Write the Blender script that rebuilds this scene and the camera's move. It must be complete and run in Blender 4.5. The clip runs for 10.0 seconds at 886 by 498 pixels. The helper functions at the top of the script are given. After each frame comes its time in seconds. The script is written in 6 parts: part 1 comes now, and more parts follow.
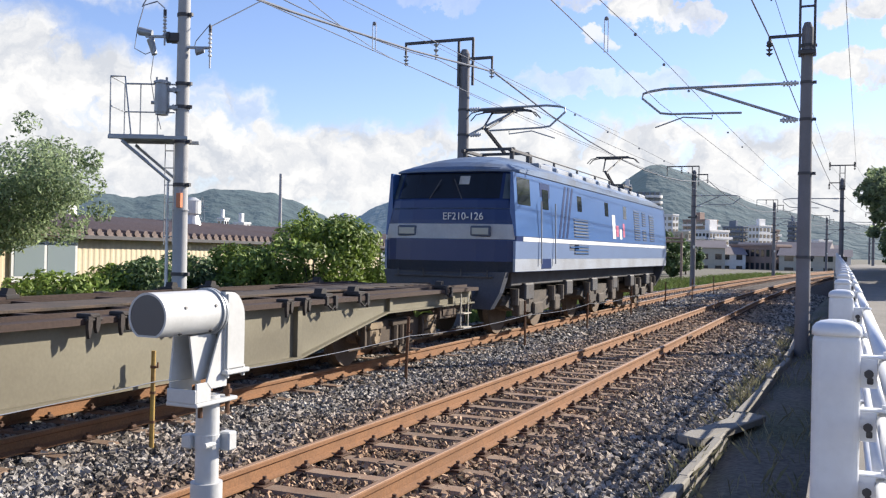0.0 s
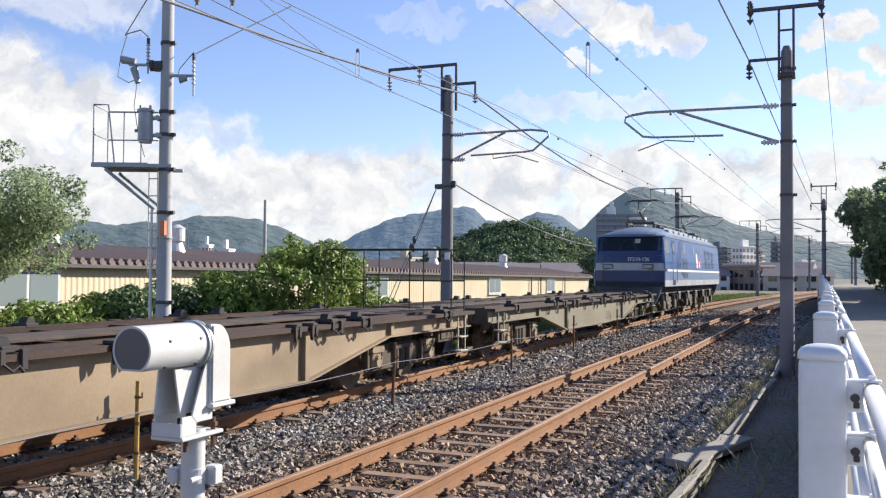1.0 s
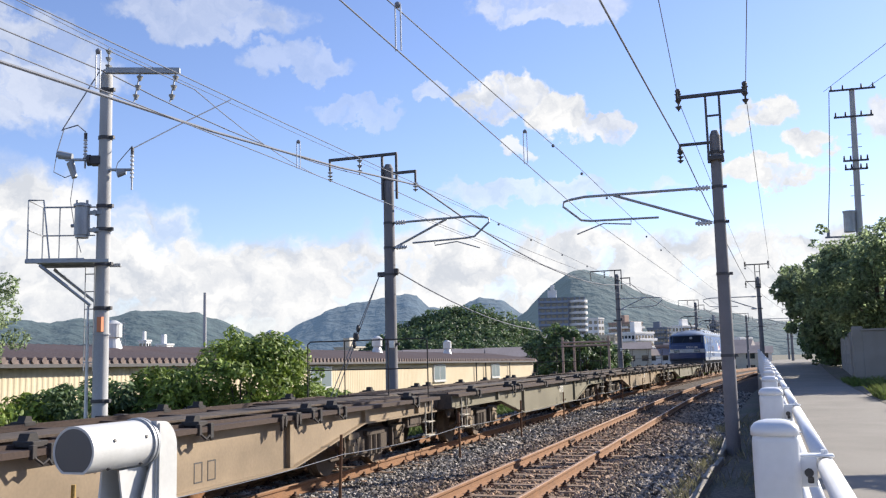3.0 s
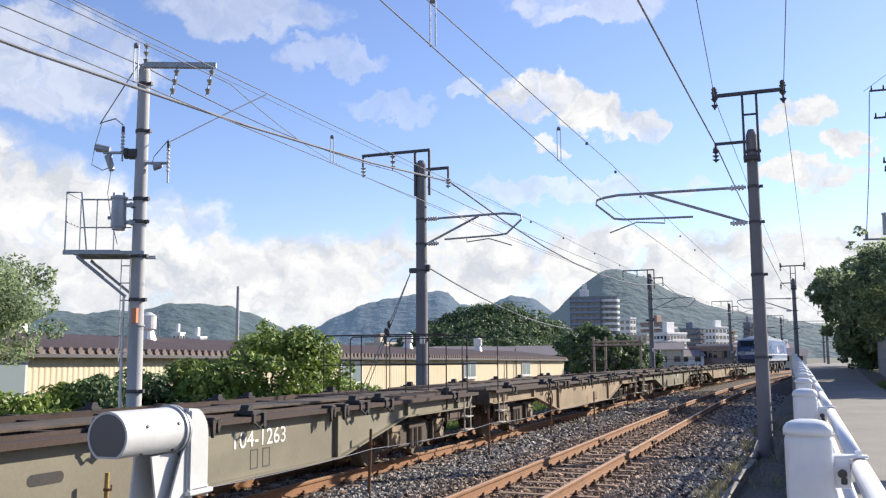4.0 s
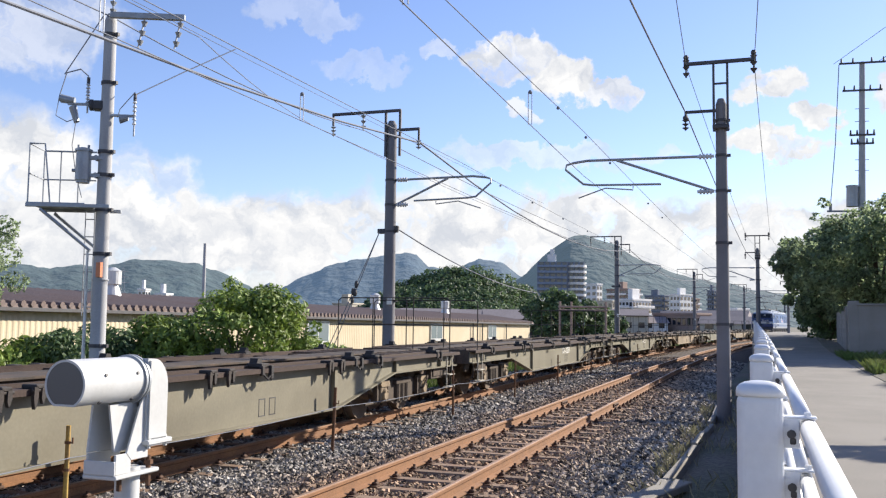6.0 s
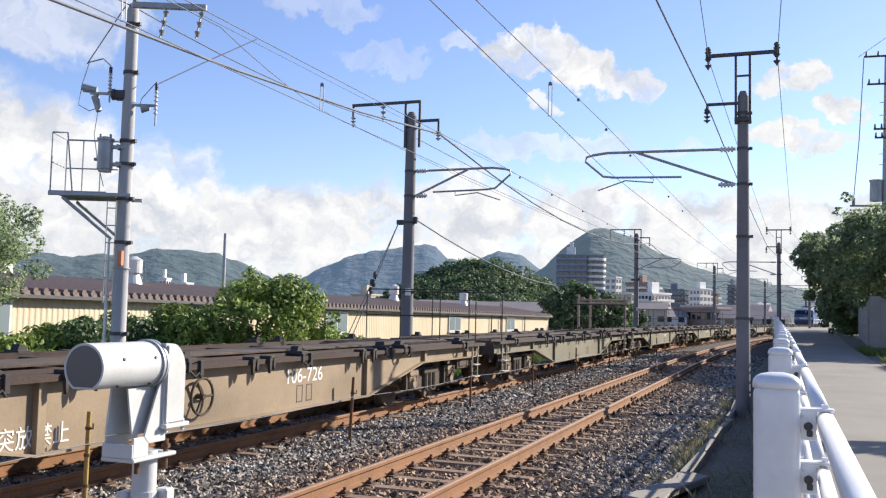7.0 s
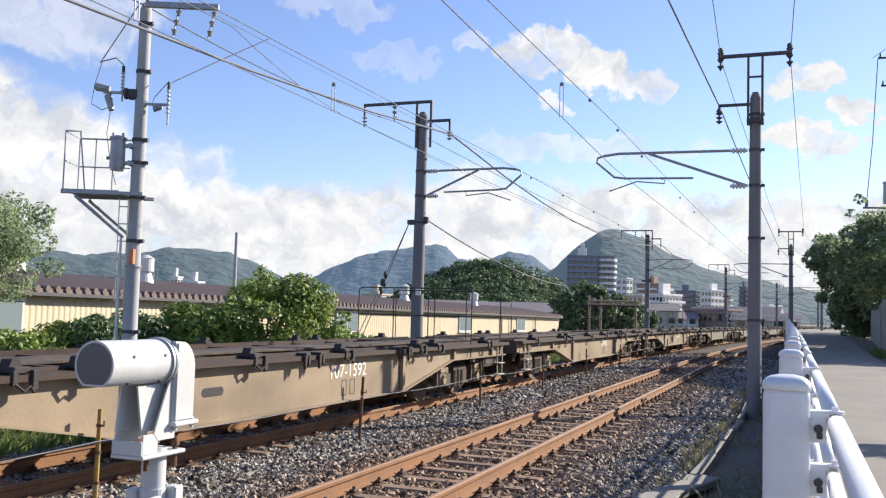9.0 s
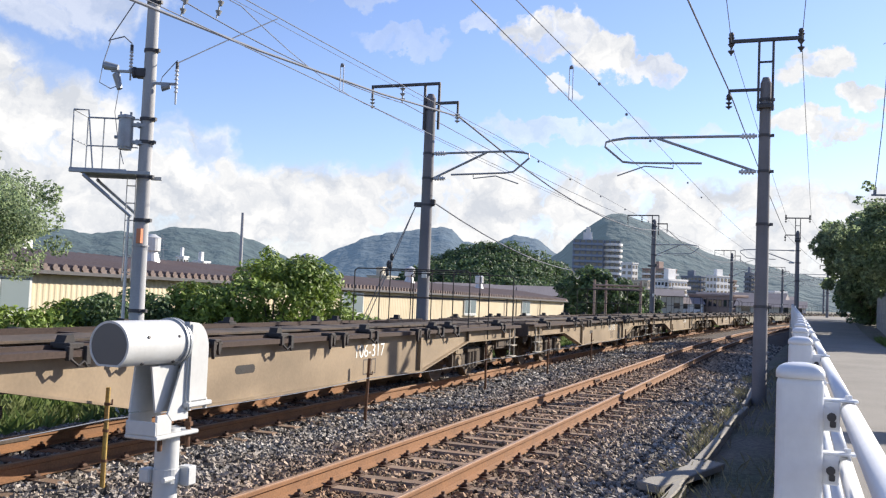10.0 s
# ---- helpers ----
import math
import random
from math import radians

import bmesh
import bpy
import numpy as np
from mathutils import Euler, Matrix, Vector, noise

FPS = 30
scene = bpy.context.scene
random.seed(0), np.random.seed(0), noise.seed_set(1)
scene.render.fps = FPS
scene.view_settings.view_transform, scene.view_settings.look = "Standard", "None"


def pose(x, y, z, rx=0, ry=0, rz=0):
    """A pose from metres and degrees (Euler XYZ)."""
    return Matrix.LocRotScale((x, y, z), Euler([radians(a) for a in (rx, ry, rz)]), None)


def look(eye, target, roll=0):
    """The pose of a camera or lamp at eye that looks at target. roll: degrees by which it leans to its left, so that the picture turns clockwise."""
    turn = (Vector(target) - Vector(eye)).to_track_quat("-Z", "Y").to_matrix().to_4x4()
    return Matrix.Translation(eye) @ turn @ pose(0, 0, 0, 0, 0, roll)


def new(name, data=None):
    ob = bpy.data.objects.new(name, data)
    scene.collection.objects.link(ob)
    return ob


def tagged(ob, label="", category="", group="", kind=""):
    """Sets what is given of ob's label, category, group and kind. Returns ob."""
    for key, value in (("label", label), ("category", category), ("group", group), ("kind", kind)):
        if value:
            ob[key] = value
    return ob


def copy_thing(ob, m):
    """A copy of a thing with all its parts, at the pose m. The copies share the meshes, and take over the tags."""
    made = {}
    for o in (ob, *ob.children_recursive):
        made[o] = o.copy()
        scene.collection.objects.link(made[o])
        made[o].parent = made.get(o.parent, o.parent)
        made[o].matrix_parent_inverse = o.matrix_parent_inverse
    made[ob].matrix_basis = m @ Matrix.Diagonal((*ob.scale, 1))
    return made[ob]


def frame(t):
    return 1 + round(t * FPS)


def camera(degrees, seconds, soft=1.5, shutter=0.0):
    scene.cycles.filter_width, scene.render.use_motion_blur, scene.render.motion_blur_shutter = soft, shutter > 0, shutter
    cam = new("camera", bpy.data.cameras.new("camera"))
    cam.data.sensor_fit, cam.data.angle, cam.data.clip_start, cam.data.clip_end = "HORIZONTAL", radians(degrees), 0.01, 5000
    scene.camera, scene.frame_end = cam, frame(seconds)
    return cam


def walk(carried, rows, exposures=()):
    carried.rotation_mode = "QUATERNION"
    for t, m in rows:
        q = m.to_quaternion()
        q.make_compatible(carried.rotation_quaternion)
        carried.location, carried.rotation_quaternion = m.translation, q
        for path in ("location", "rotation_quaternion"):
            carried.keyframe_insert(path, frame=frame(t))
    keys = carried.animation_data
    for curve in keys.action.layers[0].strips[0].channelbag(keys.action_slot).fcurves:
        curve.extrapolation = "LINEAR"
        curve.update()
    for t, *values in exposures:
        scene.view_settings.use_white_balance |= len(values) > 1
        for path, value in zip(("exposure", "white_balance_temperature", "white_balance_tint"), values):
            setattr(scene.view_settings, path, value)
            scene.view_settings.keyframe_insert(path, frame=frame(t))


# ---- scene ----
cam = camera(51.6, 10.0, soft=1.25)
EYE = (0.0, 0.0, 1.7)
# seconds, yaw, pitch, roll, and the small sway of the hand to the right and up
PATH = [(0.0, 23.74, 0.06, -1.1, 0.010, 0.005), (0.5, 22.53, 0.71, -1.18, 0.010, 0.005), (1.0, 22.83, 1.58, -0.45, 0.008, 0.02),
        (1.5, 20.57, 1.16, -0.1, 0.0, 0.03), (2.0, 19.51, 1.8, 0.91, -0.004, 0.03), (2.5, 19.11, 6.19, 2.06, -0.018, 0.025),
        (2.7, 19.1, 6.75, 1.69, -0.02, 0.022),
        (3.8, 20.56, 7.13, 0.45, -0.018, 0.006), (4.0, 21.24, 6.85, 0.39, -0.018, 0.005), (4.5, 21.51, 6.17, 0.57, -0.018, 0.0), (5.0, 20.03, 5.06, 0.33, -0.015, -0.005),
        (5.2, 19.61, 4.86, 0.2, -0.013, -0.006),
        (6.3, 19.35, 4.28, -1.02, 0.006, -0.016), (6.5, 19.59, 4.08, -1.11, 0.008, -0.018), (7.0, 20.35, 3.98, -1.3, 0.010, -0.024), (7.5, 20.98, 3.65, -1.34, 0.010, -0.025),
        (8.0, 20.89, 3.68, -1.57, 0.012, -0.025), (8.5, 20.6, 3.94, -1.78, 0.015, -0.025), (9.0, 21.0, 3.97, -1.64, 0.015, -0.025),
        (9.5, 21.66, 3.49, -1.97, 0.006, -0.02), (10.0, 21.3, 2.87, -2.3, -0.015, -0.022)]
walk(cam, [(t, pose(EYE[0] + dx, EYE[1], EYE[2] + dz, 90 + p, r, w)) for t, w, p, r, dx, dz in PATH])

# ---------------------------------------------------------------- light
SUN_AZ, SUN_EL = radians(38), radians(27)          # azimuth from +y towards +x
world = bpy.data.worlds.new("sky")
scene.world = world
world.use_nodes = True
wn, wl = world.node_tree.nodes, world.node_tree.links
wn.clear()


def wnode(kind, **kw):
    n = wn.new(kind)
    for k, v in kw.items():
        if k == "op":
            n.operation = v
        elif k == "i":
            for idx, val in v.items():
                if hasattr(val, "links"):
                    wl.new(val, n.inputs[idx])
                else:
                    n.inputs[idx].default_value = val
    return n


sky = wn.new("ShaderNodeTexSky")
sky.sky_type, sky.sun_disc = "NISHITA", False
sky.sun_elevation, sky.sun_rotation = SUN_EL, SUN_AZ
sky.air_density, sky.dust_density, sky.ozone_density = 1.0, 0.25, 2.0


def build_sky():
    """Nishita sky with banks of cumulus painted by azimuth and elevation."""
    tc = wn.new("ShaderNodeTexCoord")
    sep = wnode("ShaderNodeSeparateXYZ", i={0: tc.outputs["Generated"]})
    neg = wnode("ShaderNodeMath", op="MULTIPLY", i={0: sep.outputs[0], 1: -1.0})
    az = wnode("ShaderNodeMath", op="ARCTAN2", i={0: neg.outputs[0], 1: sep.outputs[1]})
    el = wnode("ShaderNodeMath", op="ARCSINE", i={0: sep.outputs[2]})
    azd = wnode("ShaderNodeMath", op="MULTIPLY", i={0: az.outputs[0], 1: 57.2958})
    eld = wnode("ShaderNodeMath", op="MULTIPLY", i={0: el.outputs[0], 1: 57.2958})
    flat = wnode("ShaderNodeCombineXYZ", i={0: azd.outputs[0], 1: eld.outputs[0]})
    # ragged edges: two scales of displacement, in degrees
    n1 = wnode("ShaderNodeTexNoise", i={"Vector": flat.outputs[0], "Scale": 0.35, "Detail": 6.0, "Roughness": 0.6})
    off = wnode("ShaderNodeVectorMath", op="SUBTRACT", i={0: n1.outputs["Color"], 1: (0.5, 0.5, 0.5)})
    offs = wnode("ShaderNodeVectorMath", op="MULTIPLY", i={0: off.outputs[0], 1: (6.0, 4.5, 0.0)})
    warped = wnode("ShaderNodeVectorMath", op="ADD", i={0: flat.outputs[0], 1: offs.outputs[0]})
    total = None
    for a, e, wa, we, gain in CLOUDS:
        d = wnode("ShaderNodeVectorMath", op="SUBTRACT", i={0: warped.outputs[0], 1: (a, e, 0)})
        s = wnode("ShaderNodeVectorMath", op="DIVIDE", i={0: d.outputs[0], 1: (wa, we, 1)})
        ln = wnode("ShaderNodeVectorMath", op="LENGTH", i={0: s.outputs[0]})
        mr = wn.new("ShaderNodeMapRange")
        mr.interpolation_type = "SMOOTHSTEP"
        wl.new(ln.outputs["Value"], mr.inputs[0])
        mr.inputs[1].default_value, mr.inputs[2].default_value = 1.10, 0.84
        mr.inputs[3].default_value, mr.inputs[4].default_value = 0.0, gain
        if total is None:
            total = mr.outputs[0]
        else:
            total = wnode("ShaderNodeMath", op="MAXIMUM", i={0: total, 1: mr.outputs[0]}).outputs[0]
    # breaks in the banks, and mottling inside the clouds
    n3 = wnode("ShaderNodeTexNoise", i={"Vector": warped.outputs[0], "Scale": 0.30, "Detail": 5.0, "Roughness": 0.55})
    gap = wn.new("ShaderNodeMapRange")
    wl.new(n3.outputs["Fac"], gap.inputs[0])
    gap.inputs[1].default_value, gap.inputs[2].default_value = 0.36, 0.46
    gap.inputs[3].default_value, gap.inputs[4].default_value = 0.45, 1.0
    total = wnode("ShaderNodeMath", op="MULTIPLY", i={0: total, 1: gap.outputs[0]}).outputs[0]
    # billows: bright where the cloud swells towards the sun, grey on the far side
    def swell(shift):
        at = wnode("ShaderNodeVectorMath", op="ADD", i={0: warped.outputs[0], 1: shift})
        return wnode("ShaderNodeTexNoise", i={"Vector": at.outputs[0], "Scale": 0.24, "Detail": 6.0, "Roughness": 0.58}).outputs["Fac"]
    lit = wnode("ShaderNodeMath", op="SUBTRACT", i={0: swell((0, 0, 0)), 1: swell((-0.7, 1.0, 0))})
    shade = wn.new("ShaderNodeMapRange")
    wl.new(lit.outputs[0], shade.inputs[0])
    shade.inputs[1].default_value, shade.inputs[2].default_value = -0.13, 0.09
    tone = wn.new("ShaderNodeMix")
    tone.data_type = "RGBA"
    wl.new(shade.outputs[0], tone.inputs[0])
    tone.inputs[6].default_value = CLOUD_DARK
    tone.inputs[7].default_value = CLOUD_LIGHT
    mix = wn.new("ShaderNodeMix")
    mix.data_type = "RGBA"
    wl.new(total, mix.inputs[0])
    haze = wn.new("ShaderNodeMix")
    haze.data_type = "RGBA"
    haze.inputs[0].default_value = 1.0
    haze.blend_type = "MULTIPLY"
    wl.new(sky.outputs[0], haze.inputs[6])
    haze.inputs[7].default_value = (1.07, 1.04, 1.27, 1)
    wl.new(haze.outputs[2], mix.inputs[6])
    wl.new(tone.outputs[2], mix.inputs[7])
    bg = wn.new("ShaderNodeBackground")
    wl.new(mix.outputs[2], bg.inputs[0])
    bg.inputs[1].default_value = 0.085
    out = wn.new("ShaderNodeOutputWorld")
    wl.new(bg.outputs[0], out.inputs[0])


# azimuth and elevation of each bank, its half width and half height in degrees, its cover
CLOUDS = [(51, 5, 9, 8.6, 1.0), (44.5, 4, 7, 7.6, 1.0), (38, 3.2, 6.5, 6.4, 1.0), (31.5, 2.6, 7, 5.4, 1.0), (25.5, 2.6, 6, 5.6, 1.0), (19, 3, 5, 6.0, 1.0),
          (11.5, 3.6, 7.5, 4.8, 1.0), (3, 3, 7, 5.0, 1.0), (-5, 3, 7, 4.6, 1.0), (13, 10.2, 6.5, 0.8, 0.5), (8.5, 10.4, 4, 0.6, 0.45),
          (15, 16.2, 2.6, 1.5, 0.95), (11.8, 15.1, 2.6, 1.3, 1.0), (9, 14.0, 2.0, 0.8, 0.9), (19.4, 16.6, 1.4, 0.7, 0.45), (14.3, 13.0, 1.2, 0.7, 0.8),
          (-0.5, 14.0, 2.1, 1.0, 1.0), (-3.2, 12.4, 1.3, 0.75, 1.0), (-0.9, 10.6, 2.6, 0.8, 1.0), (-9, 13, 3, 1.2, 0.9),
          (24.5, 15.7, 3.4, 0.7, 0.28), (28, 18.6, 4, 1.0, 0.3), (45, 17, 6, 3.2, 0.55), (34, 21, 6, 1.6, 0.4), (12, 21.5, 5, 1.2, 0.5),
          (-20, 5, 12, 5, 1.0), (70, 7, 14, 8, 1.0), (100, 5, 16, 4, 0.9), (170, 5, 20, 4, 0.8), (-100, 5, 22, 4, 0.8)]
CLOUD_LIGHT, CLOUD_DARK = (6.45, 6.4, 6.35, 1), (4.4, 4.6, 5.0, 1)
build_sky()

sun = new("sun", bpy.data.lights.new("sun", "SUN"))
sun.data.energy, sun.data.angle, sun.data.color = 5.0, radians(0.53), (1.0, 0.925, 0.81)
sun.matrix_world = look((0, 0, 0), (-math.sin(SUN_AZ) * math.cos(SUN_EL), -math.cos(SUN_AZ) * math.cos(SUN_EL), -math.sin(SUN_EL)))
scene.view_settings.exposure = 0.90


# ---------------------------------------------------------------- materials
def material(name, colour, rough=0.7, metal=0.0, vary=0.25, scale=3.0, fine=40.0, bump=0.2, tint=None, stain=0.3,
             random_piece=0.0, island=0.0, spec=0.4, depth=0.01, trans=0.0, stretch=(1, 1, 1)):
    """Base colour with large stains, fine grain and relief; object space, metres."""
    m = bpy.data.materials.new(name)
    m.use_nodes = True
    n, l = m.node_tree.nodes, m.node_tree.links
    b = n["Principled BSDF"]
    b.inputs["Roughness"].default_value = rough
    b.inputs["Metallic"].default_value = metal
    b.inputs["Specular IOR Level"].default_value = spec
    tc = n.new("ShaderNodeTexCoord")
    mp = n.new("ShaderNodeMapping")
    mp.inputs["Scale"].default_value = stretch
    l.new(tc.outputs["Object"], mp.inputs["Vector"])
    big = n.new("ShaderNodeTexNoise")
    big.inputs["Scale"].default_value, big.inputs["Detail"].default_value = scale, 5
    small = n.new("ShaderNodeTexNoise")
    small.inputs["Scale"].default_value, small.inputs["Detail"].default_value = fine, 4
    l.new(mp.outputs[0], big.inputs["Vector"])
    l.new(mp.outputs[0], small.inputs["Vector"])
    dark = tint if tint else tuple(c * 0.55 for c in colour)
    ramp = n.new("ShaderNodeMapRange")
    ramp.inputs[1].default_value, ramp.inputs[2].default_value = 0.38, 0.68
    ramp.inputs[3].default_value, ramp.inputs[4].default_value = 0.0, stain
    l.new(big.outputs["Fac"], ramp.inputs[0])
    mix = n.new("ShaderNodeMix")
    mix.data_type = "RGBA"
    mix.inputs[6].default_value, mix.inputs[7].default_value = (*colour, 1), (*dark, 1)
    l.new(ramp.outputs[0], mix.inputs[0])
    val = n.new("ShaderNodeMapRange")
    val.inputs[1].default_value, val.inputs[2].default_value = 0.25, 0.75
    val.inputs[3].default_value, val.inputs[4].default_value = 1 - vary, 1 + vary
    l.new(small.outputs["Fac"], val.inputs[0])
    hsv = n.new("ShaderNodeHueSaturation")
    l.new(mix.outputs[2], hsv.inputs["Color"])
    last = val.outputs[0]
    if random_piece or island:
        src = n.new("ShaderNodeObjectInfo").outputs["Random"] if random_piece else n.new("ShaderNodeNewGeometry").outputs["Random Per Island"]
        rv = n.new("ShaderNodeMapRange")
        k = random_piece or island
        rv.inputs[3].default_value, rv.inputs[4].default_value = 1 - k, 1 + k
        l.new(src, rv.inputs[0])
        mul = n.new("ShaderNodeMath")
        mul.operation = "MULTIPLY"
        l.new(rv.outputs[0], mul.inputs[0])
        l.new(last, mul.inputs[1])
        last = mul.outputs[0]
    l.new(last, hsv.inputs["Value"])
    l.new(hsv.outputs[0], b.inputs["Base Color"])
    if bump:
        bp = n.new("ShaderNodeBump")
        bp.inputs["Strength"].default_value, bp.inputs["Distance"].default_value = bump, depth
        l.new(small.outputs["Fac"], bp.inputs["Height"])
        l.new(bp.outputs[0], b.inputs["Normal"])
    if trans:
        b.inputs["Subsurface Weight"].default_value = 0.0
        tr = n.new("ShaderNodeBsdfTranslucent")
        l.new(hsv.outputs[0], tr.inputs[0])
        add = n.new("ShaderNodeMixShader")
        add.inputs[0].default_value = trans
        l.new(b.outputs[0], add.inputs[1])
        l.new(tr.outputs[0], add.inputs[2])
        l.new(add.outputs[0], n["Material Output"].inputs[0])
    return m


M = {}


def mat(key, *a, **k):
    M[key] = material(key, *a, **k)


mat("rust_rail", (0.236, 0.114, 0.0498), rough=0.8, vary=0.25, scale=4, fine=60, tint=(0.16, 0.0798, 0.0383), stain=0.6)
mat("rail_top", (0.357, 0.221, 0.136), rough=0.55, metal=0.25, vary=0.1, scale=2, fine=80, tint=(0.214, 0.143, 0.0926), stain=0.6, bump=0.05)
mat("sleeper", (0.235, 0.165, 0.115), rough=0.9, vary=0.3, scale=5, fine=70, tint=(0.20, 0.11, 0.065), stain=0.7, random_piece=0.25)
mat("clip_iron", (0.10, 0.055, 0.035), rough=0.85)
mat("ballast", (0.262, 0.243, 0.221), rough=0.95, vary=0.25, scale=1.1, fine=50, tint=(0.212, 0.16, 0.114), stain=0.6, island=0.9, bump=0.5)


def rust_dust(m, x0, reach, colour, amount):
    """Brake and rail dust that settles on the stones beside a track."""
    n, l = m.node_tree.nodes, m.node_tree.links
    b = n["Principled BSDF"]
    old = b.inputs["Base Color"].links[0].from_socket
    sep = n.new("ShaderNodeSeparateXYZ")
    l.new(n["Texture Coordinate"].outputs["Object"], sep.inputs[0])
    off = n.new("ShaderNodeMath")
    off.operation = "SUBTRACT"
    l.new(sep.outputs[0], off.inputs[0])
    off.inputs[1].default_value = x0
    dist = n.new("ShaderNodeMath")
    dist.operation = "ABSOLUTE"
    l.new(off.outputs[0], dist.inputs[0])
    fade = n.new("ShaderNodeMapRange")
    fade.inputs[1].default_value, fade.inputs[2].default_value = reach, reach * 0.45
    fade.inputs[3].default_value, fade.inputs[4].default_value = 0.0, amount
    l.new(dist.outputs[0], fade.inputs[0])
    mix = n.new("ShaderNodeMix")
    mix.data_type, mix.blend_type = "RGBA", "MULTIPLY"
    l.new(fade.outputs[0], mix.inputs[0])
    l.new(old, mix.inputs[6])
    mix.inputs[7].default_value = (*colour, 1)
    l.new(mix.outputs[2], b.inputs["Base Color"])


rust_dust(M["ballast"], -3.65, 1.9, (0.98, 0.70, 0.48), 0.85)
# Near-black base puts the shade between the stones into the bed.
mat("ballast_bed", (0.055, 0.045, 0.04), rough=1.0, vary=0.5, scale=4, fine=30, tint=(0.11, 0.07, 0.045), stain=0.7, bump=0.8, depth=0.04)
mat("soil", (0.16, 0.14, 0.115), rough=1.0, vary=0.4, scale=0.6, fine=18, tint=(0.09, 0.11, 0.05), stain=0.6, bump=0.8, depth=0.03)
mat("concrete", (0.27, 0.25, 0.22), rough=0.9, vary=0.15, scale=1.5, fine=45, tint=(0.2, 0.18, 0.15), stain=0.6, bump=0.3)
mat("pole_concrete", (0.414, 0.414, 0.414), rough=0.85, vary=0.12, scale=1.0, fine=60, tint=(0.243, 0.239, 0.239), stain=0.5, bump=0.15)
# Copy of the pole concrete, darkened for the poles' shaded side.
mat("pole_shaded", (0.20, 0.195, 0.205), rough=0.85, vary=0.12, scale=1.0, fine=60, tint=(0.10, 0.095, 0.095), stain=0.5, bump=0.15)
mat("asphalt", (0.232, 0.211, 0.181), rough=0.92, vary=0.22, scale=0.8, fine=90, tint=(0.146, 0.133, 0.112), stain=0.5, bump=0.4)
mat("white_paint", (0.702, 0.711, 0.729), rough=0.35, vary=0.04, scale=2.5, fine=30, tint=(0.558, 0.558, 0.54), stain=0.35, bump=0.04, spec=0.5)
mat("housing_paint", (0.538, 0.538, 0.523), rough=0.42, vary=0.04, scale=6, fine=60, tint=(0.396, 0.387, 0.364), stain=0.4, bump=0.05)
mat("grey_metal", (0.36, 0.38, 0.40), rough=0.5, metal=0.4, vary=0.12, scale=4, fine=50, tint=(0.22, 0.2, 0.18), stain=0.4, bump=0.08)
mat("dark_steel", (0.085, 0.085, 0.09), rough=0.6, metal=0.3, vary=0.2, scale=4, fine=50, tint=(0.06, 0.045, 0.035), stain=0.5)
mat("rubber", (0.03, 0.03, 0.032), rough=0.6, vary=0.1)
mat("wire", (0.22, 0.23, 0.26), rough=0.85, metal=0.0, vary=0.1, spec=0.15)
mat("insulator", (0.55, 0.56, 0.57), rough=0.25, vary=0.05)
mat("brown_rust", (0.15, 0.075, 0.04), rough=0.9, vary=0.3, fine=50, tint=(0.08, 0.045, 0.03), stain=0.6)
mat("yellow_stake", (0.42, 0.28, 0.07), rough=0.7, vary=0.2, fine=50, tint=(0.2, 0.1, 0.05), stain=0.8)
mat("wagon_tan", (0.295, 0.22, 0.14), rough=0.6, vary=0.08, scale=1.1, fine=30, tint=(0.142, 0.104, 0.0653), stain=0.6, bump=0.06)
mat("wagon_olive", (0.196, 0.176, 0.122), rough=0.6, vary=0.08, scale=1.1, fine=30, tint=(0.125, 0.107, 0.0713), stain=0.6, bump=0.06)
mat("wagon_rust", (0.0553, 0.0348, 0.0264), rough=0.85, vary=0.25, scale=1.5, fine=30, tint=(0.0422, 0.0264, 0.0211), stain=0.6)
mat("wagon_under", (0.06, 0.048, 0.0384), rough=0.9, vary=0.3, scale=3, fine=40, tint=(0.136, 0.088, 0.056), stain=0.6)
# Bogie brown, darkened for the shade under the side beams.
mat("bogie", (0.09, 0.0672, 0.048), rough=0.9, vary=0.25, scale=3, fine=40, tint=(0.042, 0.03, 0.024), stain=0.6)
mat("wheel", (0.17, 0.125, 0.09), rough=0.7, metal=0.3, vary=0.2, fine=40)
mat("iron", (0.035, 0.033, 0.032), rough=0.8, vary=0.25, scale=4, fine=50, tint=(0.06, 0.04, 0.03), stain=0.5)
mat("lettering", (0.85, 0.83, 0.77), rough=0.7, vary=0.12, fine=60, tint=(0.4, 0.35, 0.27), stain=0.5, bump=0)
mat("loco_blue", (0.007, 0.024, 0.10), rough=0.32, vary=0.05, scale=0.8, fine=20, tint=(0.010, 0.03, 0.12), stain=0.4, bump=0.02, spec=0.5)
mat("loco_sky", (0.04, 0.115, 0.30), rough=0.32, vary=0.05, scale=0.8, fine=20, tint=(0.035, 0.10, 0.26), stain=0.4, bump=0.02, spec=0.5)
mat("loco_white", (0.84, 0.84, 0.82), rough=0.4, vary=0.04, scale=2, fine=20, tint=(0.55, 0.53, 0.5), stain=0.4, bump=0.02)
# Lower flank blue-grey, paled further for the ground it would mirror.
mat("loco_pale_reflect", (0.15, 0.21, 0.345), rough=0.35, vary=0.05, scale=0.8, fine=20, tint=(0.12, 0.165, 0.27), stain=0.4, bump=0.02, spec=0.5)
mat("loco_skirt", (0.05, 0.06, 0.085), rough=0.6, vary=0.12, scale=1.5, fine=25, tint=(0.085, 0.08, 0.075), stain=0.6)
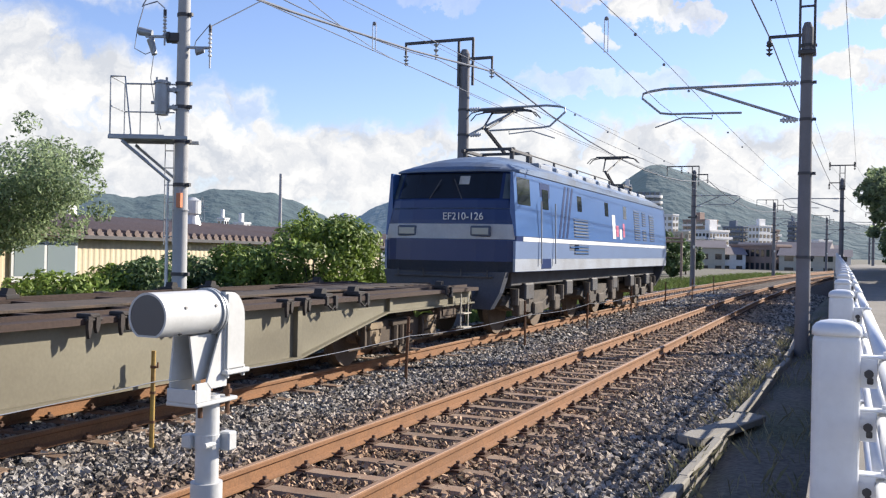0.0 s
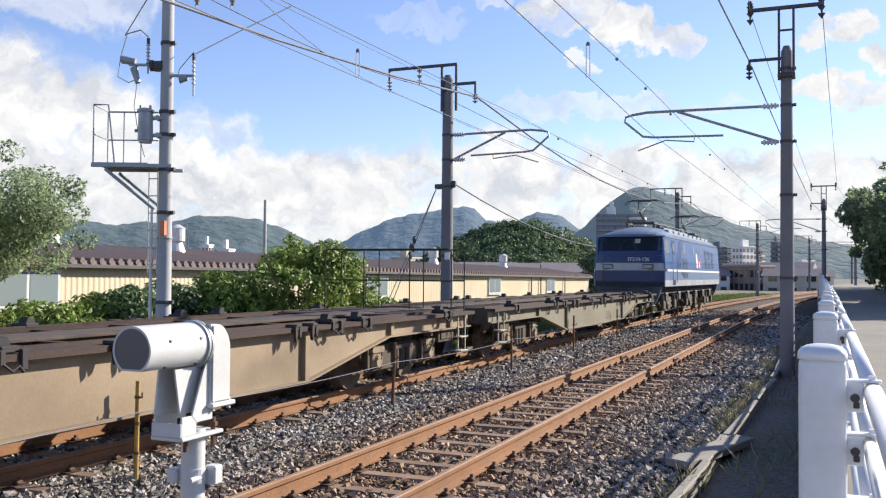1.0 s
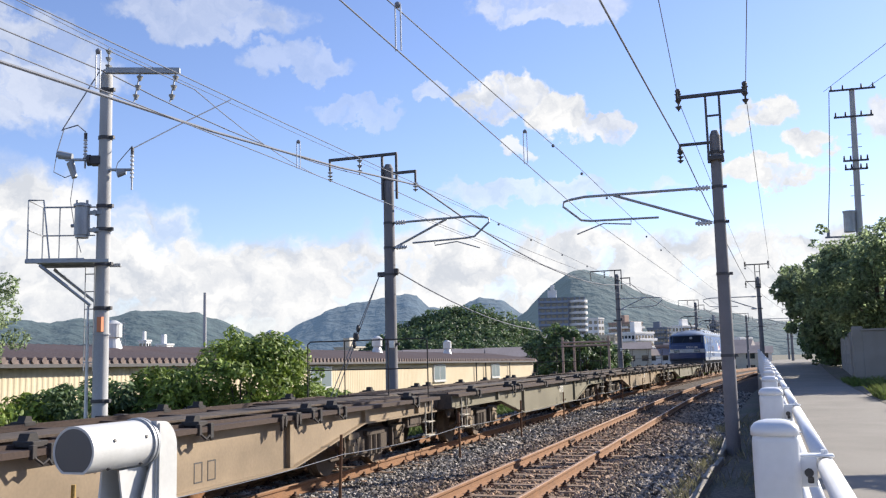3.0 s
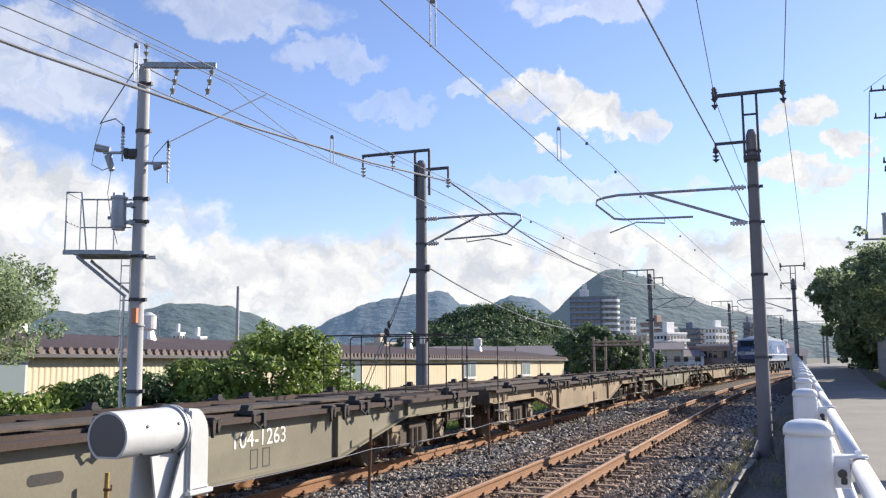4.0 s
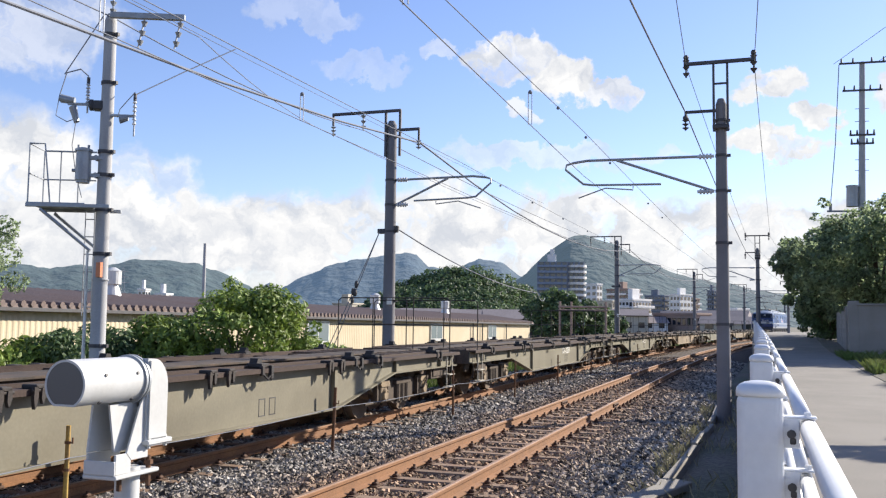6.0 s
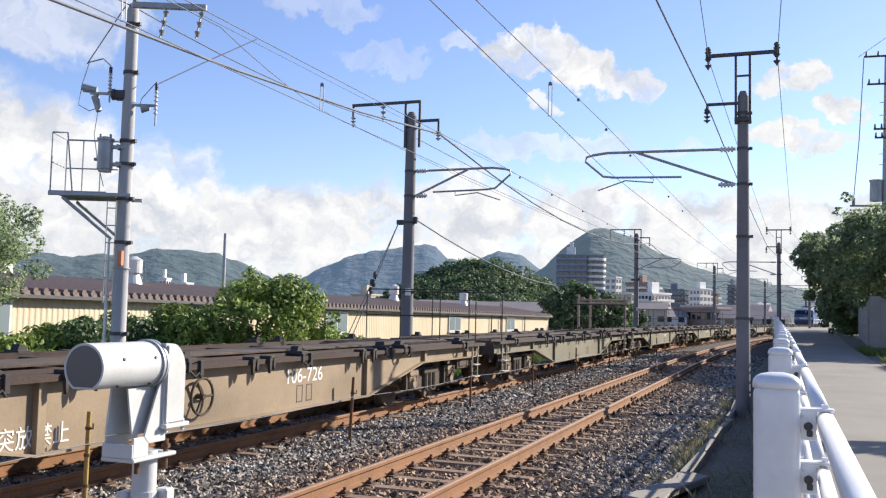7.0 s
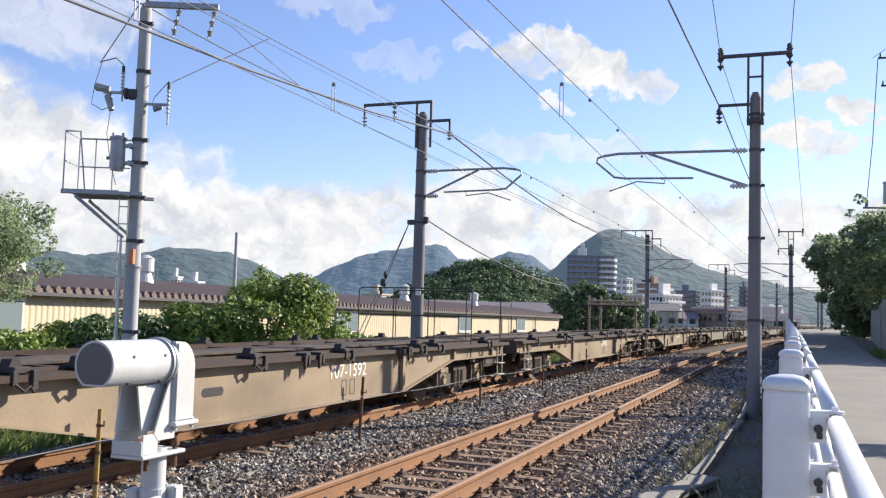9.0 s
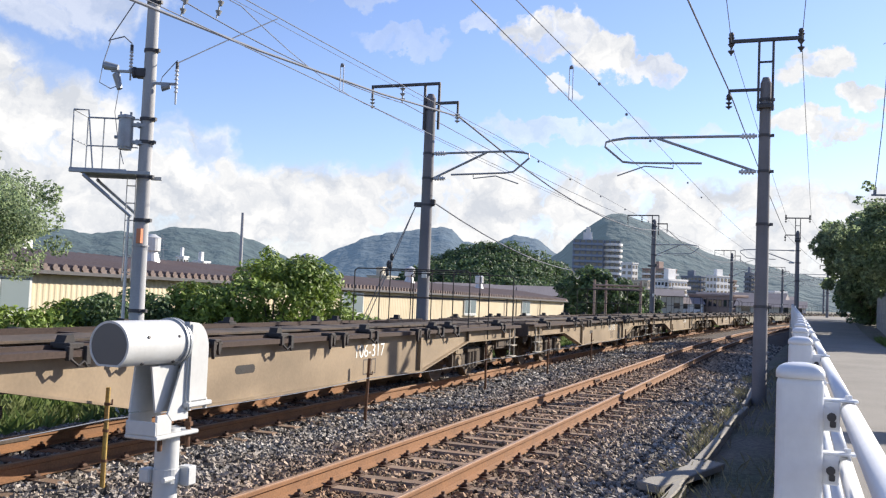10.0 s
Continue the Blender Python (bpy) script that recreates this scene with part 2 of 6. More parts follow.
mat("loco_gear", (0.06, 0.052, 0.046), rough=0.85, vary=0.3, scale=3, fine=30, tint=(0.15, 0.115, 0.085), stain=0.55)
mat("loco_roof", (0.12, 0.18, 0.29), rough=0.6, vary=0.12, scale=1.2, fine=25, tint=(0.09, 0.09, 0.095), stain=0.6)
mat("grille", (0.07, 0.09, 0.13), rough=0.6, vary=0.1)
mat("shed_wall", (0.605, 0.511, 0.353), rough=0.75, vary=0.06, scale=0.4, fine=12, tint=(0.49, 0.389, 0.238), stain=0.5, bump=0.05, random_piece=0.05)
mat("shed_roof", (0.20, 0.155, 0.14), rough=0.8, vary=0.2, scale=0.5, fine=15, tint=(0.19, 0.12, 0.09), stain=0.5)
mat("frame_alu", (0.62, 0.62, 0.6), rough=0.4, metal=0.2, vary=0.05)
mat("bark", (0.12, 0.09, 0.065), rough=0.95, vary=0.3, fine=25, bump=0.6)
mat("leaf_bright", (0.24, 0.32, 0.07), rough=0.55, vary=0.2, scale=0.8, fine=6, tint=(0.075, 0.125, 0.025), stain=0.8, island=0.4, bump=0, trans=0.3)
mat("leaf_dark", (0.115, 0.175, 0.07), rough=0.55, vary=0.2, scale=0.6, fine=6, tint=(0.045, 0.075, 0.035), stain=0.8, island=0.45, bump=0, trans=0.35)
mat("leaf_mid", (0.30, 0.37, 0.20), rough=0.55, vary=0.2, scale=0.6, fine=6, tint=(0.17, 0.22, 0.13), stain=0.8, island=0.45, bump=0, trans=0.65)
mat("grass", (0.10, 0.155, 0.035), rough=0.8, vary=0.2, scale=0.8, fine=6, tint=(0.16, 0.15, 0.06), stain=0.6, island=0.4, bump=0, trans=0.3)
mat("dry_grass", (0.30, 0.27, 0.17), rough=0.8, vary=0.2, scale=2, fine=8, tint=(0.16, 0.17, 0.08), stain=0.7, island=0.3, bump=0, trans=0.2)
mat("forest_mid", (0.045, 0.085, 0.035), rough=1.0, vary=0.45, scale=0.05, fine=0.5, tint=(0.035, 0.06, 0.03), stain=0.8, bump=1.0, depth=2)
mat("facade_grey", (0.18, 0.205, 0.25), rough=0.8, vary=0.08, scale=0.1, fine=2)
mat("facade_pale", (0.22, 0.27, 0.36), rough=0.8, vary=0.08, scale=0.1, fine=2)
mat("facade_white", (0.723, 0.713, 0.693), rough=0.8, vary=0.08, scale=0.1, fine=2)
mat("facade_brown", (0.32, 0.232, 0.192), rough=0.8, vary=0.1, scale=0.1, fine=2)
mat("facade_cream", (0.50, 0.45, 0.36), rough=0.8, vary=0.1, scale=0.1, fine=2)
mat("tile_roof", (0.24, 0.21, 0.21), rough=0.8, vary=0.2, scale=0.4, fine=6)
mat("orange_paint", (0.62, 0.22, 0.10), rough=0.6, vary=0.1)
mat("gate_panel", (0.42, 0.44, 0.46), rough=0.5, vary=0.06)


def glass_material(name, colour, rough=0.06):
    m = bpy.data.materials.new(name)
    m.use_nodes = True
    b = m.node_tree.nodes["Principled BSDF"]
    b.inputs["Base Color"].default_value = (*colour, 1)
    b.inputs["Roughness"].default_value = rough
    b.inputs["Specular IOR Level"].default_value = 0.8
    return m


M["dark_glass"] = glass_material("dark_glass", (0.02, 0.025, 0.035))
M["pale_glass"] = glass_material("pale_glass", (0.20, 0.24, 0.25), 0.15)
M["lens"] = glass_material("lens", (0.055, 0.058, 0.068), 0.35)


# ---------------------------------------------------------------- mesh helpers
def mesh_ob(name, bm, m, smooth=False):
    me = bpy.data.meshes.new(name)
    bm.to_mesh(me)
    bm.free()
    me.materials.append(M[m])
    if smooth:
        me.shade_smooth()
    return new(name, me)


def part(name, bm, m, parent, label="", smooth=False):
    ob = mesh_ob(name, bm, m, smooth)
    ob.parent = parent
    if label:
        tagged(ob, label)
    return ob


def share(name, me, parent, mtx):
    ob = new(name, me)
    ob.parent = parent
    ob.matrix_basis = mtx
    return ob


def box(bm, lo, hi, bevel=0.0, seg=1):
    c = [(a + b) / 2 for a, b in zip(lo, hi)]
    s = [abs(b - a) for a, b in zip(lo, hi)]
    r = bmesh.ops.create_cube(bm, size=1.0, matrix=Matrix.Translation(c) @ Matrix.Diagonal((*s, 1)))
    if bevel:
        es = {e for v in r["verts"] for e in v.link_edges}
        bmesh.ops.bevel(bm, geom=list(es), offset=bevel, segments=seg, affect="EDGES", profile=0.5)
    return bm


def rod(bm, a, b, r1, r2=None, seg=10, caps=True):
    a, b = Vector(a), Vector(b)
    d = b - a
    m = Matrix.Translation((a + b) / 2) @ d.to_track_quat("Z", "Y").to_matrix().to_4x4()
    bmesh.ops.create_cone(bm, cap_ends=caps, segments=seg, radius1=r1, radius2=r1 if r2 is None else r2, depth=d.length, matrix=m)
    return bm


def tube(bm, pts, r, seg=8):
    """One continuous bent tube through the points."""
    P = [Vector(p) for p in pts]
    rings, side = [], None
    for i, p in enumerate(P):
        t = ((P[min(i + 1, len(P) - 1)] - P[max(i - 1, 0)])).normalized()
        if side is None:
            side = t.orthogonal().normalized()
        side = (side - t * side.dot(t)).normalized()
        up = t.cross(side)
        rings.append([bm.verts.new(p + side * (r * math.cos(2 * math.pi * k / seg)) + up * (r * math.sin(2 * math.pi * k / seg))) for k in range(seg)])
    for a, b in zip(rings, rings[1:]):
        for k in range(seg):
            bm.faces.new((a[k], a[(k + 1) % seg], b[(k + 1) % seg], b[k]))
    bm.faces.new(list(reversed(rings[0])))
    bm.faces.new(rings[-1])
    return bm


def prism(bm, outline, axis, lo, hi):
    """A closed outline of (u, v) pulled along an axis: x uses (y, z), y uses (x, z), z uses (x, y)."""
    def at(u, v, w):
        return {"x": (w, u, v), "y": (u, w, v), "z": (u, v, w)}[axis]
    va = [bm.verts.new(at(u, v, lo)) for u, v in outline]
    vb = [bm.verts.new(at(u, v, hi)) for u, v in outline]
    k = len(outline)
    bm.faces.new(va)
    bm.faces.new(list(reversed(vb)))
    for i in range(k):
        bm.faces.new((va[i], vb[i], vb[(i + 1) % k], va[(i + 1) % k]))
    bmesh.ops.recalc_face_normals(bm, faces=bm.faces)
    return bm


def B():
    return bmesh.new()


def thing(name, label, category, group="", m=None, kind=""):
    ob = new(name)
    if m is not None:
        ob.matrix_world = m
    return tagged(ob, label, category, group, kind)


# ---------------------------------------------------------------- the line of the tracks
NEAR_X, FAR_X, BEND_Y, BEND_R = -3.65, -7.2, 31.0, 720.0
RAIL_H = 0.153


def along(s, x0):
    """Place and heading at s metres along a track that lies at x0 on the straight."""
    if s <= BEND_Y:
        return x0, s, 0.0
    r = BEND_R - x0
    a = (s - BEND_Y) / r
    return x0 + r * (1 - math.cos(a)), BEND_Y + r * math.sin(a), a


def on_track(s, x0, z=0.0):
    x, y, a = along(s, x0)
    return pose(x, y, z, 0, 0, -math.degrees(a))


def sweep(bm, outline, x0, s_list):
    """A cross section (dx, z) pulled along the line of a track."""
    rows = []
    for s in s_list:
        m = on_track(s, x0)
        rows.append([bm.verts.new(m @ Vector((u, 0, v))) for u, v in outline])
    k = len(outline)
    for ra, rb in zip(rows, rows[1:]):
        for i in range(k):
            bm.faces.new((ra[i], ra[(i + 1) % k], rb[(i + 1) % k], rb[i]))
    bm.faces.new(list(reversed(rows[0])))
    bm.faces.new(rows[-1])
    bmesh.ops.recalc_face_normals(bm, faces=bm.faces)
    return bm


# ---------------------------------------------------------------- ground
def bend(y):
    """How far the line has swung to the right at y."""
    if y <= BEND_Y:
        return 0.0
    if y < 170:
        return (y - BEND_Y) ** 2 / (2 * BEND_R)
    return 139 ** 2 / (2 * BEND_R) + (y - 170) * 139 / BEND_R


def ground_z(x, y):
    xs = [-4000, -60, -20, -12.2, -10.6, -9.3, -1.25, -0.9, -0.14, 3000]
    zs = [-1.6, -1.2, -1.1, -0.85, -0.62, -0.42, -0.42, -0.32, -0.30, -0.30]
    z = float(np.interp(x, xs, zs))
    if -20 < x < -9.3:
        z += 0.05 * noise.noise((x * 0.8, y * 0.5, 0))
    return z


def build_ground():
    bm = B()
    xs = [-4000, -1500, -400, -120, -60, -30, -20, -16, -13.5, -12.2, -11.4, -10.6, -9.9, -9.3, -7, -5, -3, -1.25, -0.9, -0.6, -0.14, 0.2, 3, 8, 20, 60, 200, 800, 3000]
    ys = [-600, -100, -20, -5] + [i * 1.5 for i in range(0, 24)] + [36 + 6 * i for i in range(0, 25)] + [200, 260, 400, 700, 1400, 4500]
    rows = []
    for y in ys:
        o = bend(y)
        rows.append([bm.verts.new((x + (o if abs(x) < 61 else 0), y, ground_z(x, y))) for x in xs])
    for ra, rb in zip(rows, rows[1:]):
        for i in range(len(xs) - 1):
            bm.faces.new((ra[i], ra[i + 1], rb[i + 1], rb[i]))
    ob = mesh_ob("ground", bm, "soil")
    tagged(ob, "bare stony soil with thin weeds beside the railway", "ground", kind="structure")
    # ballast bed under both tracks, shade of the gaps in its colour
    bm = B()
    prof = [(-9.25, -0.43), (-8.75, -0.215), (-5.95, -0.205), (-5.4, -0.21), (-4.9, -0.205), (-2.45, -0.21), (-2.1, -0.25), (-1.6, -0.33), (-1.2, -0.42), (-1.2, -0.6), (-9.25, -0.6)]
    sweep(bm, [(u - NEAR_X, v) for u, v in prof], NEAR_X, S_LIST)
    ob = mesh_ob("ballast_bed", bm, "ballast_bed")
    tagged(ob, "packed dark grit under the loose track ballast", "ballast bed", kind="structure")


S_LIST = [-30, -10, 0, 10, 20, 31] + [31 + 4 * i for i in range(1, 42)]


# ---------------------------------------------------------------- tracks
def rail_outline(x):
    h = RAIL_H
    pts = [(-0.0635, -h), (0.0635, -h), (0.0635, -h + 0.014), (0.012, -h + 0.035), (0.009, -0.05), (0.0325, -0.036), (0.0325, -0.008),
           (0.024, 0), (-0.024, 0), (-0.0325, -0.008), (-0.0325, -0.036), (-0.009, -0.05), (-0.012, -h + 0.035), (-0.0635, -h + 0.014)]
    return [(x + u, v) for u, v in pts]


def build_track(name, x0, label, joints):
    root = thing(name, label, "railway track", "railway tracks", kind="structure")
    for sx in (-0.566, 0.566):
        bm = B()
        sweep(bm, rail_outline(sx), x0, S_LIST)
        rail = part("rail", bm, "rust_rail", root, "rust-brown steel rail with a dull worn head")
        bm = B()
        sweep(bm, [(sx - 0.023, 0.0), (sx + 0.023, 0.0), (sx + 0.02, 0.0025), (sx - 0.02, 0.0025)], x0, S_LIST)
        part("running_surface", bm, "rail_top", rail, "dull polished head of the rail")
        for s in joints:
            bm = B()
            for sd in (-1, 1):
                box(bm, (sx + sd * 0.03 - 0.014, -0.28, -0.125), (sx + sd * 0.03 + 0.014, 0.28, -0.038), 0.006)
                for k in (-0.2, -0.07, 0.07, 0.2):
                    rod(bm, (sx + sd * 0.04, k, -0.08), (sx + sd * 0.066, k, -0.08), 0.016, seg=6)
            fp = part("fishplate", bm, "clip_iron", root, "bolted dark iron joint plate")
            fp.matrix_basis = on_track(s, x0)
    # sleepers, shared mesh, with the rail clips on each
    bm = B()
    box(bm, (-1.0, -0.095, -0.33), (1.0, 0.095, -RAIL_H - 0.006), 0.022)
    me = bpy.data.meshes.new("sleeper")
    bm.to_mesh(me), bm.free()
    me.materials.append(M["sleeper"])
    bm = B()
    for sx in (-0.566, 0.566):
        box(bm, (sx - 0.15, -0.085, -0.159), (sx + 0.15, 0.085, -0.147), 0.003)
        for sd in (-1, 1):
            box(bm, (sx + sd * 0.1 - 0.032, -0.04, -0.15), (sx + sd * 0.1 + 0.032, 0.04, -0.112), 0.012)
            rod(bm, (sx + sd * 0.105, 0, -0.13), (sx + sd * 0.105, 0, -0.085), 0.017, seg=6)
    mc = bpy.data.meshes.new("rail_clip")
    bm.to_mesh(mc), bm.free()
    mc.materials.append(M["clip_iron"])
    rng = random.Random(5)
    s = -9.0
    while s < 95:
        m = on_track(s, x0) @ pose(rng.uniform(-0.015, 0.015), 0, rng.uniform(-0.008, 0.004), 0, 0, rng.uniform(-1.2, 1.2))
        sl = share("sleeper", me, root, m)
        share("rail_clip", mc, root, on_track(s, x0))
        s += 0.6
    return root


def build_ballast():
    rng = np.random.default_rng(3)
    V0 = np.array([(-1, -1, -1), (1, -1, -1), (1, 1, -1), (-1, 1, -1), (-1, -1, 1), (1, -1, 1), (1, 1, 1), (-1, 1, 1)], float) * 0.5
    Fq = np.array([(0, 3, 2, 1), (4, 5, 6, 7), (0, 1, 5, 4), (1, 2, 6, 5), (2, 3, 7, 6), (3, 0, 4, 7)])
    allv, allf, base = [], [], 0
    for y0, y1, dens, size in ((-3, 3.2, 260, 0.055), (3.2, 11, 800, 0.041), (11, 18, 540, 0.047), (18, 30, 270, 0.062), (30, 52, 110, 0.085)):
        count = int((y1 - y0) * 8.1 * dens)
        x = rng.uniform(-9.2, -1.15, count)
        y = rng.uniform(y0, y1, count)
        z = np.interp(x, [-9.25, -8.75, -5.95, -5.4, -4.9, -2.45, -2.1, -1.6, -1.2], [-0.43, -0.205, -0.20, -0.20, -0.20, -0.205, -0.24, -0.32, -0.40])
        on_sleeper = (np.abs(((y - 3.0 + 0.3) % 0.6) - 0.3) < 0.095) & ((np.abs(x - NEAR_X) < 0.70) | (np.abs(x - FAR_X) < 0.70))
        keep = ~on_sleeper | (rng.random(count) < 0.07)
        x, y, z = x[keep], y[keep], z[keep]
        c = len(x)
        x = x + np.where(y > BEND_Y, (y - BEND_Y) ** 2 / (2 * BEND_R), 0)
        sz = size * rng.uniform(0.6, 1.35, c)
        v = V0[None] * rng.uniform(0.6, 1.15, (c, 1, 3)) + rng.uniform(-0.2, 0.2, (c, 8, 3))
        q = rng.normal(size=(c, 4))
        q /= np.linalg.norm(q, axis=1, keepdims=True)
        w, a, b, d = q.T
        rot = np.stack([np.stack([1 - 2 * (b * b + d * d), 2 * (a * b - w * d), 2 * (a * d + w * b)], -1),
                        np.stack([2 * (a * b + w * d), 1 - 2 * (a * a + d * d), 2 * (b * d - w * a)], -1),
                        np.stack([2 * (a * d - w * b), 2 * (b * d + w * a), 1 - 2 * (a * a + b * b)], -1)], 1)
        v = np.einsum("nij,nkj->nki", rot, v) * sz[:, None, None]
        v += np.stack([x, y, z + rng.uniform(-0.012, 0.02, c)], -1)[:, None, :]
        allv.append(v.reshape(-1, 3))
        allf.append((Fq[None] + (base + 8 * np.arange(c))[:, None, None]).reshape(-1, 4))
        base += 8 * c
    fast_mesh("ballast", np.concatenate(allv), np.concatenate(allf), "ballast", "loose grey and rust-stained crushed stone track ballast", "ballast")


def fast_mesh(name, v, f, m, label="", category="", parent=None, kind="stuff"):
    me = bpy.data.meshes.new(name)
    k = f.shape[1]
    me.vertices.add(len(v))
    me.vertices.foreach_set("co", v.astype(np.float32).ravel())
    me.loops.add(f.size)
    me.loops.foreach_set("vertex_index", f.astype(np.int32).ravel())
    me.polygons.add(len(f))
    me.polygons.foreach_set("loop_start", np.arange(0, f.size, k, dtype=np.int32))
    me.polygons.foreach_set("loop_total", np.full(len(f), k, dtype=np.int32))
    me.update(calc_edges=True)
    me.validate()
    me.shade_flat()
    me.materials.append(M[m])
    ob = new(name, me)
    if parent is not None:
        ob.parent = parent
    return tagged(ob, label, category, kind=kind)


build_ground()
build_track("track_near", NEAR_X, "rust-coloured single railway track on worn sleepers", (20.3,))
build_track("track_far", FAR_X, "rust-coloured railway track under the freight train", (26.0,))


# ---------------------------------------------------------------- path, kerb and fence
PATH_Z = 0.5


def fence_x(y):
    return -0.012 - (0.00030 * (y - 14) ** 2 if y > 14 else 0) + (0.0009 * (y - 46) ** 2 if y > 46 else 0)


def path_rise(y):
    return PATH_Z + (0.00028 * (y - 14) ** 2 if 14 < y <= 54 else 0.45 if y > 54 else 0)


def build_path():
    bm = B()
    ys = [-30, -6, 0, 4, 8, 12, 16, 20, 24, 28, 32, 36, 40, 44, 48, 54, 60, 70, 80, 95, 120]
    rows = []
    for y in ys:
        o = bend(y) * 0.9
        z = path_rise(y)
        rows.append([bm.verts.new(p) for p in ((fence_x(y) - 0.14, y, -0.5), (fence_x(y) - 0.14, y, z), (2.45 + o, y, z), (2.45 + o, y, -0.5))])
    for ra, rb in zip(rows, rows[1:]):
        for i in range(3):
            bm.faces.new((ra[i], ra[i + 1], rb[i + 1], rb[i]))
    bmesh.ops.recalc_face_normals(bm, faces=bm.faces)
    tagged(mesh_ob("path", bm, "asphalt"), "pale worn asphalt footpath raised above the railway", "path", kind="structure")
    bm = B()
    rows = []
    for y in ys:
        o = bend(y) * 0.9
        z = path_rise(y)
        rows.append([bm.verts.new(p) for p in ((2.45 + o, y, -0.5), (2.45 + o, y, z + 0.01), (3.1 + o, y, z + 0.06), (12 + o, y, z + 0.2), (60 + o, y, z + 1.5), (60 + o, y, -0.5))])
    for ra, rb in zip(rows, rows[1:]):
        for i in range(5):
            bm.faces.new((ra[i], ra[i + 1], rb[i + 1], rb[i]))
    bmesh.ops.recalc_face_normals(bm, faces=bm.faces)
    tagged(mesh_ob("verge", bm, "soil"), "weedy earth verge along the footpath", "verge", kind="structure")


build_path()


def build_kerb():
    bm = B()
    rng = random.Random(2)
    root = thing("kerb", "broken old concrete edging along the ballast", "kerb", kind="structure")
    y = 4.0
    while y < 30:
        ln = rng.uniform(1.5, 2.1)
        bm = B()
        box(bm, (-0.05, 0.01, -0.3), (0.05, ln - 0.01, 0.0), 0.015)
        ob = part("kerb_stone", bm, "concrete", root)
        x = -1.25 + 0.025 * (y - 8) if y < 18 else -1.0
        ob.matrix_basis = pose(x, y, -0.2 + rng.uniform(-0.02, 0.02), 0, rng.uniform(-3, 3), rng.uniform(-1, 1) - (1.6 if y < 18 else 0))
        y += ln
    bm = B()
    box(bm, (-0.13, -0.95, -0.09), (0.13, 0.95, 0.0), 0.012)
    ob = mesh_ob("concrete_slab", bm, "concrete")
    ob.matrix_world = pose(-1.2, 10.7, -0.19, 0, 4, -15.5)
    tagged(ob, "loose weathered concrete slab lying beside the kerb", "concrete slab")


build_kerb()


def build_fence():
    root = thing("guard_fence", "glossy white steel pipe fence along the footpath", "fence")
    bm = B()
    box(bm, (-0.07, -0.07, -0.05), (0.07, 0.07, 0.97), 0.026, 5)
    post_me = bpy.data.meshes.new("post")
    bm.to_mesh(post_me), bm.free()
    bm = B()
    n, rows = 40, []
    for sc, z in ((1.0, 0.962), (1.0, 0.978), (0.97, 0.986), (0.86, 0.996), (0.65, 1.004), (0.35, 1.009), (0.08, 1.0105)):
        row = []
        for k in range(n):
            t = 2 * math.pi * k / n
            c, s = math.cos(t), math.sin(t)
            row.append(bm.verts.new((0.0735 * sc * math.copysign(abs(c) ** 0.5, c), 0.0735 * sc * math.copysign(abs(s) ** 0.5, s), z)))
        rows.append(row)
    for ra, rb in zip(rows, rows[1:]):
        for k in range(n):
            bm.faces.new((ra[k], ra[(k + 1) % n], rb[(k + 1) % n], rb[k]))
    bm.faces.new(rows[-1])
    bm.faces.new(list(reversed(rows[0])))
    for f in bm.faces:
        f.smooth = True
    cap_me = bpy.data.meshes.new("post_cap")
    bm.to_mesh(cap_me), bm.free()
    bm = B()
    for z in (0.0,):
        box(bm, (0.066, -0.022, z - 0.03), (0.084, 0.022, z + 0.03), 0.004)
        box(bm, (0.066, -0.03, z + 0.029), (0.17, 0.03, z + 0.037), 0.003)
        rod(bm, (0.142, 0, z + 0.03), (0.142, 0, z + 0.05), 0.011, seg=6)
        rod(bm, (0.078, -0.024, z), (0.078, -0.034, z), 0.012, seg=6)
    box(bm, (0.066, -0.03, -0.062), (0.118, -0.024, 0.03), 0.003)
    br_me = bpy.data.meshes.new("bracket")
    bm.to_mesh(br_me), bm.free()
    # Dark disc and block stand in for the shaded hole in the bracket.
    bm = B()
    rod(bm, (0.093, -0.034, -0.018), (0.093, -0.0295, -0.018), 0.014, seg=10)
    box(bm, (0.088, -0.033, -0.05), (0.106, -0.0295, -0.03), 0.003)
    hole_me = bpy.data.meshes.new("bolt")
    bm.to_mesh(hole_me), bm.free()
    hole_me.materials.append(M["dark_steel"])
    for me in (post_me, cap_me, br_me):
        me.materials.append(M["white_paint"])
    ys = [-2.85 + 3 * i for i in range(0, 26)]
    for y in ys:
        m = pose(fence_x(y), y, path_rise(y))
        post = share("post", post_me, root, m)
        share("post_cap", cap_me, post, Matrix())
        for z in (0.865, 0.70, 0.50, 0.30):
            share("bracket", br_me, post, pose(0, 0, z))
            share("bolt", hole_me, post, pose(0, 0, z))
    for z in (0.865, 0.70, 0.50, 0.30):
        for a, b in zip(ys, ys[1:]):
            bm = B()
            off = 0.145 if z > 0.8 else 0.136
            rod(bm, (fence_x(a) + off, a, path_rise(a) + z), (fence_x(b) + off, b, path_rise(b) + z), 0.028 if z > 0.8 else 0.022, seg=16)
            part("rail_pipe", bm, "white_paint", root, smooth=True)


build_fence()


